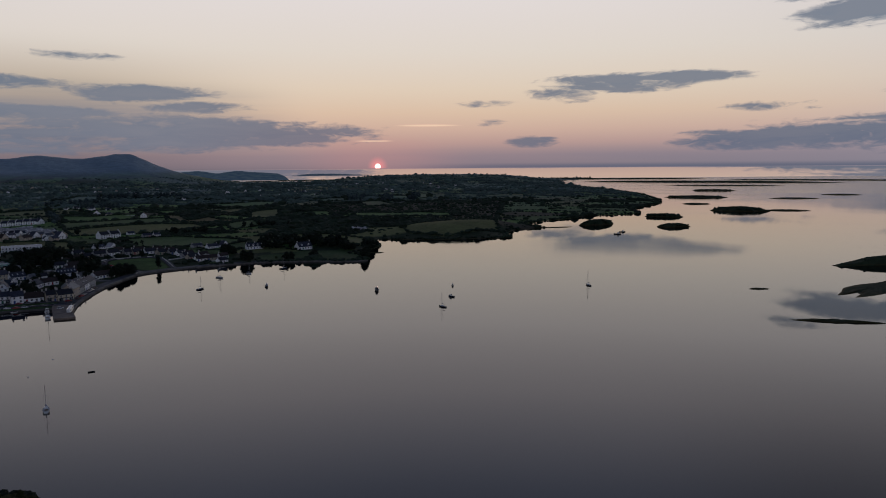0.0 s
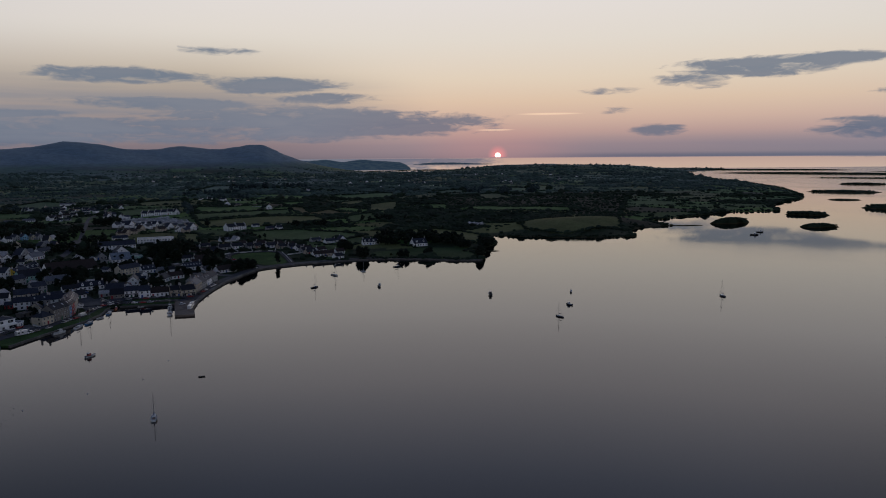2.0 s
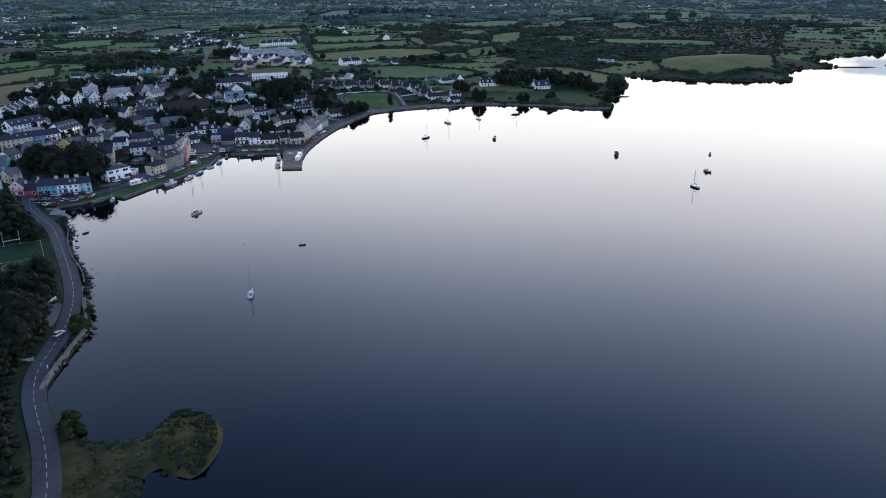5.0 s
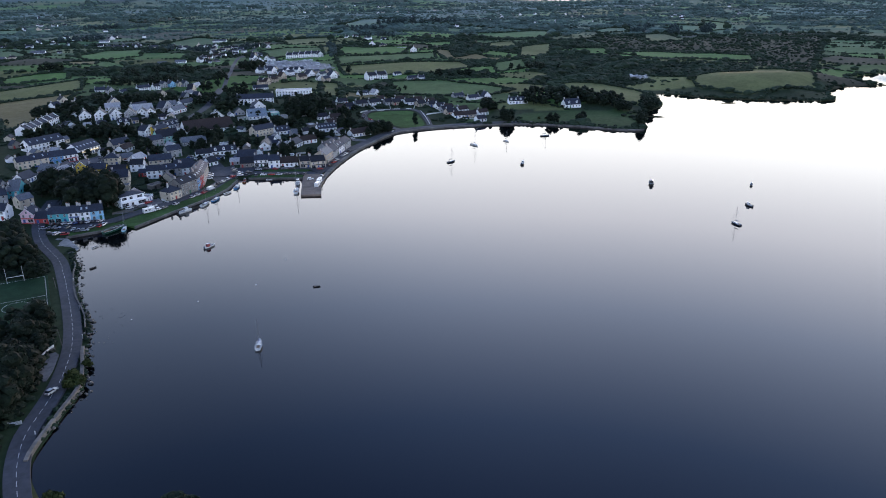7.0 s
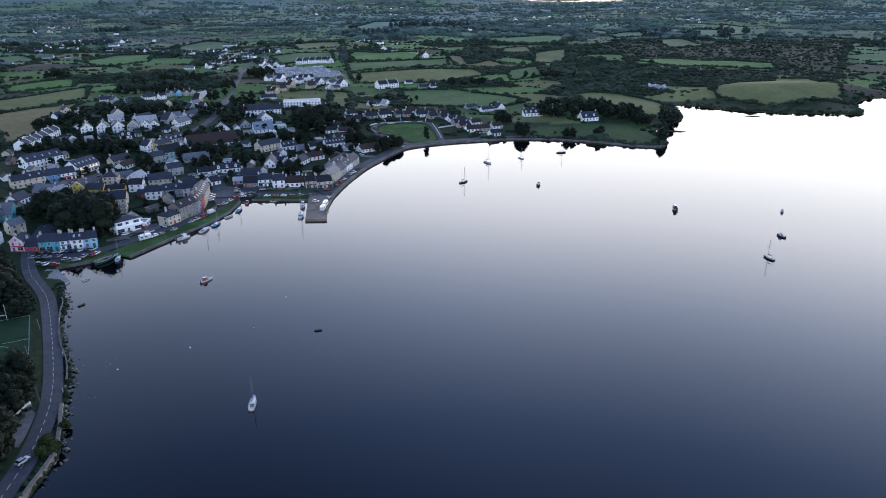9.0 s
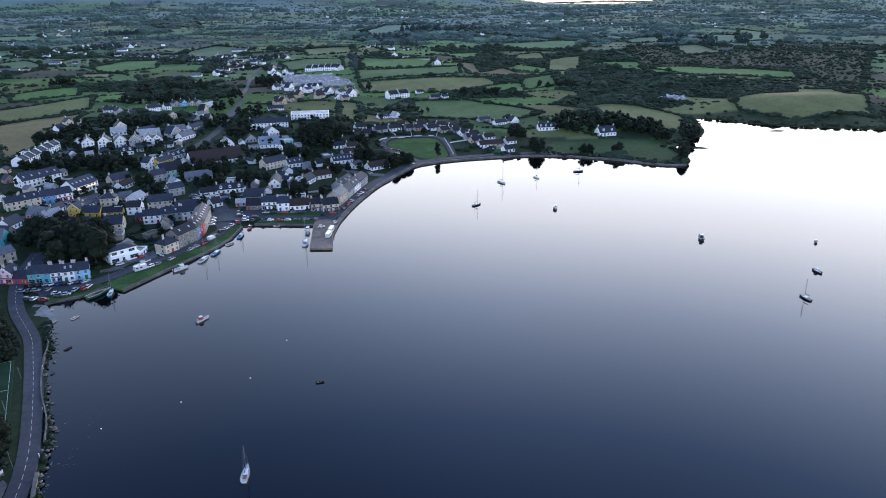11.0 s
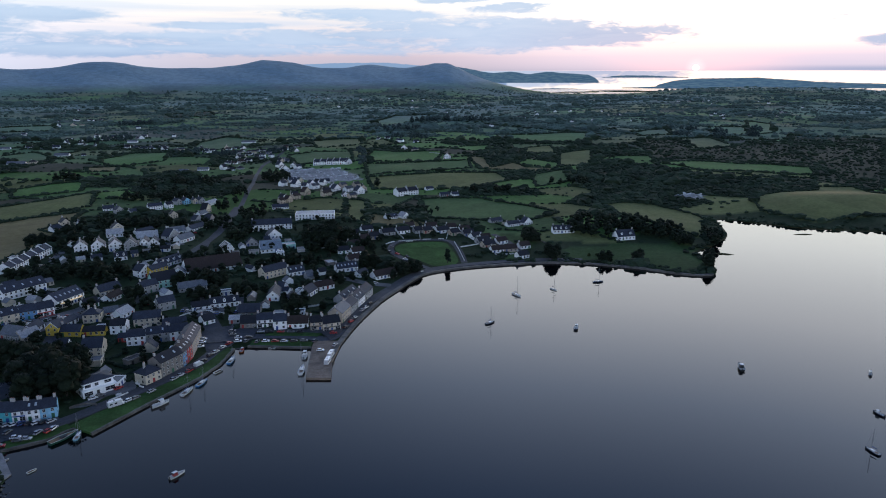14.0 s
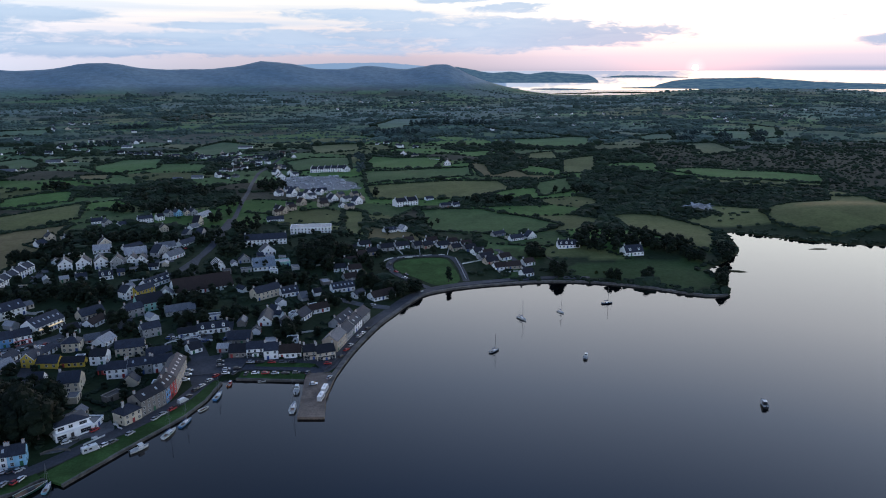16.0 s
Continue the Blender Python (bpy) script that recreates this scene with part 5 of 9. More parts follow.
house(72.9, 1050.0, 5.8, 34.4, 17.8, D=8, storeys=1, wall='grey', roof='slate')
house(130.2, 1008.2, 5.1, 5.5, 19.0, D=8, storeys=1.5, dormers=4, chimneys=3)
house(179.6, 987.2, 4.3, 15.8, 16.3, D=11, storeys=1.5, dormers=2, chimneys=2, name='lodge')
house(-256.1, 977.7, 10.2, 21.2, 13.4, storeys=1, roof='pale', chimneys=0, name='shed', D=10)
house(-225.9, 970.1, 9.3, 26.4, 16.8, storeys=1, roof='pale', chimneys=0, name='shed', D=12)
house(-209.0, 978.8, 9.0, 31.7, 11.0, storeys=1, roof='pale', chimneys=0, name='shed', D=9)
house(-150.9, 1440.6, 10.4, -20.5, 4.6, D=4.4, storeys=1, wall='stone', roof='pale', shape='flat', chimneys=0, rich=False, name='shed')
house(-29.9, 994.2, 8.0, 24.2, 4.8, D=4.4, storeys=1, wall='white', roof='grey', shape='flat', chimneys=0, rich=False, name='shed')
house(-105.5, 1055.7, 10.8, 7.2, 5.2, D=4.4, storeys=1, wall='grey', roof='slate', shape='flat', chimneys=0, rich=False, name='shed')
house(-154.8, 809.3, 4.1, 38.6, 3.8, D=4.4, storeys=1, wall='white', roof='grey', shape='flat', chimneys=0, rich=False, name='shed')
house(-160.8, 743.1, 3.5, 12.3, 5.1, D=4.4, storeys=1, wall='grey', roof='blue', shape='flat', chimneys=0, rich=False, name='shed')
house(-119.8, 740.9, 1.6, 98.5, 4.1, D=4.4, storeys=1, wall='white', roof='pale', shape='flat', chimneys=0, rich=False, name='shed')
house(95.6, 1044.4, 5.4, 36.5, 5.3, D=4.4, storeys=1, wall='white', roof='grey', shape='flat', chimneys=0, rich=False, name='shed')
house(-293.4, 881.3, 7.2, 92.3, 5.5, D=4.4, storeys=1, wall='grey', roof='slate', shape='flat', chimneys=0, rich=False, name='shed')
house(-72.1, 839.7, 2.8, 72.3, 5.2, D=4.4, storeys=1, wall='white', roof='grey', shape='flat', chimneys=0, rich=False, name='shed')
house(-28.3, 1060.1, 9.0, 34.6, 4.7, D=4.4, storeys=1, wall='grey', roof='pale', shape='flat', chimneys=0, rich=False, name='shed')
house(-212.0, 984.8, 9.0, 31.7, 3.6, D=4.4, storeys=1, wall='cream', roof='grey', shape='flat', chimneys=0, rich=False, name='shed')
house(-198.5, 1034.0, 9.9, 81.2, 3.8, D=4.4, storeys=1, wall='cream', roof='blue', shape='flat', chimneys=0, rich=False, name='shed')
house(-174.1, 855.2, 5.7, 37.2, 4.1, D=4.4, storeys=1, wall='white', roof='blue', shape='flat', chimneys=0, rich=False, name='shed')
house(-74.5, 828.9, 2.8, 23.6, 4.5, D=4.4, storeys=1, wall='stone', roof='grey', shape='flat', chimneys=0, rich=False, name='shed')
house(-313.1, 1025.5, 9.5, 46.8, 4.8, D=4.4, storeys=1, wall='cream', roof='grey', shape='flat', chimneys=0, rich=False, name='shed')
house(-16.4, 1001.6, 7.9, 25.8, 4.4, D=4.4, storeys=1, wall='white', roof='grey', shape='flat', chimneys=0, rich=False, name='shed')
house(-219.1, 950.9, 8.5, 14.1, 5.2, D=4.4, storeys=1, wall='stone', roof='blue', shape='flat', chimneys=0, rich=False, name='shed')
house(-124.7, 981.7, 8.7, 24.8, 5.8, D=4.4, storeys=1, wall='white', roof='blue', shape='flat', chimneys=0, rich=False, name='shed')
house(-125.1, 710.2, 1.3, 61.4, 3.8, D=4.4, storeys=1, wall='stone', roof='slate', shape='flat', chimneys=0, rich=False, name='shed')
house(-192.0, 1428.3, 8.0, -4.3, 5.2, D=4.4, storeys=1, wall='grey', roof='slate', shape='flat', chimneys=0, rich=False, name='shed')
house(-130.3, 1249.4, 10.2, 62.7, 6.0, D=4.4, storeys=1, wall='cream', roof='grey', shape='flat', chimneys=0, rich=False, name='shed')
house(-154.4, 784.4, 3.5, 18.7, 6.4, D=4.4, storeys=1, wall='grey', roof='slate', shape='flat', chimneys=0, rich=False, name='shed')
house(31.2, 1004.3, 5.7, 31.1, 6.5, D=4.4, storeys=1, wall='grey', roof='grey', shape='flat', chimneys=0, rich=False, name='shed')
house(-218.7, 699.9, 4.1, 34.9, 4.9, D=4.4, storeys=1, wall='stone', roof='slate', shape='flat', chimneys=0, rich=False, name='shed')
house(-241.6, 911.5, 7.7, 34.1, 6.4, D=4.4, storeys=1, wall='cream', roof='slate', shape='flat', chimneys=0, rich=False, name='shed')
house(-236.3, 780.7, 6.0, 46.3, 5.2, D=4.4, storeys=1, wall='grey', roof='grey', shape='flat', chimneys=0, rich=False, name='shed')
house(-171.2, 767.6, 4.1, 9.0, 4.4, D=4.4, storeys=1, wall='white', roof='grey', shape='flat', chimneys=0, rich=False, name='shed')
house(-20.1, 1063.6, 8.2, 44.5, 3.9, D=4.4, storeys=1, wall='stone', roof='pale', shape='flat', chimneys=0, rich=False, name='shed')
house(-239.3, 988.1, 10.1, 62.1, 4.3, D=4.4, storeys=1, wall='stone', roof='slate', shape='flat', chimneys=0, rich=False, name='shed')
house(-154.6, 944.2, 7.4, 25.7, 3.6, D=4.4, storeys=1, wall='grey', roof='pale', shape='flat', chimneys=0, rich=False, name='shed')
house(-140.5, 1102.8, 10.7, 17.4, 6.0, D=4.4, storeys=1, wall='grey', roof='pale', shape='flat', chimneys=0, rich=False, name='shed')
house(-220.4, 816.4, 5.8, 71.5, 4.1, D=4.4, storeys=1, wall='stone', roof='blue', shape='flat', chimneys=0, rich=False, name='shed')
house(-81.5, 786.9, 1.8, 9.3, 5.1, D=4.4, storeys=1, wall='white', roof='pale', shape='flat', chimneys=0, rich=False, name='shed')
house(-161.0, 674.0, 1.7, 16.8, 5.3, D=4.4, storeys=1, wall='cream', roof='grey', shape='flat', chimneys=0, rich=False, name='shed')
house(-224.7, 739.4, 5.4, 81.7, 3.6, D=4.4, storeys=1, wall='stone', roof='slate', shape='flat', chimneys=0, rich=False, name='shed')
house(-134.9, 1224.8, 10.2, 59.1, 5.1, D=4.4, storeys=1, wall='white', roof='slate', shape='flat', chimneys=0, rich=False, name='shed')
house(-151.0, 846.0, 5.1, 28.2, 4.2, D=4.4, storeys=1, wall='grey', roof='grey', shape='flat', chimneys=0, rich=False, name='shed')
house(174.4, 993.7, 4.3, 15.8, 5.0, D=4.4, storeys=1, wall='white', roof='blue', shape='flat', chimneys=0, rich=False, name='shed')
house(-155.6, 675.8, 1.5, 19.9, 5.7, D=4.4, storeys=1, wall='white', roof='slate', shape='flat', chimneys=0, rich=False, name='shed')
house(-141.3, 1145.6, 11.5, 52.9, 4.9, D=4.4, storeys=1, wall='cream', roof='blue', shape='flat', chimneys=0, rich=False, name='shed')
house(-198.1, 778.3, 5.0, 78.6, 3.6, D=4.4, storeys=1, wall='white', roof='grey', shape='flat', chimneys=0, rich=False, name='shed')
house(-61.8, 856.4, 2.7, 38.0, 4.7, D=4.4, storeys=1, wall='white', roof='grey', shape='flat', chimneys=0, rich=False, name='shed')
house(-212.8, 952.4, 8.5, 14.5, 5.3, D=4.4, storeys=1, wall='grey', roof='grey', shape='flat', chimneys=0, rich=False, name='shed')
house(-169.6, 672.2, 1.8, 9.7, 4.6, D=4.4, storeys=1, wall='stone', roof='blue', shape='flat', chimneys=0, rich=False, name='shed')
house(80.9, 1037.9, 5.3, 29.8, 5.8, D=4.4, storeys=1, wall='cream', roof='grey', shape='flat', chimneys=0, rich=False, name='shed')
house(-157.1, 1231.1, 11.8, 65.0, 3.5, D=4.4, storeys=1, wall='stone', roof='pale', shape='flat', chimneys=0, rich=False, name='shed')
house(-857, 1828, 11.1, -13, 12, 8.5, 1, 'cream', 'slate', 'gable', 1, rich=False, name='farmhouse', place='among the fields')
house(-820, 1820, 12.0, 5, 16, 8.5, 1.5, 'white', 'dark', 'hip', 1, rich=False, name='farmhouse', place='among the fields')
house(-686, 1627, 14.4, -27, 16, 8.5, 1, 'white', 'dark', 'gable', 1, rich=False, name='farmhouse', place='among the fields')
house(-550, 1523, 13.3, 26, 10, 8.5, 1, 'white', 'dark', 'gable', 1, rich=False, name='farmhouse', place='among the fields')
house(-570, 1416, 14.4, 9, 14, 8.5, 2, 'cream', 'dark', 'hip', 1, rich=False, name='farmhouse', place='among the fields')
house(-762, 1922, 11.2, 38, 16, 8.5, 1, 'white', 'slate', 'gable', 1, rich=False, name='farmhouse', place='among the fields')
house(-867, 2162, 13.4, -24, 16, 8.5, 1, 'cream', 'dark', 'hip', 1, rich=False, name='farmhouse', place='among the fields')
house(-880, 2146, 13.3, 3, 16, 8.5, 1.5, 'cream', 'slate', 'front', 1, rich=False, name='farmhouse', place='among the fields')
house(-928, 2326, 12.6, 49, 10, 8.5, 1.5, 'white', 'dark', 'gable', 1, rich=False, name='farmhouse', place='among the fields')
house(-586, 1673, 12.1, -22, 12, 8.5, 1.5, 'white', 'dark', 'hip', 1, rich=False, name='farmhouse', place='among the fields')
house(-633, 1813, 15.1, 30, 10, 8.5, 1.5, 'cream', 'slate', 'gable', 1, rich=False, name='farmhouse', place='among the fields')
house(-698, 2090, 10.7, 27, 14, 8.5, 2, 'white', 'slate', 'gable', 1, rich=False, name='farmhouse', place='among the fields')
house(-577, 1826, 15.1, 5, 16, 8.5, 1.5, 'white', 'slate', 'gable', 1, rich=False, name='farmhouse', place='among the fields')
house(-479, 1621, 13.7, -42, 14, 8.5, 1, 'white', 'slate', 'hip', 1, rich=False, name='farmhouse', place='among the fields')
house(-450, 1598, 14.0, -34, 14, 8.5, 1.5, 'white', 'dark', 'front', 1, rich=False, name='farmhouse', place='among the fields')
house(-428, 1595, 13.3, 40, 14, 8.5, 1, 'cream', 'dark', 'hip', 1, rich=False, name='farmhouse', place='among the fields')
house(-391, 1607, 12.0, 12, 16, 8.5, 1, 'white', 'dark', 'gable', 1, rich=False, name='farmhouse', place='among the fields')
house(-360, 1570, 13.3, 48, 14, 8.5, 2, 'white', 'dark', 'gable', 1, rich=False, name='farmhouse', place='among the fields')
house(-1193, 2805, 11.4, -48, 16, 8.5, 1.5, 'white', 'slate', 'front', 1, rich=False, name='farmhouse', place='among the fields')
house(-1233, 2783, 12.9, 18, 16, 8.5, 1.5, 'white', 'dark', 'hip', 1, rich=False, name='farmhouse', place='among the fields')
house(-665, 1751, 12.5, 45, 10, 8.5, 1, 'white', 'dark', 'front', 1, rich=False, name='farmhouse', place='among the fields')
house(-447, 1279, 12.7, 9, 16, 8.5, 1.5, 'white', 'slate', 'front', 1, rich=False, name='farmhouse', place='among the fields')
house(-321, 1563, 11.0, 26, 12, 8.5, 1.5, 'white', 'dark', 'hip', 1, rich=False, name='farmhouse', place='among the fields')
house(-280, 1465, 9.5, 47, 10, 8.5, 1, 'white', 'dark', 'gable', 1, rich=False, name='farmhouse', place='among the fields')
house(-337, 1572, 11.9, -17, 14, 8.5, 1, 'cream', 'slate', 'gable', 1, rich=False, name='farmhouse', place='among the fields')
house(-248, 1592, 13.2, 17, 14, 8.5, 1.5, 'white', 'dark', 'gable', 1, rich=False, name='farmhouse', place='among the fields')
house(-222, 1581, 13.2, 24, 10, 8.5, 1.5, 'white', 'dark', 'front', 1, rich=False, name='farmhouse', place='among the fields')
house(-100, 1761, 15.4, -47, 12, 8.5, 1, 'white', 'dark', 'gable', 1, rich=False, name='farmhouse', place='among the fields')
house(-84, 1770, 15.6, 31, 14, 8.5, 1.5, 'white', 'dark', 'gable', 1, rich=False, name='farmhouse', place='among the fields')
house(-44, 1620, 12.1, 2, 16, 8.5, 1.5, 'white', 'dark', 'front', 1, rich=False, name='farmhouse', place='among the fields')
house(-24, 1605, 11.7, -8, 16, 8.5, 1.5, 'cream', 'slate', 'hip', 1, rich=False, name='farmhouse', place='among the fields')
house(-61, 1741, 14.8, -50, 12, 8.5, 1, 'cream', 'slate', 'gable', 1, rich=False, name='farmhouse', place='among the fields')
house(294, 2465, 14.6, 4, 16, 8.5, 1.5, 'white', 'slate', 'front', 1, rich=False, name='farmhouse', place='among the fields')
house(181, 2282, 12.1, -45, 10, 8.5, 1, 'white', 'dark', 'gable', 1, rich=False, name='farmhouse', place='among the fields')
house(137, 2070, 14.5, 25, 10, 8.5, 2, 'white', 'dark', 'gable', 1, rich=False, name='farmhouse', place='among the fields')
house(216, 2193, 11.4, -45, 10, 8.5, 2, 'white', 'dark', 'gable', 1, rich=False, name='farmhouse', place='among the fields')
house(419, 2280, 11.4, 31, 14, 8.5, 2, 'white', 'dark', 'gable', 1, rich=False, name='farmhouse', place='among the fields')
house(462, 2246, 13.7, 3, 12, 8.5, 1, 'white', 'slate', 'gable', 1, rich=False, name='farmhouse', place='among the fields')
house(514, 2247, 13.6, 32, 14, 8.5, 1, 'white', 'dark', 'hip', 1, rich=False, name='farmhouse', place='among the fields')
house(556, 2284, 12.4, -25, 10, 8.5, 1.5, 'cream', 'slate', 'hip', 1, rich=False, name='farmhouse', place='among the fields')
house(532, 2692, 11.9, 36, 14, 8.5, 1, 'white', 'slate', 'gable', 1, rich=False, name='farmhouse', place='among the fields')
house(586, 2593, 10.6, -2, 10, 8.5, 1, 'white', 'slate', 'hip', 1, rich=False, name='farmhouse', place='among the fields')
house(695, 2351, 13.3, -19, 14, 8.5, 1, 'white', 'dark', 'hip', 1, rich=False, name='farmhouse', place='among the fields')
house(790, 2360, 12.1, -24, 14, 8.5, 1.5, 'white', 'dark', 'gable', 1, rich=False, name='farmhouse', place='among the fields')
house(907, 2642, 14.2, 22, 12, 8.5, 1, 'cream', 'slate', 'gable', 1, rich=False, name='farmhouse', place='among the fields')
house(954, 2397, 12.2, -4, 10, 8.5, 1.5, 'cream', 'slate', 'hip', 1, rich=False, name='farmhouse', place='among the fields')
house(-281, 1282, 10.4, 13, 10, 8.5, 1.5, 'white', 'dark', 'hip', 1, rich=False, name='farmhouse', place='among the fields')
house(-296, 1446, 10.4, -25, 16, 8.5, 1, 'white', 'slate', 'hip', 1, rich=False, name='farmhouse', place='among the fields')
house(-283, 1376, 11.7, -37, 12, 8.5, 2, 'white', 'dark', 'front', 1, rich=False, name='farmhouse', place='among the fields')
house(-292, 1544, 11.4, -4, 14, 8.5, 1, 'white', 'dark', 'gable', 1, rich=False, name='farmhouse', place='among the fields')
house(-283, 1599, 11.4, 31, 14, 8.5, 1, 'white', 'dark', 'gable', 1, rich=False, name='farmhouse', place='among the fields')
house(-252, 1528, 10.3, -46, 12, 8.5, 2, 'white', 'slate', 'hip', 1, rich=False, name='farmhouse', place='among the fields')
house(-844, 1827, 11.2, -16, 12, 8.5, 1, 'white', 'slate', 'gable', 1, rich=False, name='farmhouse', place='among the fields')
house(-657, 1644, 13.4, 8, 16, 8.5, 1.5, 'white', 'slate', 'gable', 1, rich=False, name='farmhouse', place='among the fields')
house(-697, 1627, 14.6, 43, 10, 8.5, 1, 'white', 'dark', 'gable', 1, rich=False, name='farmhouse', place='among the fields')
house(-590, 1666, 11.9, 50, 10, 8.5, 1, 'white', 'dark', 'hip', 1, rich=False, name='farmhouse', place='among the fields')
house(-533, 1646, 12.8, 10, 14, 8.5, 1.5, 'white', 'dark', 'gable', 1, rich=False, name='farmhouse', place='among the fields')
house(-516, 1640, 12.4, 47, 16, 8.5, 1, 'cream', 'slate', 'hip', 1, rich=False, name='farmhouse', place='among the fields')
house(-497, 1629, 12.7, 14, 16, 8.5, 1, 'white', 'slate', 'gable', 1, rich=False, name='farmhouse', place='among the fields')
house(-418, 1588, 13.2, 42, 16, 8.5, 2, 'cream', 'slate', 'gable', 1, rich=False, name='farmhouse', place='among the fields')
house(-369, 1567, 13.7, -35, 14, 8.5, 1, 'white', 'slate', 'front', 1, rich=False, name='farmhouse', place='among the fields')
house(-594, 1658, 11.8, 39, 16, 8.5, 1.5, 'white', 'slate', 'front', 1, rich=False, name='farmhouse', place='among the fields')
house(-898, 2114, 13.0, -30, 16, 8.5, 2, 'white', 'slate', 'front', 1, rich=False, name='farmhouse', place='among the fields')
house(387, 2273, 10.5, -8, 16, 8.5, 1, 'cream', 'slate', 'hip', 1, rich=False, name='farmhouse', place='among the fields')
house(355, 2241, 10.1, 49, 10, 8.5, 2, 'white', 'dark', 'gable', 1, rich=False, name='farmhouse', place='among the fields')
house(528, 2458, 12.7, 39, 16, 8.5, 1, 'white', 'slate', 'front', 1, rich=False, name='farmhouse', place='among the fields')
house(448, 2278, 13.0, 28, 12, 8.5, 1, 'white', 'slate', 'gable', 1, rich=False, name='farmhouse', place='among the fields')
house(631, 2508, 9.3, 37, 14, 8.5, 1, 'white', 'slate', 'hip', 1, rich=False, name='farmhouse', place='among the fields')
house(34, 2609, 13.2, -38, 10, 8.5, 1, 'white', 'dark', 'gable', 1, rich=False, name='farmhouse', place='among the fields')
house(44, 2698, 11.4, 8, 14, 8.5, 2, 'white', 'slate', 'gable', 1, rich=False, name='farmhouse', place='among the fields')
house(120, 3077, 13.7, -6, 14, 8.5, 1.5, 'cream', 'slate', 'gable', 1, rich=False, name='farmhouse', place='among the fields')
house(15, 3126, 11.2, -37, 16, 8.5, 2, 'white', 'slate', 'front', 1, rich=False, name='farmhouse', place='among the fields')
house(-344, 2943, 14.1, -39, 10, 8.5, 2, 'white', 'slate', 'front', 1, rich=False, name='farmhouse', place='among the fields')
house(-274, 3348, 15.2, -20, 14, 8.5, 2, 'white', 'slate', 'front', 1, rich=False, name='farmhouse', place='among the fields')
house(-782, 3683, 13.8, 1, 10, 8.5, 2, 'white', 'dark', 'gable', 1, rich=False, name='farmhouse', place='among the fields')
house(-571, 3802, 15.9, -13, 12, 8.5, 1, 'cream', 'slate', 'gable', 1, rich=False, name='farmhouse', place='among the fields')
house(-642, 3505, 13.7, 14, 12, 8.5, 1.5, 'cream', 'dark', 'gable', 1, rich=False, name='farmhouse', place='among the fields')
house(-216, 3668, 12.8, -19, 16, 8.5, 2, 'white', 'slate', 'gable', 1, rich=False, name='farmhouse', place='among the fields')
house(943, 3221, 16.4, -14, 12, 8.5, 2, 'white', 'dark', 'hip', 1, rich=False, name='farmhouse', place='among the fields')
house(1020, 3069, 12.8, -46, 10, 8.5, 1, 'white', 'slate', 'front', 1, rich=False, name='farmhouse', place='among the fields')
house(1248, 3112, 14.1, -5, 14, 8.5, 2, 'white', 'dark', 'hip', 1, rich=False, name='farmhouse', place='among the fields')
house(1248, 2852, 13.4, -23, 10, 8.5, 1, 'white', 'slate', 'gable', 1, rich=False, name='farmhouse', place='among the fields')
house(-586, 1527, 12.7, 5, 30, 12, 1, 'white', 'grey', chimneys=0, rich=False, name='farm_shed', place='among the fields')
house(-593, 1414, 13.9, 5, 34, 12, 1, 'white', 'grey', chimneys=0, rich=False, name='farm_shed', place='among the fields')
house(-331, 1355, 10.9, 5, 16, 9, 1, 'white', 'grey', chimneys=0, rich=False, name='farm_shed', place='among the fields')
house(-308, 1366, 11.7, 5, 20, 9, 1, 'white', 'grey', chimneys=0, rich=False, name='farm_shed', place='among the fields')
house(-343, 1736, 12.0, 5, 34, 10, 1, 'white', 'grey', chimneys=0, rich=False, name='farm_shed', place='among the fields')
house(-559, 1730, 14.3, 5, 24, 10, 1, 'white', 'grey', chimneys=0, rich=False, name='farm_shed', place='among the fields')
house(-734, 1623, 13.3, 5, 22, 10, 1, 'white', 'grey', chimneys=0, rich=False, name='farm_shed', place='among the fields')
house(-270.1, 826.2, 7.7, 59, 7.2, 4.7, 1, 'stone', 'slate', 'front', 0, rich=False, name='outbuilding')
house(-252.5, 785.2, 6.8, 136, 5.3, 5.3, 1, 'white', 'dark', 'gable', 0, rich=False, name='outbuilding')
house(-214.5, 723.3, 4.9, 82, 7.3, 5.9, 1, 'stone', 'slate', 'front', 0, rich=False, name='outbuilding')
house(-64.7, 882.4, 3.4, 123, 5.2, 5.7, 1, 'white', 'dark', 'front', 0, rich=False, name='outbuilding')
house(-88.0, 810.1, 3.2, 95, 5.0, 4.7, 1, 'white', 'slate', 'gable', 0, rich=False, name='outbuilding')
house(-277.1, 945.0, 8.9, 117, 5.5, 6.0, 1, 'white', 'dark', 'gable', 0, rich=False, name='outbuilding')
house(-228.2, 820.2, 6.3, 162, 5.8, 4.6, 1, 'white', 'dark', 'gable', 0, rich=False, name='outbuilding')
house(-62.4, 905.6, 3.9, 117, 8.9, 6.0, 1, 'stone', 'pale', 'flat', 0, rich=False, name='outbuilding')
house(-268.8, 883.3, 7.1, 92, 5.5, 5.5, 1, 'cream', 'slate', 'flat', 0, rich=False, name='outbuilding')
house(-138.8, 924.9, 6.7, 26, 5.2, 5.2, 1, 'stone', 'slate', 'flat', 0, rich=False, name='outbuilding')
house(-99.9, 785.5, 2.2, 6, 6.9, 5.2, 1, 'grey', 'pale', 'gable', 0, rich=False, name='outbuilding')
house(-75.9, 794.3, 2.5, 99, 7.0, 5.8, 1, 'grey', 'pale', 'flat', 0, rich=False, name='outbuilding')
house(-64.3, 798.9, 2.2, 8, 6.1, 5.0, 1, 'white', 'slate', 'flat', 0, rich=False, name='outbuilding')
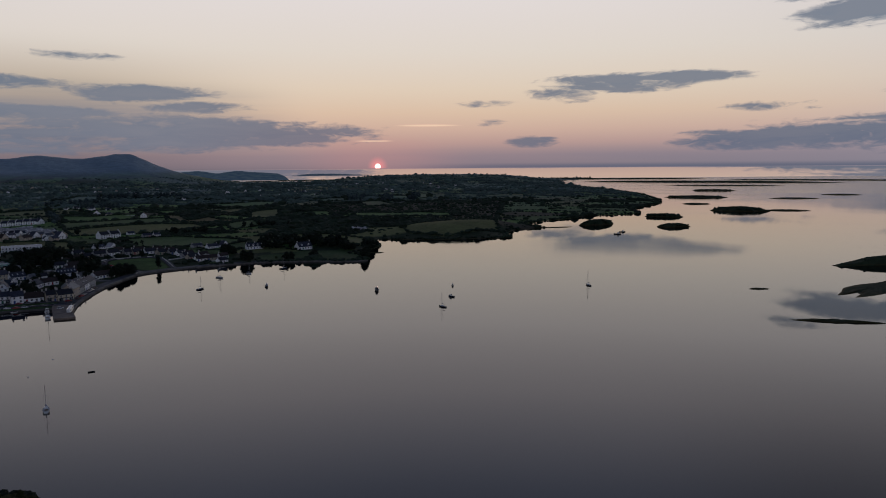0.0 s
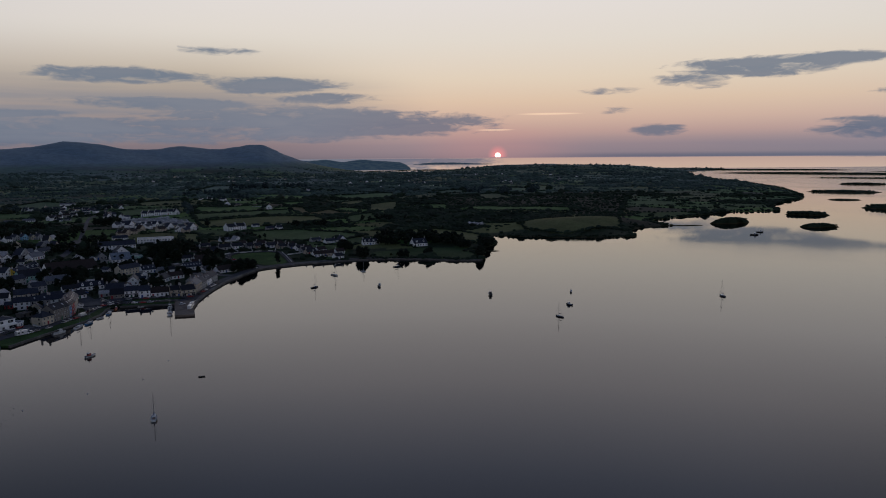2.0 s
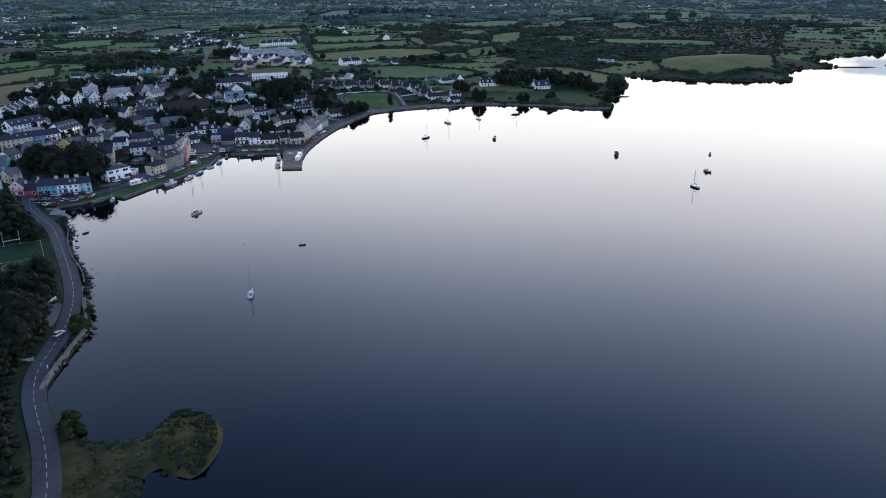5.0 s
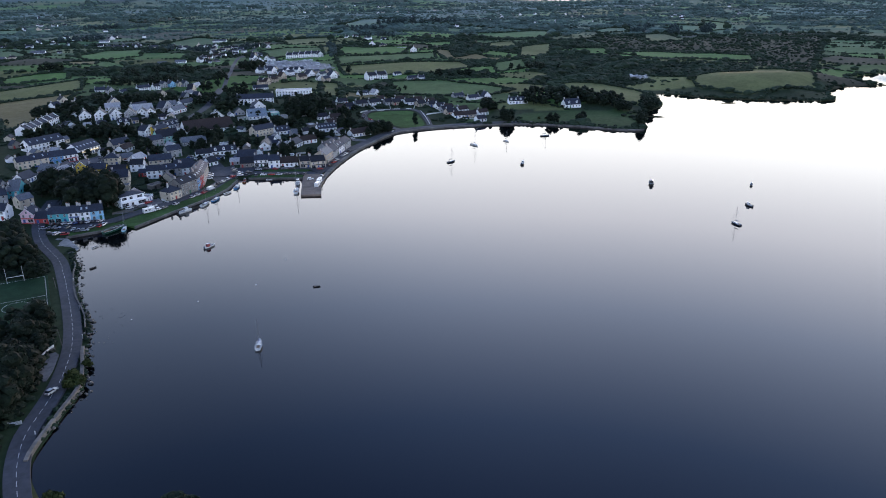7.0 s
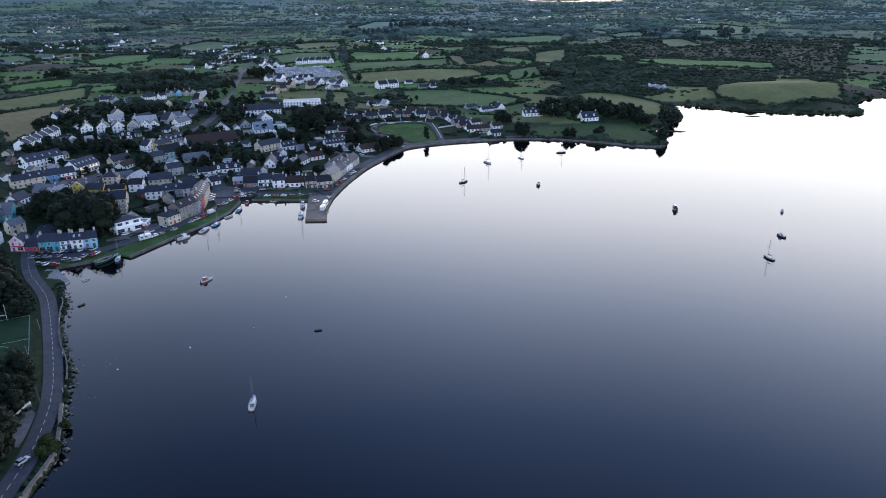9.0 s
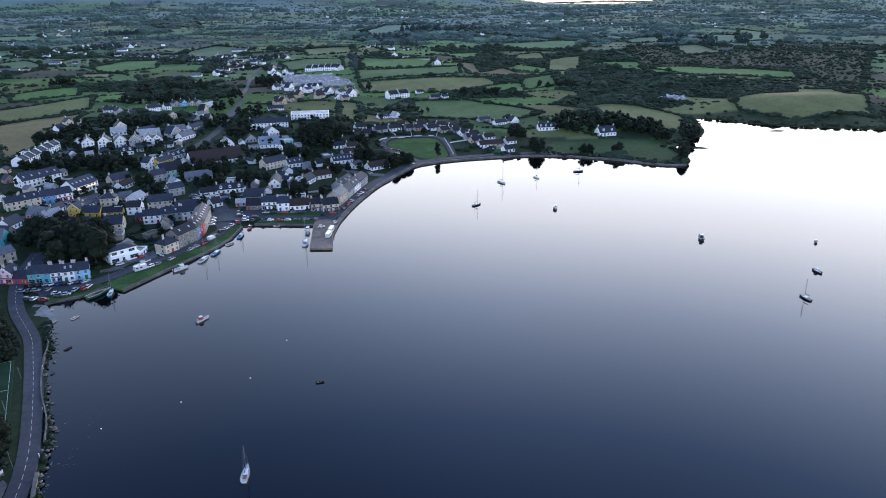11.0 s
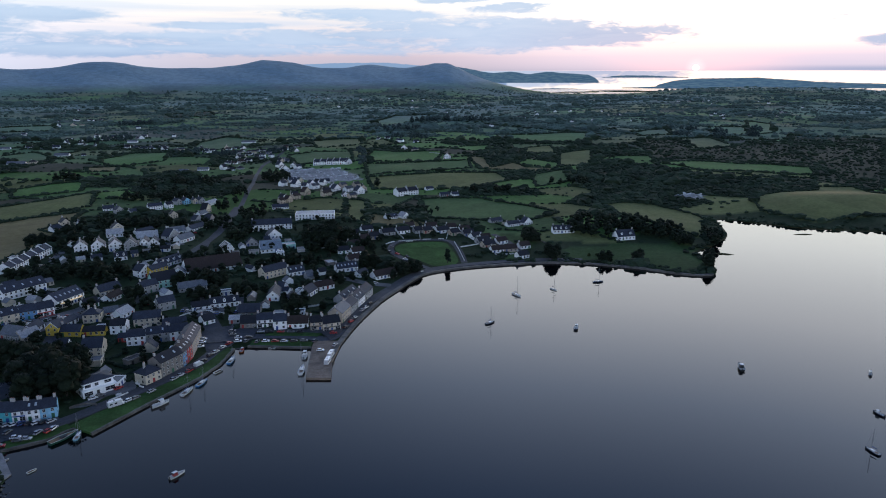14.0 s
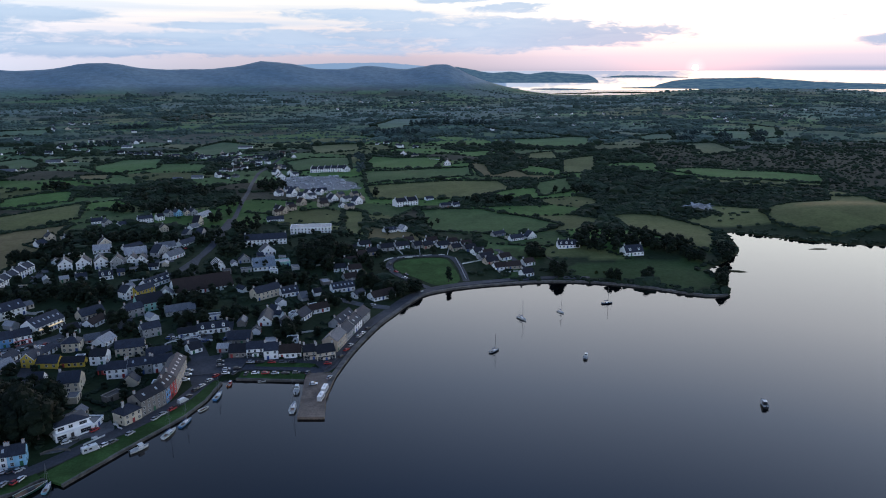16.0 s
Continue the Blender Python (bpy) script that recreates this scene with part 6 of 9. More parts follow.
house(-287.6, 852.9, 7.5, 93, 6.4, 5.8, 1, 'cream', 'dark', 'gable', 0, rich=False, name='outbuilding')
house(-272.1, 964.3, 9.6, 21, 8.6, 4.5, 1, 'cream', 'pale', 'flat', 0, rich=False, name='outbuilding')
house(-227.9, 951.2, 8.7, 14, 5.2, 5.3, 1, 'cream', 'pale', 'flat', 0, rich=False, name='outbuilding')
house(-190.1, 939.2, 8.5, 104, 7.2, 4.6, 1, 'cream', 'pale', 'gable', 0, rich=False, name='outbuilding')
house(-104.7, 927.7, 5.8, 20, 5.7, 5.7, 1, 'white', 'pale', 'flat', 0, rich=False, name='outbuilding')
house(-245.1, 804.9, 6.6, 149, 5.5, 5.7, 1, 'cream', 'grey', 'gable', 0, rich=False, name='outbuilding')
house(-197.5, 733.9, 4.7, 56, 8.1, 5.3, 1, 'white', 'dark', 'front', 0, rich=False, name='outbuilding')
house(-171.2, 722.8, 3.7, 12, 6.3, 5.7, 1, 'grey', 'pale', 'flat', 0, rich=False, name='outbuilding')
house(-115.2, 959.6, 7.6, 19, 5.8, 5.4, 1, 'grey', 'pale', 'gable', 0, rich=False, name='outbuilding')
house(-299.7, 905.9, 7.9, 180, 8.2, 5.1, 1, 'white', 'dark', 'flat', 0, rich=False, name='outbuilding')
house(-123.6, 963.3, 7.9, 115, 5.5, 4.6, 1, 'stone', 'slate', 'front', 0, rich=False, name='outbuilding')
house(-227.4, 722.7, 5.3, 82, 5.8, 5.2, 1, 'grey', 'slate', 'front', 0, rich=False, name='outbuilding')
house(-125.8, 929.7, 6.4, 20, 7.8, 4.5, 1, 'grey', 'slate', 'flat', 0, rich=False, name='outbuilding')
house(-221.2, 711.2, 4.7, 90, 5.1, 5.1, 1, 'cream', 'slate', 'gable', 0, rich=False, name='outbuilding')
house(-80.7, 837.1, 3.4, 162, 5.1, 5.2, 1, 'white', 'slate', 'gable', 0, rich=False, name='outbuilding')
house(-243.0, 845.2, 7.2, 59, 5.7, 5.7, 1, 'cream', 'grey', 'gable', 0, rich=False, name='outbuilding')
house(-238.6, 705.4, 5.2, 125, 5.2, 5.8, 1, 'stone', 'pale', 'flat', 0, rich=False, name='outbuilding')
house(-233.4, 811.3, 6.3, 162, 7.0, 5.5, 1, 'grey', 'pale', 'gable', 0, rich=False, name='outbuilding')
house(-250.2, 959.3, 9.5, 111, 5.3, 5.9, 1, 'white', 'slate', 'gable', 0, rich=False, name='outbuilding')
house(-133.6, 953.0, 7.6, 20, 9.0, 4.7, 1, 'grey', 'slate', 'front', 0, rich=False, name='outbuilding')
house(-100.0, 823.7, 3.8, 96, 8.7, 5.0, 1, 'stone', 'grey', 'gable', 0, rich=False, name='outbuilding')
house(-232.8, 795.1, 6.1, 136, 7.0, 5.8, 1, 'white', 'dark', 'flat', 0, rich=False, name='outbuilding')
house(-84.4, 859.5, 3.8, 123, 5.3, 6.0, 1, 'white', 'grey', 'gable', 0, rich=False, name='outbuilding')
house(-71.9, 871.1, 3.5, 123, 7.8, 5.0, 1, 'grey', 'grey', 'front', 0, rich=False, name='outbuilding')
house(-196.0, 931.2, 8.5, 14, 7.6, 5.5, 1, 'white', 'dark', 'gable', 0, rich=False, name='outbuilding')
house(-194.3, 884.0, 7.3, 62, 5.1, 5.6, 1, 'white', 'pale', 'gable', 0, rich=False, name='outbuilding')
house(-264.7, 838.3, 7.5, 59, 8.5, 5.9, 1, 'grey', 'slate', 'gable', 0, rich=False, name='outbuilding')
house(-142.8, 708.7, 2.4, 89, 5.5, 5.6, 1, 'cream', 'grey', 'gable', 0, rich=False, name='outbuilding')
house(-135.4, 725.9, 2.4, 61, 8.6, 4.7, 1, 'stone', 'dark', 'flat', 0, rich=False, name='outbuilding')
house(-152.7, 723.1, 3.1, 102, 7.6, 5.4, 1, 'cream', 'grey', 'flat', 0, rich=False, name='outbuilding')
house(-298.4, 939.3, 8.4, 179, 6.3, 4.8, 1, 'white', 'slate', 'flat', 0, rich=False, name='outbuilding')
house(-133.1, 741.5, 2.5, 188, 7.8, 5.5, 1, 'cream', 'slate', 'front', 0, rich=False, name='outbuilding')
house(-268.6, 944.1, 8.8, 117, 6.5, 5.5, 1, 'cream', 'pale', 'gable', 0, rich=False, name='outbuilding')
house(-105.3, 960.5, 7.5, 19, 5.2, 4.9, 1, 'grey', 'grey', 'flat', 0, rich=False, name='outbuilding')
house(-260.7, 901.2, 7.3, 124, 8.5, 4.9, 1, 'grey', 'pale', 'gable', 0, rich=False, name='outbuilding')
house(-214.5, 917.1, 8.3, 27, 5.1, 5.5, 1, 'cream', 'slate', 'gable', 0, rich=False, name='outbuilding')
house(-157.1, 828.8, 5.0, 139, 7.9, 5.4, 1, 'white', 'pale', 'gable', 0, rich=False, name='outbuilding')
house(-119.5, 832.7, 4.3, 21, 8.7, 5.1, 1, 'white', 'grey', 'flat', 0, rich=False, name='outbuilding')
house(-90.4, 937.4, 5.9, 109, 8.9, 5.2, 1, 'grey', 'grey', 'flat', 0, rich=False, name='outbuilding')
house(-195.1, 723.1, 4.4, 10, 5.6, 5.3, 1, 'white', 'grey', 'front', 0, rich=False, name='outbuilding')
house(-85.0, 844.5, 3.6, 72, 7.1, 5.0, 1, 'white', 'slate', 'front', 0, rich=False, name='outbuilding')
house(-139.0, 943.7, 7.3, 116, 7.3, 4.5, 1, 'white', 'grey', 'gable', 0, rich=False, name='outbuilding')
house(-116.6, 884.8, 5.3, 138, 8.7, 4.8, 1, 'white', 'slate', 'gable', 0, rich=False, name='outbuilding')
house(-248.8, 902.4, 7.5, 34, 6.0, 5.0, 1, 'cream', 'pale', 'gable', 0, rich=False, name='outbuilding')
house(-207.9, 924.0, 8.5, 27, 5.7, 5.6, 1, 'stone', 'grey', 'flat', 0, rich=False, name='outbuilding')
house(-232.1, 711.7, 5.1, 35, 5.3, 4.8, 1, 'white', 'dark', 'gable', 0, rich=False, name='outbuilding')
house(-177.2, 739.4, 4.2, 102, 8.2, 4.8, 1, 'white', 'slate', 'front', 0, rich=False, name='outbuilding')


# ---- the new estate by the building site, the houses across the road and the bungalows behind the oval green ----
est = random.Random(41)
for hx, hy in ((-172, 1254), (-163, 1258), (-155, 1265), (-137, 1243), (-130, 1249), (-122, 1262), (-108, 1229), (-98, 1237), (-82, 1242), (-70, 1209), (-110, 1186), (-86, 1168), (-77, 1160),
               (-140, 1158), (-150, 1146), (-222, 1460), (-215, 1470), (-206, 1400)):
    house(hx, hy, round(height(hx, hy), 1), est.uniform(15, 60), est.uniform(9.5, 13), 9.0, est.choice((1.5, 2, 2)), est.choice(("white", "white", "cream", "beige")), est.choice(("slate", "dark")),
          est.choice(("gable", "front")), 1, rich=False, place="on a small estate")
for hx, hy in ((-329, 1586), (-316, 1567), (-318, 1600), (-303, 1587), (-291, 1572), (-288, 1446), (-281, 1458), (-273, 1470), (-262, 1385), (-270, 1370), (-264, 1560), (-266, 1526), (-254, 1646), (-236, 1654)):
    house(hx, hy, round(height(hx, hy), 1), est.uniform(-20, 50), est.uniform(10, 16), 8.5, est.choice((1, 1, 1.5, 2)), est.choice(("white", "white", "cream", "grey")), est.choice(("slate", "dark", "brown")),
          est.choice(("gable", "gable", "hip")), 1, rich=False, place="beside the road out")
for hx, hy in ((-54, 983), (-44, 996), (-8, 1013), (12, 1016), (42, 1010), (59, 985), (72, 975), (86, 936), (90, 962), (-57, 938), (30, 1016)):
    house(hx, hy, round(height(hx, hy), 1), est.uniform(18, 36), est.uniform(9, 11), 7.5, 1, "white", est.choice(("dark", "brown")), "gable", 1, rich=False, name="bungalow", place="behind the oval green")

# ---- farmhouses and bungalows strung along the far lanes ----
far_r = random.Random(77)
for cx, cy, rx, ry, n in ((-400, 1623, 90, 14, 8), (-628, 1806, 110, 40, 9), (-937, 2295, 70, 40, 5), (-856, 1872, 60, 40, 4), (537, 2469, 95, 45, 9), (832, 2454, 60, 50, 8), (255, 2411, 60, 40, 4),
                          (-64, 1705, 40, 16, 3), (-202, 3480, 160, 90, 6), (-436, 3606, 120, 90, 6), (-24, 2945, 120, 80, 5), (1037, 2493, 60, 50, 3), (-283, 1586, 40, 25, 5), (-665, 1685, 50, 20, 4),
                          (363, 2664, 60, 40, 4), (-276, 1489, 26, 30, 5), (1100, 3300, 200, 120, 6), (700, 3500, 220, 160, 6)):
    for _ in range(n):
        hx, hy = cx + far_r.uniform(-rx, rx), cy + far_r.uniform(-ry, ry)
        house(round(hx), round(hy), round(height(hx, hy), 1), far_r.uniform(-35, 50), far_r.uniform(9, 15), 8.0, far_r.choice((1, 1, 1.5, 2)), far_r.choice(("white", "white", "white", "cream", "grey")),
              far_r.choice(("slate", "dark")), far_r.choice(("gable", "gable", "hip", "front")), 1, rich=False, name="farmhouse", place="among the fields")


# ---- harbour walls, pier, greens ----
def wall_along(name, line, width, top, mat, label, category, low=-1.5, face=0.15, inward=1, rough=0.06, seed=5):
    """A wall that follows the shore: its outer foot on the line, with an uneven coping."""
    p = np.array(line, float)
    nrm = normals(p) * inward
    r = random.Random(seed)
    verts, faces, n = [], [], len(p)
    for (x, y), (a, b) in zip(p, nrm):
        t = top + r.uniform(-rough, rough)
        for o, z in ((0, low), (face, t - 0.25), (face - 0.06, t - 0.25), (face - 0.06, t), (width, t), (width, low)):
            verts.append((x + a * o, y + b * o, z))
    for i in range(n - 1):
        for k in range(5):
            faces.append((i * 6 + k, (i + 1) * 6 + k, (i + 1) * 6 + k + 1, i * 6 + k + 1) if inward < 0 else (i * 6 + k, i * 6 + k + 1, (i + 1) * 6 + k + 1, (i + 1) * 6 + k))
    faces += [tuple(range(6)), tuple((n - 1) * 6 + k for k in range(5, -1, -1))]
    return tagged(new(name, mesh_of(name, verts, faces, mat)), label, category, kind="structure")


def thick_line(pts, step):
    return resample(np.array(pts, float), step)


wall_along("harbour_wall", thick_line(SHORE_HARBOUR[:4], 3.0), 1.3, 1.1, QUAYSTONE, "low stone harbour wall with wet dark foot", "wall")
wall_along("harbour_wall", thick_line(SHORE_HARBOUR[4:9], 3.0), 1.3, 1.15, QUAYSTONE, "old stone quay wall edging the harbour green", "wall")
wall_along("harbour_wall", thick_line(SHORE_HARBOUR[9:11], 3.0), 1.3, 1.15, QUAYSTONE, "old stone quay wall at the head of the harbour", "wall")
bay_line = spline(SHORE_BAY, 4.0)
bay_line = bay_line[: int(np.argmin(np.hypot(bay_line[:, 0] - 224, bay_line[:, 1] - 889)))]
wall_along("sea_wall", np.concatenate([[(-34.5, 731)], bay_line]), 2.8, 1.25, QUAYSTONE, "long curved stone sea wall with a footpath on top", "wall")
coast_bit = spline(SHORE_ROAD, 3.0)


def cut(line, a, b):
    i = int(np.argmin(np.hypot(line[:, 0] - a[0], line[:, 1] - a[1])))
    j = int(np.argmin(np.hypot(line[:, 0] - b[0], line[:, 1] - b[1])))
    return line[i:j + 1]


PALE = surface("pale_concrete", (0.20, 0.18, 0.15), 0.9, 0.3, 1.0, 0.2, 0.4, local=False)
seg = cut(coast_bit, (-80, 458), (-92, 522))
wall_along("roadside_wall", seg + normals(seg) * 1.8, 1.2, 1.7, PALE, "pale concrete wall between road and shore", "wall", low=-0.5)
seg = cut(coast_bit, (-97, 537), (-130, 606))
wall_along("roadside_wall", seg + normals(seg) * 2.6, 0.5, 1.9, QUAYSTONE, "low stone wall between road and shore", "wall", low=-0.5)


def slab(name, pts, z, mat, label, category, deep=1.5, kind="structure"):
    """A flat, thick piece of ground with the outline pts."""
    n = len(pts)
    verts = [(x, y, z) for x, y in pts] + [(x, y, z - deep) for x, y in pts]
    area = sum(a[0] * b[1] - b[0] * a[1] for a, b in zip(pts, list(pts[1:]) + [pts[0]]))
    order = range(n) if area > 0 else range(n - 1, -1, -1)
    faces = [tuple(order)] + [((i + 1) % n, i, n + i, n + (i + 1) % n) if area > 0 else (i, (i + 1) % n, n + (i + 1) % n, n + i) for i in range(n)]
    return tagged(new(name, mesh_of(name, verts, faces, mat)), label, category, kind=kind)


PIER = surface("pier_paving", (0.21, 0.160, 0.120), 0.9, 0.3, 0.9, 0.12, 0.4, local=False)
slab("pier", [(-48.3, 749), (-44.2, 709.3), (-31.8, 709.3), (-34.4, 730), (-33.4, 750), (-36, 758), (-48.5, 758)], 1.24, PIER, "stone pier with a worn brown paved top", "pier", 4.0)
green_in = SHORE_HARBOUR[4:9]
inner = np.array(green_in, float)
side_n = normals(resample(inner, 2.0))
gl = resample(inner, 2.0) + side_n * 1.1
width = np.interp(np.arange(len(gl)), [0, 6, len(gl) * 0.5, len(gl) - 1], [13.0, 13.0, 10.5, 6.5])
slab("harbour_green", [tuple(q) for q in gl] + [tuple(q) for q in (gl + side_n * width[:, None])[::-1]], 1.16, QUAYGRASS, "strip of mown grass along the quay", "lawn", 1.0)
slab("harbour_green", [(-83, 752.4), (-49, 750), (-49, 756.5), (-60, 758), (-83, 759)], 1.16, QUAYGRASS, "strip of mown grass at the harbour's head", "lawn", 1.0)
slab("harbour_green", [(-78, 765.5), (-48, 764), (-46, 768), (-60, 771.5), (-76, 772)], 1.75, QUAYGRASS, "small lawn before the harbour houses", "lawn", 1.0)
slab("harbour_green", [(-152, 643), (-139.4, 651.4), (-134, 660), (-138, 664), (-146, 655.5), (-156, 649.5)], 1.13, QUAYGRASS, "strip of grass above the harbour wall", "lawn", 1.0)
slab("car_park", [(-192, 668), (-168, 655), (-156, 650.5), (-146, 656), (-140, 664), (-150, 676), (-168, 682), (-190, 690)], 1.5, ASPHALT, "asphalt car park beside the harbour", "car park", 1.2)
slab("forecourt", [(-112, 752), (-92, 757), (-84, 760), (-84, 776), (-100, 784), (-116, 776)], 2.0, ASPHALT, "asphalt forecourt at the harbour's head", "pavement", 1.5)
slab("forecourt", [(-84, 772.5), (-46, 768.6), (-40, 760), (-36, 770), (-34, 784), (-60, 780), (-84, 778)], 1.85, ASPHALT, "pavement before the harbour houses", "pavement", 1.5)
slab("slipway", [(-160, 642), (-152, 641), (-139.5, 626), (-141, 618), (-152, 630)], 0.55, CONCRETE, "sloping concrete slipway into the harbour", "slipway", 2.0)
oval = spline([(-16, 950), (-13, 962), (2, 970), (23, 972), (30, 955), (35, 922), (25, 911), (15, 912), (4, 924), (-9, 936)], 4.0, closed=True)
mid = oval.mean(0)
rings = [mid + (oval - mid) * k for k in (1.0, 0.66, 0.33)]
ov = [(q[0], q[1], h + 0.22) for r_ in rings for q, h in zip(r_, heights(r_[:, 0], r_[:, 1])[0])] + [(mid[0], mid[1], height(*mid) + 0.22)]
no = len(oval)
tagged(new("oval_green", mesh_of("oval_green", ov, [(k * no + i, k * no + (i + 1) % no, (k + 1) * no + (i + 1) % no, (k + 1) * no + i)[::-1] for k in range(2) for i in range(no)]
                                 + [(2 * no + (i + 1) % no, 2 * no + i, 3 * no) for i in range(no)], GRASS)), "round mown green ringed by a road", "lawn", kind="structure")
pitch_z = 1.9
def on_pitch(u, v):
    return -134.5 - 0.45 * u + 0.893 * v, 556 + 0.893 * u + 0.45 * v


PITCH = [on_pitch(-17, 12), on_pitch(31, 12), on_pitch(31, -12), on_pitch(-17, -12)]
slab("sports_pitch", PITCH, pitch_z, surface("pitch_turf", (0.020, 0.048, 0.022), 0.95, 0.2, 1.5, 0.1, 0.2, spec=0.08, local=False),
     "dark green sports pitch beside the coast road", "pitch", 1.5)


# ---- road paint ----
def bar_mesh(L, W, T=0.02):
    key = ("bar", L, W, T)
    if key not in CACHE:
        CACHE[key] = mesh_of("road_mark", *boxes((-L / 2, L / 2, -W / 2, W / 2, 0, T)), LINE)
    return CACHE[key]


def dashes(road, p, z, every=9.0, L=4.2, W=0.22):
    d = np.r_[0, np.cumsum(np.linalg.norm(np.diff(p, axis=0), axis=1))]
    for s in np.arange(2.0, d[-1] - 2, every):
        x, y, h = (np.interp(s, d, v) for v in (p[:, 0], p[:, 1], z))
        x2, y2 = (np.interp(s + 1, d, v) for v in (p[:, 0], p[:, 1]))
        part("road_mark", bar_mesh(L, W), road, at=pose(x, y, h + 0.012, 0, 0, math.degrees(math.atan2(y2 - y, x2 - x))))


dashes(coast_road, road_p, road_z, 4.4, 2.5, 0.16)
pitch = bpy.data.objects["sports_pitch"]
arc = [on_pitch(5 * math.cos(t), 5 * math.sin(t)) for t in np.linspace(0, 2 * math.pi, 17)]
for (ax, ay), (bx, by) in [(on_pitch(-16, 11), on_pitch(30, 11)), (on_pitch(30, -11), on_pitch(30, 11)), (on_pitch(-16, -11), on_pitch(-16, 11)), (on_pitch(7, -11), on_pitch(7, 11))] + list(zip(arc, arc[1:])):
    L = math.hypot(bx - ax, by - ay)
    part("pitch_line", mesh_of("pitch_line", *boxes((-L / 2, L / 2, -0.06, 0.06, 0, 0.02)), LINE), pitch,
         at=pose((ax + bx) / 2, (ay + by) / 2, pitch_z + 0.01, 0, 0, math.degrees(math.atan2(by - ay, bx - ax))))
STEEL = surface("white_steel", (0.62, 0.62, 0.62), 0.4, 0.1, 2.0, 0.3, 0.0)
for gx, gy in (on_pitch(29, 0),):
    g = tagged(empty("goal_posts", pose(gx, gy, pitch_z, 0, 0, 27)), "tall white goal posts on the sports pitch", "goal posts", "goal posts")
    for k in (-3.2, 3.2):
        part("post", mesh_of("post", *boxes((k - 0.06, k + 0.06, -0.06, 0.06, 0, 7)), STEEL), g)
    part("crossbar", mesh_of("crossbar", *boxes((-3.2, 3.2, -0.08, 0.08, 2.4, 2.6)), STEEL), g)

# ---- rocks of the shore ----
ROCK = surface("shore_rock", (0.17, 0.155, 0.13), 0.9, 0.4, 1.5, 0.3, 0.6)


def blob(seed, sub=1, flat=0.7, rough=0.25):
    """A lumpy closed form of unit size."""
    bm = bmesh.new()
    bmesh.ops.create_icosphere(bm, subdivisions=max(sub, 0) + 1, radius=1.0)
    r = random.Random(seed)
    for v in bm.verts:
        v.co *= 1 + r.uniform(-rough, rough)
        v.co.z *= flat
    vs, fs = [tuple(v.co) for v in bm.verts], [tuple(q.index for q in f.verts) for f in bm.faces]
    bm.free()
    return np.array(vs), np.array(fs)


rocks = [mesh_of("rock", *blob(40 + k, 1 if k < 1 else 0, 0.6, 0.28), ROCK) for k in range(5)]
shore_rocks = tagged(empty("rocky_shore", pose(-100, 530, 0)), "line of grey boulders at the water's edge", "rocks", kind="structure")
rr = random.Random(11)
foot = cut(coast_bit, (-81, 474), (-138, 618))
fn = normals(foot)
for k in range(190):
    i = rr.randrange(len(foot))
    o = rr.uniform(-0.5, 2.6)
    s = rr.choice((0.2, 0.28, 0.35, 0.45, 0.7))
    x, y = foot[i] + fn[i] * o + np.array([rr.uniform(-1.5, 1.5), rr.uniform(-1.5, 1.5)])
    part("rock", rocks[k % 5], shore_rocks, at=pose(x + 100, y - 530, max(0.05, 0.35 * o), 0, 0, rr.uniform(0, 360)) @ Matrix.Diagonal((s * 1.3, s, s, 1)))


# ---- trees ----
def limb(a, b, r0, r1, sides=6):
    a, b = Vector(a), Vector(b)
    d = (b - a).normalized()
    u = d.orthogonal().normalized()
    w_ = d.cross(u)
    v = [tuple(p + (u * math.cos(t) + w_ * math.sin(t)) * r) for p, r in ((a, r0), (b, r1)) for t in [2 * math.pi * i / sides for i in range(sides)]]
    return v, [(i, (i + 1) % sides, sides + (i + 1) % sides, sides + i) for i in range(sides)]


def join(*pieces):
    v, f = [], []
    for pv, pf in pieces:
        b = len(v)
        v += [tuple(q) for q in pv]
        f += [tuple(int(i) + b for i in q) for q in pf]
    return v, f


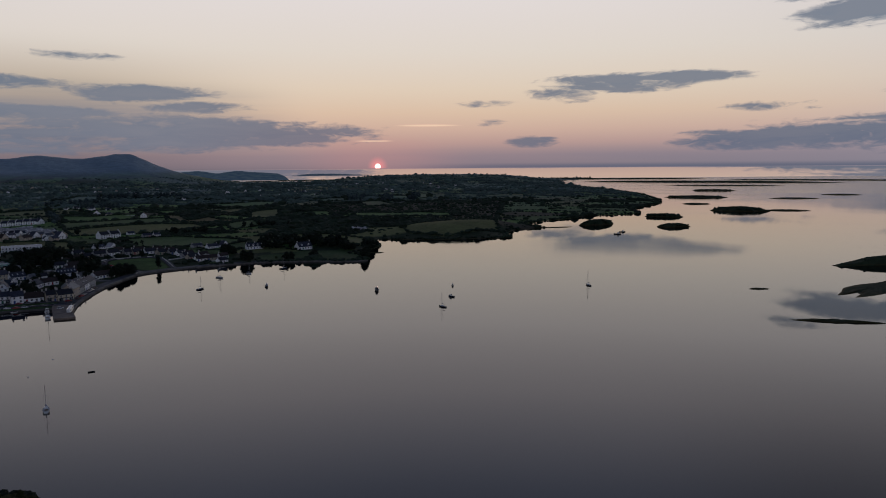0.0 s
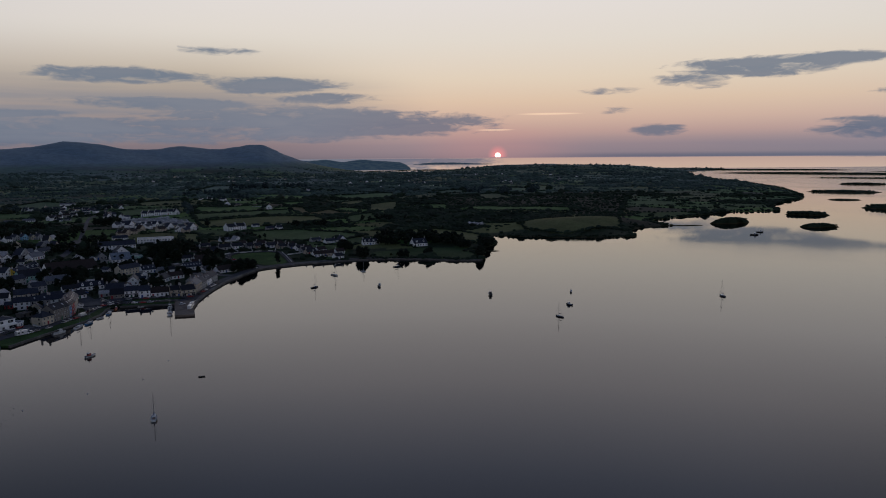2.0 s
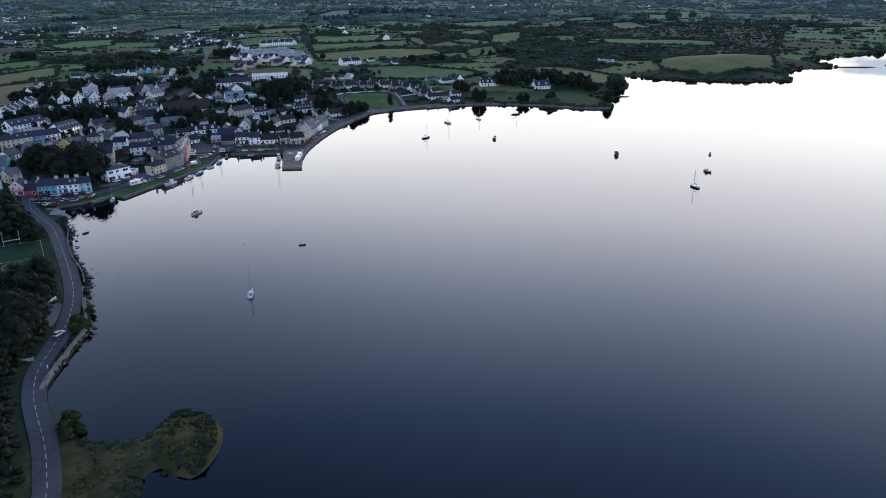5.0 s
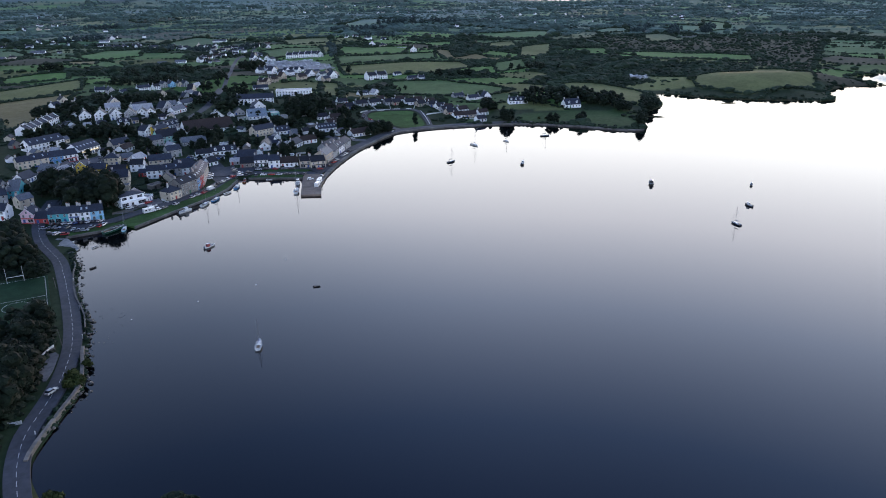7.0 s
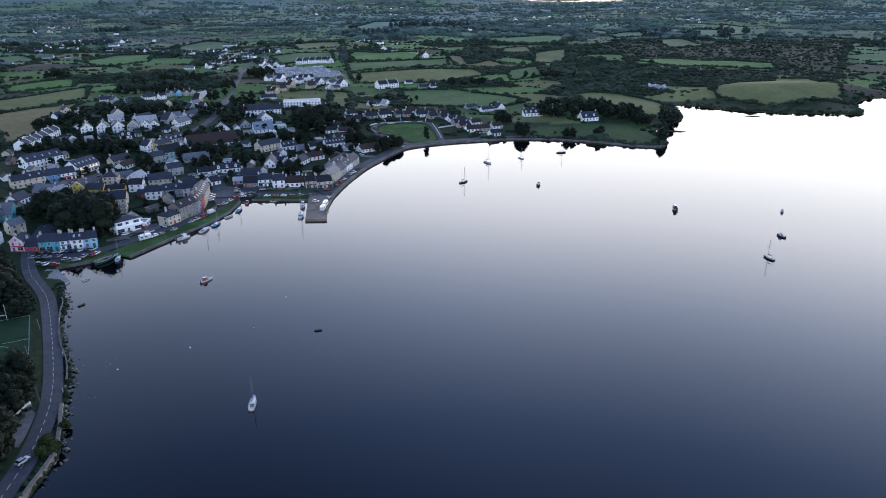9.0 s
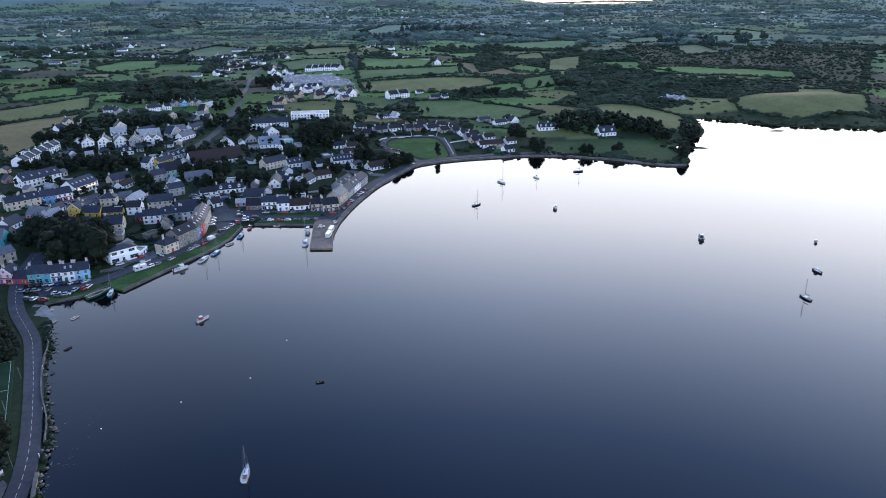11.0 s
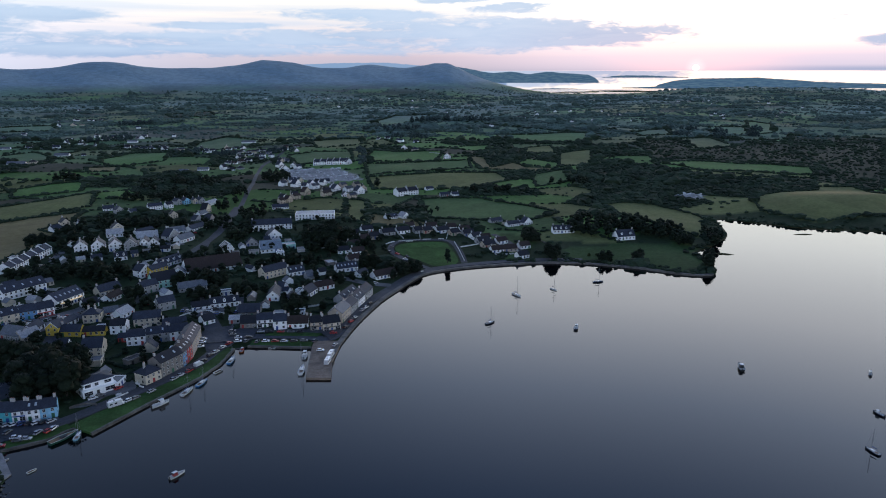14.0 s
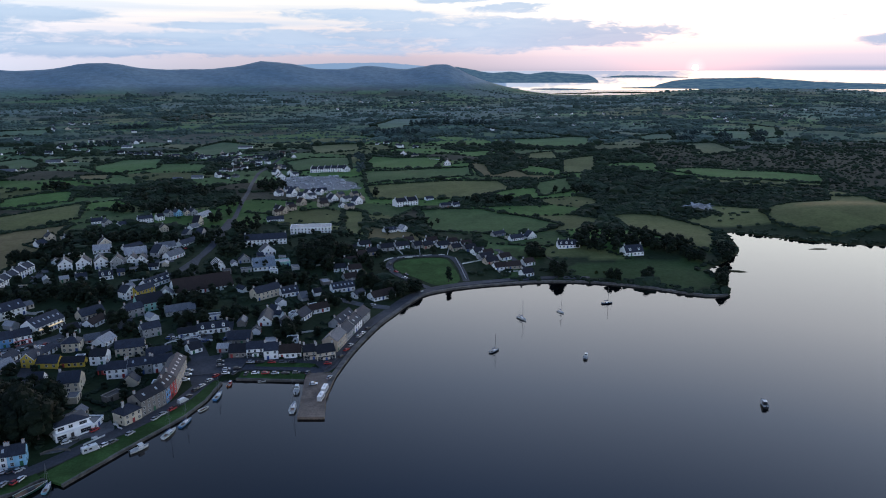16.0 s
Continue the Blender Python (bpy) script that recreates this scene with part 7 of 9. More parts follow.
def tree_meshes(seed, H=10.0, R=4.6, lobes=9, leaves=800, low=0.22, cone=False):
    r = random.Random(seed)
    trunk = [limb((0, 0, -0.6), (r.uniform(-.2, .2), r.uniform(-.2, .2), H * 0.35), 0.36, 0.26, 8), limb((0, 0, H * 0.34), (r.uniform(-.5, .5), r.uniform(-.5, .5), H * 0.75), 0.26, 0.08)]
    balls = []
    for k in range(lobes):
        t = (k + 0.5) / lobes
        a = k * 2.4 + r.uniform(-.4, .4)
        z = H * (low + (0.93 - low) * t)
        w_ = (R * (1 - t) * 0.75) if cone else R * math.sin(math.pi * (0.25 + 0.66 * t)) * 0.62
        c = Vector((math.cos(a) * w_ * r.uniform(.6, 1.1), math.sin(a) * w_ * r.uniform(.6, 1.1), z))
        s = R * ((0.62 * (1 - t) + 0.16) if cone else r.uniform(0.40, 0.60))
        balls.append((c, s))
        trunk.append(limb((0, 0, H * (0.26 + 0.3 * t)), tuple(c * 0.92), 0.11, 0.03, 5))
    leafv, leaff = [], []
    for c, s in balls:
        v, f = blob(r.randrange(9999), 1, 0.8, 0.2)
        b = len(leafv)
        leafv += [tuple(Vector(q) * s * 0.80 + c) for q in v]
        leaff += [tuple(int(i) + b for i in q) for q in f]
    for k in range(leaves):
        c, s = balls[r.randrange(len(balls))]
        d = Vector((r.gauss(0, 1), r.gauss(0, 1), r.gauss(0, 1) + 0.25)).normalized()
        p = c + d * s * r.uniform(0.78, 1.12) * Vector((1, 1, 0.85)).length / 1.65
        u = d.orthogonal().normalized()
        u.rotate(Euler((r.uniform(0, 6), r.uniform(0, 6), r.uniform(0, 6))))
        w_ = (d + Vector((r.uniform(-.7, .7), r.uniform(-.7, .7), r.uniform(-.7, .7)))).cross(u)
        if w_.length < 0.05:
            continue
        w_.normalize()
        q = r.uniform(0.16, 0.42)
        b = len(leafv)
        leafv += [tuple(p - u * q), tuple(p + w_ * q * 0.75 + d * 0.08), tuple(p + u * q * 1.15), tuple(p - w_ * q * 0.75 - d * 0.05)]
        leaff += [(b, b + 1, b + 2, b + 3)]
    return mesh_of("trunk", *join(*trunk), BARK), mesh_of("crown", leafv, leaff, LEAF)


LEAVES = {"tree": LEAF, "conifer": surface("conifer_needles", (0.018, 0.030, 0.020), 0.85, 0.3, 1.5, 0.2, 0.4, spec=0.1), "shrub": surface("shrub_leaves", (0.050, 0.066, 0.022), 0.85, 0.35, 1.5, 0.2, 0.4, spec=0.1)}
SPECIES = {"tree": [tree_meshes(100 + k, 10 + k * 0.5, 4.4 + 0.25 * k, 9 + k) for k in range(5)], "conifer": [tree_meshes(120, 13, 3.0, 10, 1200, 0.2)],
           "shrub": [tree_meshes(130 + k, 3.4, 2.1, 5, 600, 0.15) for k in range(3)]}
for kind, sets in SPECIES.items():
    for _, crown in sets:
        crown.materials[0] = LEAVES[kind]
TREELABEL = {"tree": "broad dark green leafy tree", "conifer": "tall dark conifer", "shrub": "dull green leafy shrub"}


def tree(x, y, size=1.0, kind="tree", z=None, where="among the houses"):
    r = random.Random(int(x * 31 + y * 17))
    t, c = SPECIES[kind][r.randrange(len(SPECIES[kind]))]
    z = height(x, y) if z is None else z
    ob = empty(kind, pose(x, y, z, 0, 0, r.uniform(0, 360)) @ Matrix.Diagonal((size * r.uniform(.9, 1.15), size * r.uniform(.9, 1.15), size * r.uniform(.9, 1.1), 1)))
    tagged(ob, TREELABEL[kind] + " " + where, "tree" if kind != "shrub" else "shrub", kind + "s")
    part("trunk", t, ob)
    part("crown", c, ob)


HOUSES = [(o.matrix_basis.translation.x, o.matrix_basis.translation.y, max(o.children[0].dimensions.x, 8) * 0.5) for o in scene.objects if o.get("category") in ("house", "building")]
HXY = np.array([(h[0], h[1]) for h in HOUSES])


def thin_tree(seed):
    _, crown = tree_meshes(seed, 10.0, 4.6, 6, 130)
    t, c = limb((0, 0, -0.5), (0, 0, 5.0), 0.35, 0.2, 5), ([tuple(v.co) for v in crown.vertices], [tuple(p.vertices) for p in crown.polygons])
    v, f = join(t, c)
    return np.array(v), f


THIN = [thin_tree(200 + k) for k in range(4)]


def wood(x, y, rx, ry, n, size=1.0, kind="tree", where="in a dense clump", clear=6.0, joined=False):
    """n trees scattered over an ellipse, kept off houses and water."""
    r = random.Random(int(x * 3 + y))
    spots = []
    for _ in range(n * 12):
        a, q = r.uniform(0, 2 * math.pi), math.sqrt(r.random())
        p = (x + rx * q * math.cos(a), y + ry * q * math.sin(a))
        if all(math.hypot(p[0] - s[0], p[1] - s[1]) > 3.4 * size for s in spots) and np.hypot(HXY[:, 0] - p[0], HXY[:, 1] - p[1]).min() > clear and not in_poly(np.array([p[0]]), np.array([p[1]]), np.array(PITCH))[0] and np.hypot(coast_line[:, 0] - p[0], coast_line[:, 1] - p[1]).min() > 5.5 + 3.6 * size:
            spots.append(p)
        if len(spots) == n:
            break
    pts = np.array(spots)
    if not len(pts):
        return
    z, d = heights(pts[:, 0], pts[:, 1])
    if joined or "field" in where or y > 985:
        pieces = []
        for p, h, e in zip(spots, z, d):
            if e > 2:
                s = size * r.uniform(0.75, 1.15)
                v, f = THIN[r.randrange(4)]
                a = r.uniform(0, 6.28)
                c, n_ = math.cos(a), math.sin(a)
                pieces.append((np.stack([p[0] + (v[:, 0] * c - v[:, 1] * n_) * s, p[1] + (v[:, 0] * n_ + v[:, 1] * c) * s, h + v[:, 2] * s], -1), f))
        tagged(new("grove", mesh_of("grove", *join(*pieces), LEAF if y < 1400 else HAZYLEAF)), "distant grove of dark leafy trees " + where, "trees", "groves", "stuff")
        return
    for p, h, e in zip(spots, z, d):
        if e > 2:
            tree(p[0], p[1], size * r.uniform(0.75, 1.15), kind, float(h), where)


wood(-164, 691, 19, 15, 14, 1.4, 'tree')
wood(-165, 714, 11, 8, 5, 1.1, 'tree')
wood(-188, 710, 8, 10, 5, 1.15, 'tree')
wood(-74, 958, 20, 26, 24, 1.05, 'tree')
wood(-88, 901, 24, 8, 9, 0.8, 'tree')
wood(-150, 986, 10, 26, 13, 0.95, 'tree')
wood(-225, 868, 40, 9, 22, 0.75, 'tree')
wood(-172, 817, 6, 6, 3, 0.85, 'tree')
wood(-129, 819, 7, 7, 3, 0.8, 'tree')
wood(-290, 955, 30, 7, 13, 0.75, 'tree')
wood(-239, 1009, 44, 8, 26, 0.8, 'tree')
wood(-280, 1141, 40, 16, 28, 0.9, 'tree')
wood(-142, 849, 18, 9, 11, 0.8, 'tree')
wood(-11, 890, 8, 5, 4, 0.8, 'tree')
wood(2, 895, 6, 4, 3, 0.75, 'tree')
wood(-30, 904, 7, 7, 4, 0.9, 'tree')
wood(-63, 810, 14, 7, 6, 0.65, 'tree')
wood(-53, 864, 16, 8, 6, 0.7, 'tree')
wood(-102, 834, 14, 8, 6, 0.7, 'tree')
wood(174, 1014, 42, 26, 42, 1.05, 'tree')
wood(215, 999, 22, 16, 22, 1, 'tree')
wood(230, 976, 8, 8, 6, 0.7, 'tree')
wood(233, 925, 3, 9, 6, 0.75, 'tree')
wood(266, 1005, 10, 16, 16, 0.6, 'tree')
wood(110, 940, 5, 3, 3, 1, 'tree')
wood(146, 939, 9, 2, 5, 0.55, 'shrub')
wood(176, 928, 5, 2, 4, 0.75, 'tree')
wood(-200, 1299, 7, 28, 9, 0.9, 'tree')
wood(-205, 1169, 10, 18, 7, 0.8, 'tree')
wood(79, 1197, 30, 14, 14, 0.8, 'tree')
wood(3, 1093, 30, 10, 10, 0.7, 'tree')
wood(99, 984, 10, 12, 8, 0.8, 'tree')
wood(-52, 948, 20, 16, 9, 0.7, 'tree')
wood(-247, 1569, 22, 16, 12, 0.9, 'tree')
wood(-446, 1271, 14, 12, 8, 1, 'tree', 'in a field corner')
wood(502, 1830, 16, 18, 12, 1.1, 'tree', 'among the fields')
wood(557, 1765, 12, 14, 8, 1.2, 'tree', 'among the fields')
wood(652, 1835, 12, 14, 8, 1.2, 'tree', 'among the fields')
wood(-754, 2208, 40, 30, 20, 1.2, 'tree', 'among the fields')
wood(-602, 1744, 50, 20, 20, 1.1, 'tree', 'among the fields')
wood(-353, 1533, 60, 16, 22, 1, 'tree', 'among the fields')
wood(46, 2226, 110, 30, 30, 1.5, 'tree', 'among the fields')
wood(-47, 1786, 50, 20, 14, 1.2, 'tree', 'among the fields')
wood(-95, 1424, 4, 14, 4, 1.3, 'tree', 'by a field edge')
wood(-58, 1239, 6, 8, 3, 1, 'tree')
wood(196, 1266, 40, 20, 12, 0.8, 'shrub')
tree(26.6, 918.4, 0.95, 'conifer', where='on the oval green')
tree(-12.6, 877.0, 0.7, 'tree', where='on the sea front')
tree(-6.5, 882.8, 0.7, 'tree', where='on the sea front')
tree(3.8, 893.1, 0.7, 'tree', where='on the sea front')
wood(-166, 631, 14, 10, 14, 1, 'tree', 'beside the coast road')
wood(-139, 588, 6, 10, 6, 0.7, 'tree', 'beside the coast road')
wood(-122, 559, 3, 7, 5, 0.55, 'shrub')
wood(-111, 531, 8, 10, 9, 0.8, 'tree', 'beside the coast road')
wood(-99, 500, 10, 10, 9, 0.9, 'tree', 'beside the coast road')
wood(-95, 482, 12, 12, 10, 1, 'tree')
wood(-101, 487, 8, 12, 8, 0.9, 'tree', 'beside the coast road')
wood(-80, 422, 9, 16, 8, 0.6, 'tree', 'beside the coast road')
wood(-111, 511, 10, 8, 7, 0.9, 'tree')
tree(-87.6, 498.7, 1.2, 'shrub', where='on the bank of the coast road')
tree(-85.4, 497.6, 1, 'shrub', where='on the bank of the coast road')
tree(-88.0, 510.0, 0.9, 'shrub', where='on the bank of the coast road')
tree(-87.2, 494.7, 0.9, 'shrub', where='on the bank of the coast road')
tree(-67.4, 440.3, 1.3, 'shrub', where='on the small headland')
tree(-67.4, 436.7, 1, 'shrub', where='on the small headland')
tree(-63.8, 436.6, 0.8, 'shrub', where='on the small headland')
tree(-36.8, 427.3, 0.45, 'shrub', where='on the small headland')
tree(-31.1, 431.0, 0.5, 'shrub', where='on the small headland')
tree(-36.2, 417.0, 0.45, 'shrub', where='on the small headland')
tree(-27.0, 423.6, 0.4, 'shrub', where='on the small headland')
tree(-65.1, 432.5, 0.8, 'shrub', where='on the small headland')
tree(-36.4, 431.6, 0.4, 'shrub', where='on the small headland')
tree(-27.4, 417.8, 0.45, 'shrub', where='on the small headland')
tree(109.3, 927.3, 0.95, 'tree', where='on the sea front')
tree(147.5, 925.0, 0.8, 'tree', where='on the sea front')
tree(153.0, 925.5, 0.7, 'tree', where='on the sea front')
tree(173.8, 918.7, 0.85, 'tree', where='on the sea front')
tree(171.6, 921.3, 0.6, 'tree', where='on the sea front')
tree(149.9, 923.8, 0.45, 'tree', where='on the sea front')
tree(154.1, 923.7, 0.4, 'tree', where='on the sea front')
tree(145.7, 923.9, 0.35, 'tree', where='on the sea front')
tree(224.6, 905.5, 0.95, 'tree', where='on the sea front')
tree(225.3, 913.9, 0.75, 'tree', where='on the sea front')
tree(255.2, 977.9, 1, 'tree', where='on the sea front')
tree(-6.1, 886.8, 0.95, 'tree', where='on the sea front')
tree(4.6, 899.7, 0.7, 'tree', where='on the sea front')
wood(-251, 860, 30, 10, 14, 0.85, joined=True)
wood(-141, 853, 16, 10, 10, 0.8, joined=True)
wood(-265, 1017, 40, 10, 16, 0.85, joined=True)
wood(-182, 1019, 14, 18, 12, 0.8, joined=True)
wood(-209, 851, 14, 8, 7, 0.7, joined=True)
wood(-298, 993, 16, 8, 7, 0.75, joined=True)
wood(-161, 805, 9, 6, 4, 0.65, joined=True)
wood(-136, 829, 10, 6, 5, 0.65, joined=True)
wood(-91, 447, 6, 14, 12, 0.55, 'tree', 'beside the coast road', joined=True)
wood(-75, 415, 6, 12, 10, 0.5, 'tree', 'beside the coast road', joined=True)
wood(-85, 429, 10, 20, 14, 0.7, 'tree', 'beside the coast road', joined=True)
wood(-98, 474, 5, 10, 8, 0.55, 'tree', 'beside the coast road', joined=True)
wood(-117, 510, 8, 14, 10, 0.6, 'tree', 'beside the coast road', joined=True)
wood(-158, 604, 9, 8, 8, 1.2, 'tree', 'beside the coast road', joined=True)
wood(-153, 608, 7, 6, 5, 1, 'tree', 'beside the coast road', joined=True)
wood(-168, 615, 10, 8, 6, 1.2, 'tree', 'beside the coast road', joined=True)
wood(-122, 543, 6, 8, 7, 0.7, 'tree', 'beside the coast road', joined=True)
wood(-119, 531, 8, 8, 7, 0.75, 'tree', 'beside the coast road', joined=True)
wood(-141, 583, 5, 14, 9, 0.6, 'tree', 'beside the coast road', joined=True)
wood(-152, 600, 6, 10, 7, 0.7, 'tree', 'beside the coast road', joined=True)
wood(-164, 902, 8, 14, 7, 0.9, joined=True)
wood(-160, 1060, 10, 30, 9, 0.9, joined=True)
wood(-200, 1110, 8, 26, 8, 0.9, joined=True)
wood(-184, 1290, 12, 30, 12, 1.1, joined=True)
wood(-110, 1558, 8, 12, 5, 1.3, joined=True)
wood(545, 1953, 40, 14, 9, 1.2, joined=True)
wood(606, 1890, 14, 10, 5, 1.4, joined=True)
wood(692, 1925, 14, 10, 5, 1.4, joined=True)
wood(-295, 1240, 50, 50, 30, 0.85, joined=True)
wood(-90, 2000, 70, 60, 30, 1.2, joined=True)


# ---- hedges, scrub and bushes: far too many to count ----
def scatter(name, pts, sizes, label, far, seed, mat=None):
    """One mesh of many lumpy bushes."""
    r = np.random.default_rng(seed)
    forms = [blob(60 + k, 0 if far else 1, 0.8, 0.3) for k in range(6)]
    V, F, base = [], [], 0
    z, d = heights(pts[:, 0], pts[:, 1])
    small = [blob(80 + k, 0, 0.8, 0.25) for k in range(6)]
    for (x, y), s, h, e in zip(pts, sizes, z, d):
        if e < 1.5 or h > 40:
            continue
        v, f = (forms if y < 1250 else small)[r.integers(6)]
        a = r.uniform(0, 6.28)
        c, n = math.cos(a), math.sin(a)
        sx, sy, sz = s * r.uniform(.8, 1.5), s * r.uniform(.8, 1.3), s * r.uniform(0.62, 1.1)
        V.append(np.stack([x + (v[:, 0] * c - v[:, 1] * n) * sx, y + (v[:, 0] * n + v[:, 1] * c) * sy, h + 0.35 * sz + v[:, 2] * sz], -1))
        F.append(f + base)
        base += len(v)
    me = bpy.data.meshes.new(name)
    me.from_pydata(np.concatenate(V).tolist(), [], np.concatenate(F).tolist())
    me.materials.append(mat or HEDGE)
    return tagged(new(name, me), label, "hedge", kind="stuff")


def off_houses(p, gap):
    keep = np.ones(len(p), bool)
    for hx, hy, hr in HOUSES:
        keep &= np.hypot(p[:, 0] - hx, p[:, 1] - hy) > hr + gap
    return keep


def off_line(p, line, gap):
    keep = np.ones(len(p), bool)
    for q in resample(line, 6.0):
        keep &= np.hypot(p[:, 0] - q[0], p[:, 1] - q[1]) > gap
    return keep


g2 = np.random.default_rng(21)
bands = []
for y0, y1, step, size in ((860, 1250, 3.4, 1.9), (1250, 1800, 4.8, 2.6), (1800, 2600, 7.0, 3.4), (2600, 3300, 11.0, 4.2), (3300, 4000, 15.0, 5.0), (4000, 4780, 20.0, 4.0)):
    xs, ys = np.arange(-60 - y1 * 0.62, 200 + y1 * 0.62, step), np.arange(y0, y1, step)
    gx, gy = (a.ravel() for a in np.meshgrid(xs, ys))
    p = np.stack([gx, gy], -1) + g2.uniform(-0.5, 0.5, (len(gx), 2)) * step
    which, edge = cells(p[:, 0], p[:, 1])
    dy = SEEDS[which][:, 2]
    kinds = np.array([seed_kind[i] == "scrub" for i in which])
    inside = np.zeros(len(p), bool)
    wild = np.zeros(len(p), bool)
    heath = np.zeros(len(p), bool)
    for kind, poly in FIELDS:
        m = in_poly(p[:, 0], p[:, 1], poly)
        wild = (wild | m) if kind == "scrub" else (wild & ~m)
        heath = (heath | m) if kind == "heath" else (heath & ~m)
        inside |= m
    hedge = (edge * dy < step * 0.75) & ~inside & (g2.random(len(p)) < 0.85)
    bush = kinds & ~inside & (g2.random(len(p)) < 0.42) | wild & (g2.random(len(p)) < 0.55) | heath & (g2.random(len(p)) < 0.26)
    if y0 < 1300:
        quiet = (p[:, 1] < 1060) & (p[:, 0] < 60) | (p[:, 1] < 930)
        hedge &= ~quiet
        bush = bush & ~quiet | quiet & ~inside & (g2.random(len(p)) < 0.10)
    stray = (g2.random(len(p)) < 0.015) & ~inside
    chosen = hedge | bush | stray
    p = p[chosen]
    size = np.where((bush & ~hedge)[chosen], size * 1.25, size * 0.85) * np.where((heath & ~hedge)[chosen], 0.62, 1.0)
    bands.append((p, size * g2.uniform(0.55, 1.25, len(p)) * np.where(g2.random(len(p)) < 0.10, 2.1, 1.0)))
edges = []
for kind, poly in FIELDS:
    if kind in ("lawn", "stone"):
        continue
    ring = resample(np.vstack([poly, poly[:1]]), 3.2 if poly[:, 1].mean() < 1700 else 6.0)
    edges.append(ring + g2.uniform(-1.2, 1.2, ring.shape))
edge_p = np.concatenate(edges)
roads_all = [quay_line, coast_line, spline(STREET, 5.0)] + [spline(q, 5.0) for q in ([(-99, 745), (-106, 760), (-110, 775), (-124, 800)], [(-124, 800), (-150, 870), (-172, 960), (-176, 1040), (-183, 1093), (-192, 1146), (-203, 1212), (-220, 1306), (-240, 1420), (-243, 1520), (-243, 1600)],
                                                             [(14, 903), (2, 915), (-12, 932), (-19, 945), (-19, 962), (-11, 973), (4, 977), (25, 979), (33, 967), (38, 939), (40, 918)], [(80, 926), (86, 945), (80, 975), (66, 1005)])]


def clear_of_all(p, s):
    keep = off_houses(p, 0.5)
    for line in roads_all:
        keep &= off_line(p, line, 6.0)
    keep &= ~in_poly(p[:, 0], p[:, 1], oval)
    return p[keep], s[keep]


near_p, near_s = clear_of_all(np.concatenate([bands[0][0], bands[1][0], edge_p]), np.concatenate([bands[0][1], bands[1][1], np.where(edge_p[:, 1] < 1700, 1.9, 3.0) * g2.uniform(.6, 1.4, len(edge_p)) * np.where(g2.random(len(edge_p)) < 0.08, 2.0, 1.0)]))
scatter("hedgerow", near_p, near_s, "dark green hedgerows and scrub between the fields", False, 1)
# far hedges lightened and cooled in their colour to stand for haze
HAZYHEDGE = surface("hazy_far_hedge", (0.090, 0.134, 0.112), 0.9, 0.35, 0.5, 0.01, 0.4, spec=0.1, local=False)
scatter("hedgerow", np.concatenate([b[0] for b in bands[2:4]]), np.concatenate([b[1] for b in bands[2:4]]), "distant dark hedgerows and scrub", True, 2, HAZYHEDGE)
scatter("hedgerow", np.concatenate([b[0] for b in bands[4:]]), np.concatenate([b[1] for b in bands[4:]]), "hedgerows and scrub far off, haze put into their grey-green colour", True, 12, HAZYHEDGE)
# heaps of pale rubble on the building site and in the small quarry
RUBBLE = surface("pale_rubble", (0.52, 0.52, 0.52), 0.95, 0.35, 0.8, 0.1, 0.5, spec=0.1, local=False)
for poly, n_, lbl in (([(-196, 1395), (-123, 1390), (-80, 1292), (-134, 1270), (-188, 1327)], 130, "heaps of pale rubble and soil on a building site"), ([(289, 1190), (324, 1220), (317, 1174), (293, 1168)], 46, "pale heaps of broken stone in a small quarry")):
    poly = np.array(poly, float)
    q = np.stack([g2.uniform(poly[:, 0].min(), poly[:, 0].max(), n_ * 3), g2.uniform(poly[:, 1].min(), poly[:, 1].max(), n_ * 3)], -1)
    q = q[in_poly(q[:, 0], q[:, 1], poly)][:n_]
    scatter("rubble", q, g2.uniform(0.6, 2.4, len(q)), lbl, True, 31, RUBBLE)["category"] = "rubble"
# garden trees, too many to count
tp = np.stack([g2.uniform(-330, 20, 1500), g2.uniform(690, 1040, 1500)], -1)
tp, ts = clear_of_all(tp, g2.uniform(0.32, 0.80, 1500))
tz, td = heights(tp[:, 0], tp[:, 1])
taken = []
for q, s_, h_, e_ in zip(tp, ts, tz, td):
    if e_ > 30 and len(taken) < 330:
        v, f_ = THIN[len(taken) % 4]
        taken.append((v * s_ + np.array([q[0], q[1], h_]), f_))
tagged(new("garden_trees", mesh_of("garden_trees", *join(*taken), LEAF)), "small dark trees crowding the gardens", "trees", kind="stuff")
# gardens and shore growth
rows_ = []
for o in [q for q in scene.objects if q.get("category") in ("house", "building") and q.matrix_basis.translation.y < 1040]:
    # hedges round the plot behind and beside each house
    L, D = max(o.children[0].dimensions.x, 6), 10.0
    deep, side_ = g2.uniform(10, 20), L / 2 + g2.uniform(1.5, 4)
    for a_, b_ in (((-side_, -4), (-side_, deep)), ((-side_, deep), (side_, deep)), ((side_, deep), (side_, 0))):
        if g2.random() < 0.62:
            n_ = int(math.hypot(b_[0] - a_[0], b_[1] - a_[1]) / 1.1)
            for s_ in np.linspace(0, 1, n_):
                q = o.matrix_basis @ Vector((a_[0] + (b_[0] - a_[0]) * s_ + g2.uniform(-.5, .5), a_[1] + (b_[1] - a_[1]) * s_ + g2.uniform(-.5, .5), 0))
                rows_.append((q.x, q.y))
gp = np.array(rows_)
gp, gs = clear_of_all(gp, g2.uniform(0.7, 1.5, len(gp)))
gz, gd = heights(gp[:, 0], gp[:, 1])
keep = gd > 26
scatter("garden_shrubs", gp[keep], gs[keep], "dark shrubs and hedges in the gardens", False, 3)
bank = cut(coast_bit, (-40, 384), (-140, 622))
bn = normals(bank)
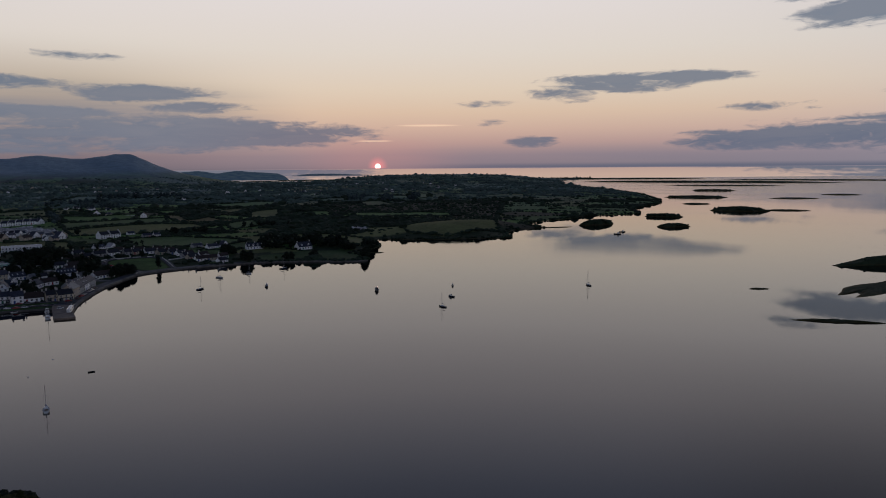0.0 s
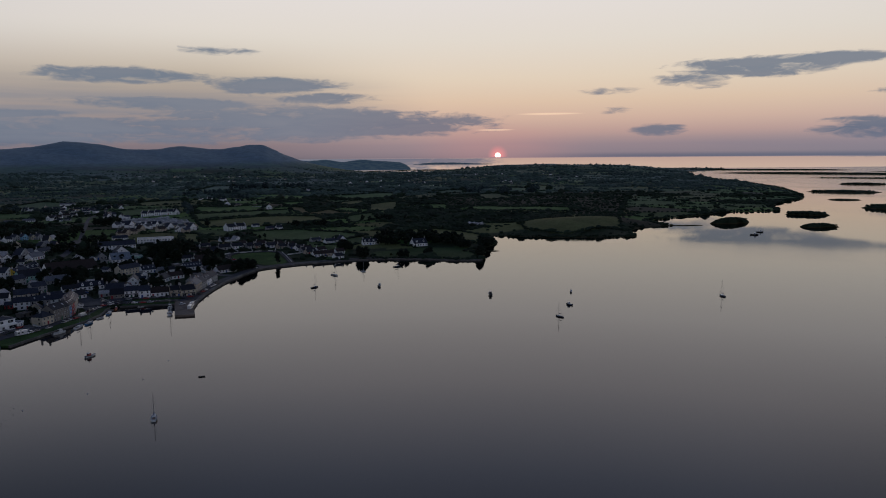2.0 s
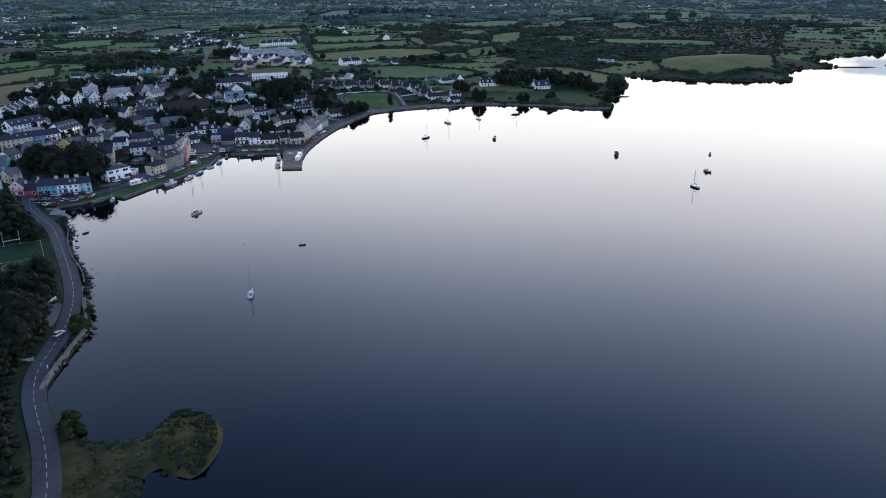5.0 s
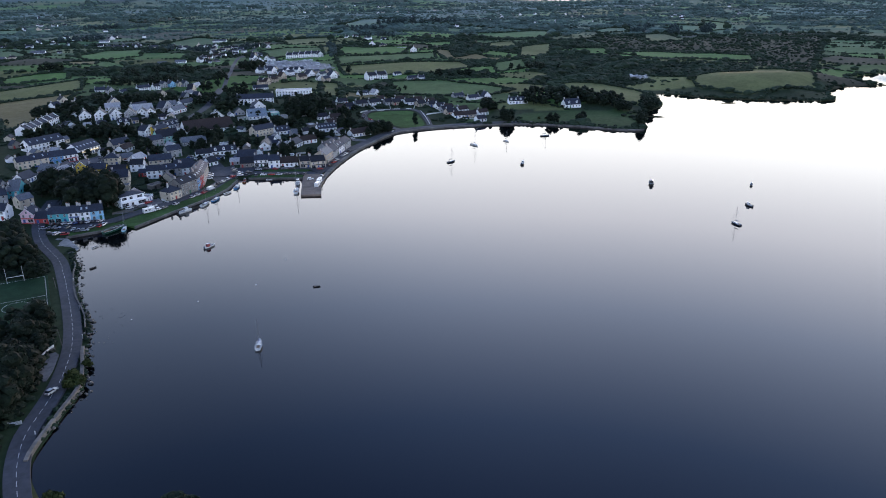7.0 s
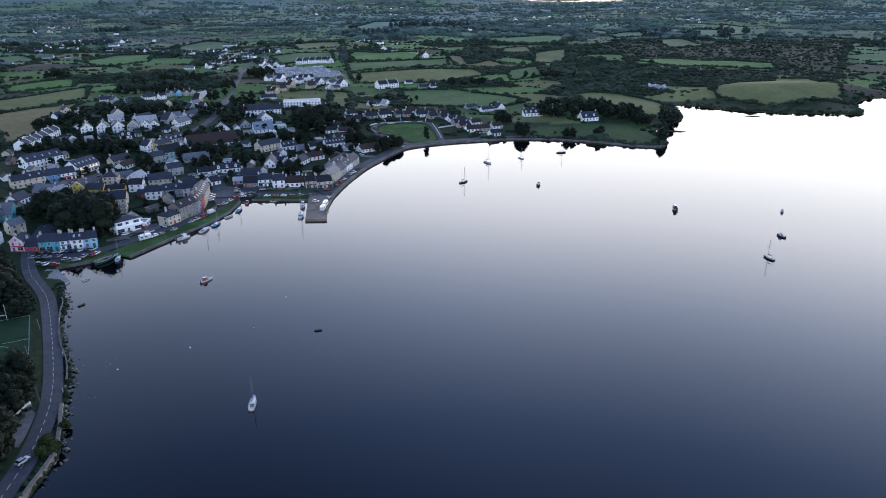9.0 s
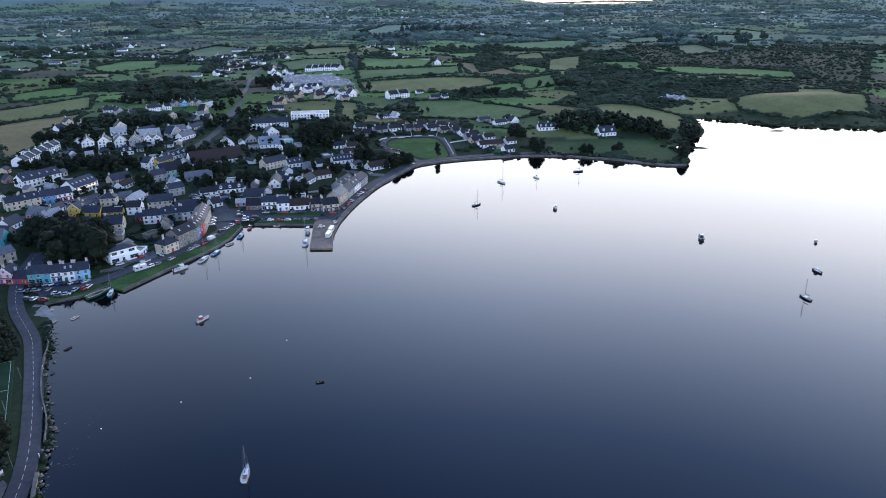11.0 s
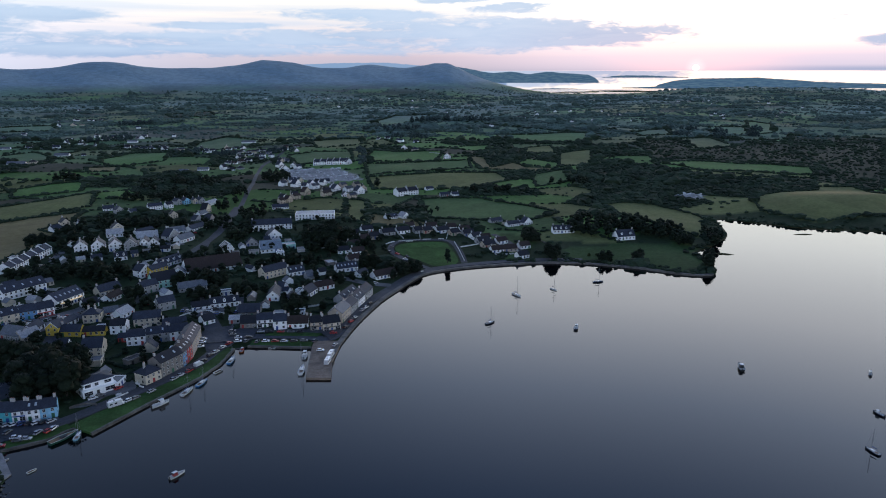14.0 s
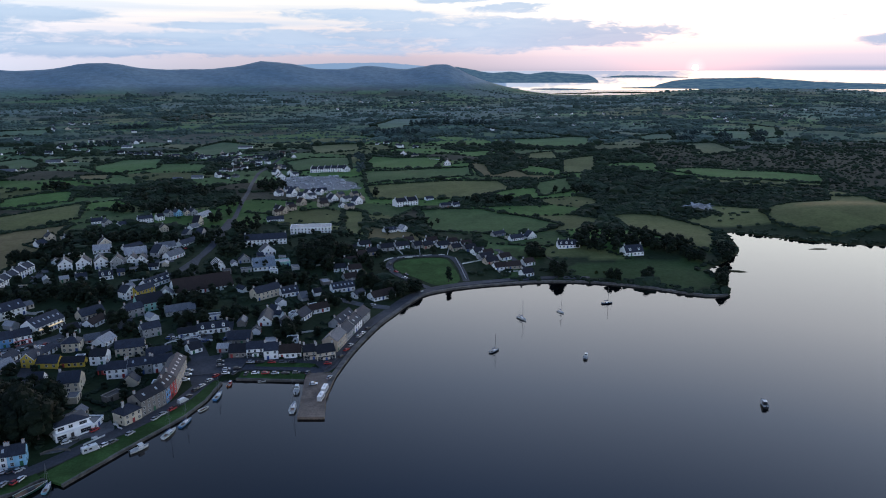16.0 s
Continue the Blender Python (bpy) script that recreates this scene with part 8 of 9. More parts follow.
ii = g2.integers(0, len(bank), 800)
bp = bank[ii] + bn[ii] * g2.uniform(1.2, 4.5, (800, 1)) + g2.uniform(-1, 1, (800, 2))
road_clear = off_line(bp, coast_line, 4.9)
scatter("bank_growth", bp[road_clear], g2.uniform(0.35, 1.0, 800)[road_clear], "low green growth on the bank above the rocks", False, 4)
ii = g2.integers(0, len(coast_line), 2600)
cn = normals(coast_line)
bp = coast_line[ii] + cn[ii] * g2.uniform(5.6, 26, (2600, 1)) + g2.uniform(-1, 1, (2600, 2))
ok = ~in_poly(bp[:, 0], bp[:, 1], np.array([on_pitch(-22, 14), on_pitch(33, 14), on_pitch(33, -40), on_pitch(-22, -40)])) & (bp[:, 1] < 625)
scatter("roadside_thicket", bp[ok], g2.uniform(0.5, 1.7, 2600)[ok], "dark thicket beside the coast road", False, 5, LEAF)
for n, (line, h) in enumerate(islets):
    if h >= 3:
        c = line.mean(0)
        q = line[g2.integers(0, len(line), 70)]
        q = c + (q - c) * np.sqrt(g2.uniform(0.0, 0.72, (70, 1)))
        far = np.hypot(*c) > 1500
        s = g2.uniform(0.8, 1.6, 70) * (1.2 if not far else 2.6)
        forms = blob(90 + n, 1, 0.7, 0.3)
        V, F = [], []
        for k, ((x, y), a) in enumerate(zip(q, s)):
            V.append(forms[0] * a + np.array([x, y, h * 0.6]))
            F.append(forms[1] + k * len(forms[0]))
        me = mesh_of("islet_scrub", np.concatenate(V), np.concatenate(F), HEDGE)
        tagged(new("islet_scrub", me), "dark scrub on a low islet", "scrub", kind="stuff")
# growth along the far shore
far_line = np.concatenate([spline(SHORE_BAY, 4.0)[-160:], spline(SHORE_FAR, 8.0)[:260]])
ii = g2.integers(0, len(far_line), 900)
fp = far_line[ii] + normals(far_line)[ii] * g2.uniform(2.5, 12, (900, 1))
scatter("shore_scrub", fp, g2.uniform(0.8, 2.4, 900) * np.where(fp[:, 1] > 1150, 1.5, 1.0), "dark scrub along the shore", False, 6)

# patches of weed at the surface of the shallows
weed_at = np.repeat(np.array([(-99, 548), (-91, 550), (-89, 532), (-92, 529), (-90, 516), (-88, 507), (-87, 498)], float), 9, axis=0) + g2.normal(0, 1.0, (9 * 7, 2)) * np.array([1.6, 3.0])
ring_ = [2 * math.pi * k / 7 for k in range(7)]
WV, WF = [], []
for (x, y), r_ in zip(weed_at, g2.uniform(0.2, 0.8, len(weed_at))):
    b_ = len(WV)
    WV += [(x + r_ * g2.uniform(0.5, 1.2) * math.cos(a), y + r_ * g2.uniform(0.5, 1.2) * math.sin(a), -0.02) for a in ring_] + [(x, y, 0.03)]
    WF += [(b_ + k, b_ + (k + 1) % 7, b_ + 7) for k in range(7)]
tagged(new("floating_weed", mesh_of("floating_weed", WV, WF, surface("wet_weed", (0.030, 0.040, 0.034), 0.6, 0.4, 1.5, 0.2, 0.2, local=False))), "faint patches of weed floating in the shallows", "weed", kind="stuff")

# rough tussocks over the small headland and its round knoll
TUSSOCK = surface("rough_grass", (0.092, 0.088, 0.030), 0.95, 0.45, 0.8, 0.10, 0.4, spec=0.08, local=False)
hp = np.stack([g2.uniform(-60, -26, 700), g2.uniform(384, 444, 700)], -1)
hp = hp[off_line(hp, coast_line, 5.0)]
scatter("tussocks", hp, g2.uniform(0.2, 0.6, len(hp)), "olive-brown tussocks of rough grass on the small headland", True, 8, TUSSOCK)
ka = g2.uniform(0, 6.28, 420)
kp = np.array([-34, 428]) + np.stack([np.cos(ka), np.sin(ka)], -1) * g2.normal(6.6, 1.3, (420, 1))
scatter("knoll_scrub", kp, g2.uniform(0.2, 0.55, 420), "dark olive low scrub round the knoll on the headland", True, 9,
        surface("knoll_leaves", (0.052, 0.056, 0.020), 0.95, 0.45, 0.8, 0.1, 0.4, spec=0.08, local=False))


# ---- boats ----
HULLS = {k: paint("hull_" + k, c, 0.35, 0.15) for k, c in {"white": (0.70, 0.70, 0.68), "navy": (0.012, 0.016, 0.032), "blue": (0.08, 0.22, 0.42), "red": (0.36, 0.06, 0.05), "black": (0.02, 0.02, 0.022),
                                                         "green": (0.03, 0.11, 0.07), "aqua": (0.25, 0.48, 0.56), "orange": (0.55, 0.16, 0.04)}.items()}
DECK = paint("deck_paint", (0.50, 0.49, 0.45), 0.7, 0.2)
TEAK = surface("teak", (0.22, 0.13, 0.07), 0.7, 0.3, 3.0, 0.5)
ALLOY = surface("mast_alloy", (0.26, 0.26, 0.26), 0.35, 0.1, 2.0, 0.5, 0.0, 0.6)
CANVAS = paint("sail_cover", (0.06, 0.09, 0.20), 0.9)
RUBBER = surface("rubber", (0.02, 0.02, 0.02), 0.85, 0.2, 2.0, 0.5, 0.1)


def hull(L, B, F, bluff=0.55):
    """A boat's hull, bow towards +x, from the keel to the sheer, with a rim."""
    st, pr = 13, 7
    v, f = [], []
    for i in range(st):
        s = i / (st - 1)
        half = B / 2 * (0.72 + 0.28 * math.sin(math.pi * min(1, s * 1.25 + 0.1))) * (1 - max(0, (s - bluff) / (1 - bluff)) ** 2.2)
        sheer = F * (0.86 + 0.28 * s**2 + 0.05 * (1 - s) ** 2)
        x = -L / 2 + L * s
        for k in range(pr):
            t = k / (pr - 1) * 2 - 1
            a = abs(t)
            v.append((x + 0.05 * L * s**3 * a, math.copysign(half * a**0.55, t) if a else 0.0, -0.35 + (sheer + 0.35) * a**1.7))
    for i in range(st - 1):
        for k in range(pr - 1):
            f.append((i * pr + k, i * pr + k + 1, (i + 1) * pr + k + 1, (i + 1) * pr + k))
    f.append(tuple(range(pr - 1, -1, -1)))
    return v, f, st, pr


def deck_of(hv, st, pr, drop=0.06):
    v, f = [], []
    for i in range(st):
        a, b = hv[i * pr], hv[i * pr + pr - 1]
        v += [(a[0], a[1] * 0.97, a[2] - drop), (a[0], 0, a[2] - drop + 0.04), (b[0], b[1] * 0.97, b[2] - drop)]
    for i in range(st - 1):
        for k in range(2):
            f.append((i * 3 + k, (i + 1) * 3 + k, (i + 1) * 3 + k + 1, i * 3 + k + 1))
    return v, f


def cabin(L, B, H, z, x, rake=0.25):
    v, f = boxes((-L / 2, L / 2, -B / 2, B / 2, 0, H))
    v = [(p[0] * (1 - rake * (p[2] > 0) * (1 if p[0] > 0 else 0.4)) + x, p[1] * (0.82 if p[2] > 0 else 1), p[2] + z) for p in v]
    return v, f


def rod(a, b, r):
    return limb(a, b, r, r * 0.7, 6)


def yacht(x, y, turn, L=8.5, colour="white", mast=10.5, sail="blue"):
    B, F = L * 0.33, L * 0.115
    ob = tagged(empty("yacht", pose(x, y, 0, 0, 0, turn)), "%s-hulled sailing yacht at rest on calm water, sails down" % colour, "sailboat", "sailing yachts")
    hv, hf, st, pr = hull(L, B, F)
    part("hull", mesh_of("hull", hv, hf, HULLS[colour]), ob)
    part("deck", mesh_of("deck", *deck_of(hv, st, pr), DECK), ob)
    part("cabin", mesh_of("cabin", *cabin(L * 0.36, B * 0.6, L * 0.055, F * 0.93, L * 0.06), HULLS["white"]), ob)
    part("cabin_window", mesh_of("cabin_window", *cabin(L * 0.22, B * 0.605, L * 0.022, F * 0.93 + L * 0.018, L * 0.06, 0.1), PANE), ob)
    part("cockpit", mesh_of("cockpit", *boxes((-L * 0.38, -L * 0.14, -B * 0.22, B * 0.22, F * 0.90, F * 0.955)), TEAK), ob)
    m = part("mast", mesh_of("mast", *rod((L * 0.12, 0, F * 0.9), (L * 0.12, 0, F + mast), 0.075), ALLOY), ob)
    part("spreader", mesh_of("spreader", *rod((L * 0.12, -0.8, F + mast * 0.55), (L * 0.12, 0.8, F + mast * 0.55), 0.04), ALLOY), m)
    b = part("boom", mesh_of("boom", *rod((L * 0.11, 0, F + 1.3), (-L * 0.30, 0, F + 1.35), 0.07), ALLOY), ob)
    part("sail_cover", mesh_of("sail_cover", *rod((L * 0.10, 0, F + 1.46), (-L * 0.28, 0, F + 1.48), 0.17), CANVAS), b)
    for to in ((L * 0.49, 0, F * 1.1), (-L * 0.49, 0, F * 0.95), (L * 0.1, B * 0.46, F), (L * 0.1, -B * 0.46, F)):
        part("stay", mesh_of("stay", *rod((L * 0.12, 0, F + mast * 0.98), to, 0.018), ALLOY), m)
    part("rudder", mesh_of("rudder", *boxes((-L * 0.53, -L * 0.485, -0.04, 0.04, -0.5, F * 0.6)), HULLS[colour]), ob)
    return ob


def motorboat(x, y, turn, L=7.0, colour="white", house_="white", fore=True):
    B, F = L * 0.36, L * 0.14
    ob = tagged(empty("motorboat", pose(x, y, 0, 0, 0, turn)), "%s-hulled motorboat with a small %s wheelhouse, moored" % (colour, house_), "boat", "motorboats")
    hv, hf, st, pr = hull(L, B, F, 0.6)
    part("hull", mesh_of("hull", hv, hf, HULLS[colour]), ob)
    part("deck", mesh_of("deck", *deck_of(hv, st, pr, 0.16), DECK), ob)
    cx = L * (0.10 if fore else -0.12)
    part("wheelhouse", mesh_of("wheelhouse", *cabin(L * 0.28, B * 0.62, L * 0.2, F * 0.85, cx, 0.2), HULLS[house_]), ob)
    part("wheelhouse_window", mesh_of("wheelhouse_window", *cabin(L * 0.285, B * 0.57, L * 0.07, F * 0.85 + L * 0.105, cx, 0.05), PANE), ob)
    part("wheelhouse_roof", mesh_of("wheelhouse_roof", *boxes((cx - L * 0.15, cx + L * 0.13, -B * 0.3, B * 0.3, F * 0.85 + L * 0.2, F * 0.85 + L * 0.215)), HULLS["white"]), ob)
    part("engine", mesh_of("engine", *boxes((-L * 0.54, -L * 0.48, -0.2, 0.2, 0.1, F + 0.35)), RUBBER), ob)
    part("aerial", mesh_of("aerial", *rod((cx, 0, F + L * 0.15), (cx - 0.2, 0, F + L * 0.15 + 1.8), 0.03), ALLOY), ob)
    return ob


def dinghy(x, y, turn, L=3.8, colour="white"):
    B, F = L * 0.40, L * 0.14
    ob = tagged(empty("dinghy", pose(x, y, 0, 0, 0, turn)), "small open %s rowing dinghy" % colour, "boat", "dinghies")
    hv, hf, st, pr = hull(L, B, F, 0.6)
    part("hull", mesh_of("hull", hv, hf, HULLS[colour]), ob)
    part("floor", mesh_of("floor", *deck_of(hv, st, pr, F * 0.55), RUBBER if colour == "black" else TEAK), ob)
    for k in (-0.2, 0.12):
        part("thwart", mesh_of("thwart", *boxes((L * k - 0.13, L * k + 0.13, -B * 0.45, B * 0.45, F * 0.7, F * 0.76)), TEAK), ob)
    return ob


def workboat(x, y, turn, L=12.0):
    """An old black-hulled, round-bowed sailing workboat with a bare mast."""
    B, F = L * 0.30, L * 0.12
    ob = tagged(empty("workboat", pose(x, y, 0, 0, 0, turn)), "long dark green wooden workboat with a white rail, alongside", "boat")
    hv, hf, st, pr = hull(L, B, F, 0.5)
    part("hull", mesh_of("hull", hv, hf, HULLS["green"]), ob)
    part("deck", mesh_of("deck", *deck_of(hv, st, pr, 0.3), TEAK), ob)
    for k in (-1, 1):
        e = [hv[i * pr + (0 if k < 0 else pr - 1)] for i in range(st)]
        for a, b in zip(e, e[1:]):
            part("rail", mesh_of("rail", *rod(a, b, 0.09), HULLS["white"]), ob)
    part("hatch", mesh_of("hatch", *boxes((-L * 0.1, L * 0.12, -B * 0.22, B * 0.22, F * 0.7, F * 1.0)), HULLS["black"]), ob)
    return ob


def buoy(x, y, colour="white", s=0.32):
    ob = tagged(empty("mooring_buoy", pose(x, y, 0)), "round %s mooring buoy afloat" % colour, "buoy", "mooring buoys")
    v, f = blob(5, 1, 0.9, 0.0)
    part("float", mesh_of("float", v * s, f, HULLS[colour]), ob)
    part("ring", mesh_of("ring", *limb((0, 0, s * 0.8), (0, 0, s * 1.25), 0.1, 0.08), ALLOY), ob)


yacht(-32.6, 521.6, 95, L=7.7, mast=9.0)
dinghy(-18.3, 572.8, 5, L=2.9, colour='black')
motorboat(-76.8, 625.1, 55, L=6.3, house_='red', fore=False)
yacht(51.1, 788.2, 42, L=7.2, colour='navy', mast=9.5)
yacht(72.3, 841.8, -58, L=8.2, mast=12.5)
motorboat(101.0, 779.3, 70, L=7, colour='navy')
motorboat(173.9, 721.9, 80, L=8.5, colour='black', house_='black', fore=False)
motorboat(214.3, 672.0, 110, L=5.5, colour='navy')
yacht(193.2, 640.6, 110, L=6.4, mast=9, colour='navy')
yacht(332.1, 668.2, 80, L=7.5, colour='navy', mast=11)
yacht(99.0, 854.0, -56, L=5.8, mast=8.5)
yacht(133.2, 871.5, 11, L=7.4, mast=10.5, colour='navy')
motorboat(234.9, 713.8, 62, L=5, colour='navy')
motorboat(612.4, 990.7, -29, L=9, colour='black')
motorboat(638.8, 1013.8, -29, L=8, colour='black')
motorboat(-50.2, 739.0, 93, L=8.5)
yacht(-48.2, 720.0, 93, L=10.5, mast=14)
dinghy(-70.3, 749.6, 15, L=4.0)
motorboat(-85.6, 746.2, 84, L=5.5, colour='orange', house_='red')
yacht(-87.3, 732.6, 85, L=9, colour='blue', mast=9.5)
dinghy(-90.0, 719.0, 59, L=5.5)
yacht(-97.6, 696.0, 76, L=9, mast=11)
yacht(-93.8, 705.6, 75, L=8.5, colour='blue', mast=9.5)
motorboat(-105.4, 683.0, 51, L=8)
workboat(-133.6, 652.6, 58)
yacht(-128.6, 654.6, 100, L=7.5, colour='aqua', mast=9.5)
dinghy(-133.1, 628.2, 60, L=3.6)
dinghy(-122.9, 600.3, 57, L=3.2, colour='black')
dinghy(-147.9, 635.5, 63, L=3.4)
buoy(-44.5, 576.6)
buoy(-64.9, 561.1)
buoy(-86.1, 545.8)
buoy(-36.7, 605.7)


# ---- cars ----
CARPAINT = {k: surface("car_" + k, c, 0.3, 0.05, 3.0, 0.5, 0.0, 0.3, 0.6) for k, c in {"silver": (0.42, 0.43, 0.44), "white": (0.72, 0.72, 0.72), "black": (0.015, 0.015, 0.018), "red": (0.35, 0.02, 0.02),
                                                                                  "blue": (0.03, 0.08, 0.25), "grey": (0.12, 0.125, 0.13), "green": (0.03, 0.09, 0.05)}.items()}
LAMPGLASS = glass("lamp_glass", (0.55, 0.55, 0.52), 0.2)
TAIL = glass("tail_lamp", (0.30, 0.01, 0.01), 0.2)


def profile(points, width, top_in=0.12):
    """A body drawn out sideways from a side outline, drawn in towards the top."""
    n = len(points)
    zs = [p[1] for p in points]
    z0, z1 = min(zs), max(zs)
    v = []
    for s in (-1, 1):
        for x, z in points:
            v.append((x, s * width / 2 * (1 - top_in * max(0, (z - 0.7) / max(0.1, z1 - 0.7) if z > 0.7 else 0)), z))
    f = [tuple(range(n)), tuple(range(2 * n - 1, n - 1, -1))] + [((i + 1) % n, i, n + i, n + (i + 1) % n) for i in range(n)]
    return v, f


def wheel_mesh():
    if "wheel" not in CACHE:
        CACHE["wheel"] = mesh_of("wheel", *join(limb((0, -0.11, 0), (0, 0.11, 0), 0.32, 0.457, 12)), RUBBER), mesh_of("rim", *join(limb((0, -0.125, 0), (0, 0.125, 0), 0.19, 0.27, 8)), ALLOY)
        t = CACHE["wheel"][0]
        v, f = limb((0, -0.11, 0), (0, 0.11, 0), 0.32, 0.32, 12)
        t.clear_geometry()
        t.from_pydata(v + [], [], f + [tuple(range(11, -1, -1)), tuple(range(12, 24))])
    return CACHE["wheel"]


def wheels(ob, xs, w):
    for x in xs:
        for s in (-1, 1):
            t = part("wheel", wheel_mesh()[0], ob, at=pose(x, s * (w / 2 - 0.1), 0.32))
            part("rim", wheel_mesh()[1], t)


CARS = {}


def car(x, y, z, turn, colour="silver", kind="car", where="parked beside the harbour"):
    key = (kind, colour)
    m = pose(x, y, z, 0, 0, turn)
    if key in CARS:
        return copy_thing(CARS[key], m)
    ob = empty({"car": "car", "van": "van", "motorhome": "motorhome"}[kind], m)
    CARS[key] = ob
    pm = CARPAINT[colour]
    if kind == "car":
        tagged(ob, "%s hatchback car %s" % (colour, where), "car", "parked cars")
        part("body", mesh_of("body", *profile([(-2.05, 0.3), (2.05, 0.3), (2.1, 0.6), (1.95, 0.78), (1.0, 0.92), (-1.95, 0.95), (-2.1, 0.7)], 1.76), pm), ob)
        part("glasshouse", mesh_of("glasshouse", *profile([(1.05, 0.91), (0.35, 1.38), (-1.3, 1.40), (-1.92, 0.94)], 1.60, 0.16), PANE), ob)
        part("roof", mesh_of("roof", *profile([(0.36, 1.38), (0.28, 1.45), (-1.25, 1.46), (-1.36, 1.38)], 1.40, 0.05), pm), ob)
        wheels(ob, (-1.28, 1.3), 1.76)
        for s in (-0.62, 0.62):
            part("headlight", mesh_of("headlight", *boxes((2.02, 2.1, s - 0.2, s + 0.2, 0.58, 0.74)), LAMPGLASS), ob)
            part("tail_light", mesh_of("tail_light", *boxes((-2.12, -2.04, s - 0.15, s + 0.15, 0.66, 0.86)), TAIL), ob)
    elif kind == "van":
        tagged(ob, "%s delivery van %s" % (colour, where), "van", "parked vans")
        part("body", mesh_of("body", *profile([(-2.7, 0.35), (2.6, 0.35), (2.7, 0.8), (2.0, 1.15), (1.3, 2.0), (1.0, 2.15), (-2.65, 2.2), (-2.72, 0.8)], 1.95, 0.1), pm), ob)
        part("windscreen", mesh_of("windscreen", *profile([(2.02, 1.18), (1.34, 2.0), (1.28, 1.96), (1.94, 1.16)], 1.7, 0.1), PANE), ob)
        wheels(ob, (-1.7, 1.7), 1.95)
    else:
        tagged(ob, "%s motorhome %s" % (colour, where), "motorhome", "parked motorhomes")
        part("body", mesh_of("body", *profile([(-3.4, 0.45), (2.2, 0.45), (2.3, 1.3), (2.9, 2.2), (2.7, 2.85), (-3.35, 2.9), (-3.45, 1.0)], 2.25, 0.04), pm), ob)
        part("cab", mesh_of("cab", *profile([(2.1, 0.4), (3.5, 0.4), (3.55, 0.95), (2.95, 1.2), (2.35, 1.95), (2.1, 1.95)], 1.95, 0.12), pm), ob)
        part("windscreen", mesh_of("windscreen", *profile([(2.99, 1.22), (2.4, 1.96), (2.34, 1.92), (2.9, 1.2)], 1.7, 0.1), PANE), ob)
        for s in (-1, 1):
            for k in (-2.2, -0.2):
                part("side_window", mesh_of("side_window", *boxes((k - 0.55, k + 0.55, s * 1.12 - 0.02, s * 1.12 + 0.02, 1.5, 2.15)), PANE), ob)
        part("roof_vent", mesh_of("roof_vent", *boxes((-0.9, -0.2, -0.35, 0.35, 2.86, 3.02)), CARPAINT["grey"]), ob)
        wheels(ob, (-2.0, 2.5), 2.1)
    return ob


car(-81.0, 769.7, 1.87, 3, 'silver')
car(-75.8, 769.6, 1.87, 4, 'black')
car(-69.6, 769.5, 1.87, -2, 'red')
car(-63.8, 769.4, 1.87, 4, 'grey')
car(-58.6, 769.3, 1.87, 3, 'black')
car(-39.3, 767.4, 1.87, 7, 'red')
car(-90.4, 756.0, 1.55, 4, 'white')
car(-85.8, 756.1, 1.55, 73, 'grey')
car(-79.6, 755.2, 1.55, 83, 'grey')
car(-75.1, 756.0, 1.55, 7, 'white')
car(-69.8, 755.9, 1.55, 6, 'red')
car(-64.8, 755.8, 1.55, 2, 'silver')
car(-59.4, 755.8, 1.55, 7, 'black')
car(-54.0, 756.5, 1.55, 3, 'grey')
car(-48.0, 756.3, 1.55, 78, 'grey')
car(-97.6, 770.3, 2.02, 12, 'grey')
car(-95.8, 764.8, 2.02, 19, 'grey')
car(-91.3, 760.1, 2.02, 13, 'silver')
car(-85.8, 761.0, 2.02, 14, 'black')
car(-110.2, 758.1, 2.02, 13, 'silver')
car(-109.2, 753.4, 2.02, 13, 'white')
car(-108.1, 747.1, 2.02, 16, 'white')
car(-98.1, 741.4, 1.31, 63, 'silver')
car(-96.4, 747.7, 1.31, 59, 'silver')
car(-94.7, 753.4, 1.30, 65, 'red')
car(-100.8, 729.4, 1.31, 64, 'black')
car(-99.7, 736.8, 1.31, 62, 'black')
car(-106.3, 712.0, 1.31, 58, 'silver')
car(-108.0, 707.5, 1.31, 66, 'silver')
car(-113.6, 693.9, 1.30, 65, 'silver')
car(-118.0, 686.9, 1.31, 62, 'grey')
car(-120.2, 684.6, 1.31, 61, 'white')
car(-103.7, 716.7, 1.31, 65, 'red')
car(-103.0, 718.8, 1.31, 58, 'black')
car(-101.5, 724.4, 1.31, 63, 'white', kind='van')
car(-123.9, 679.6, 1.31, 44, 'white', kind='motorhome')
car(-36.2, 727.2, 1.26, 83, 'white', kind='motorhome')
car(-35.8, 735.9, 1.26, 84, 'white', kind='motorhome')
car(-42.7, 743.3, 1.31, 8, 'white')
car(-36.0, 751.1, 1.26, 70, 'silver')
car(-33.7, 778.3, 1.30, 62, 'black')
car(-31.9, 787.8, 1.30, 60, 'red')
car(-30.4, 794.7, 1.29, 59, 'silver')
car(-27.4, 808.1, 1.29, 65, 'silver')
car(-25.5, 813.5, 1.29, 61, 'white')
car(-23.7, 821.2, 1.29, 60, 'black')
car(-167.4, 659.7, 1.85, 56, 'black')
car(-164.6, 660.3, 1.79, 54, 'black')
car(-161.8, 660.8, 1.74, 52, 'silver')
car(-159.0, 661.4, 1.69, 53, 'white')
car(-156.1, 661.9, 1.64, 56, 'blue')
car(-153.3, 662.5, 1.59, 59, 'black')
car(-150.4, 663.1, 1.55, 57, 'white')
car(-147.6, 663.8, 1.55, 59, 'black')
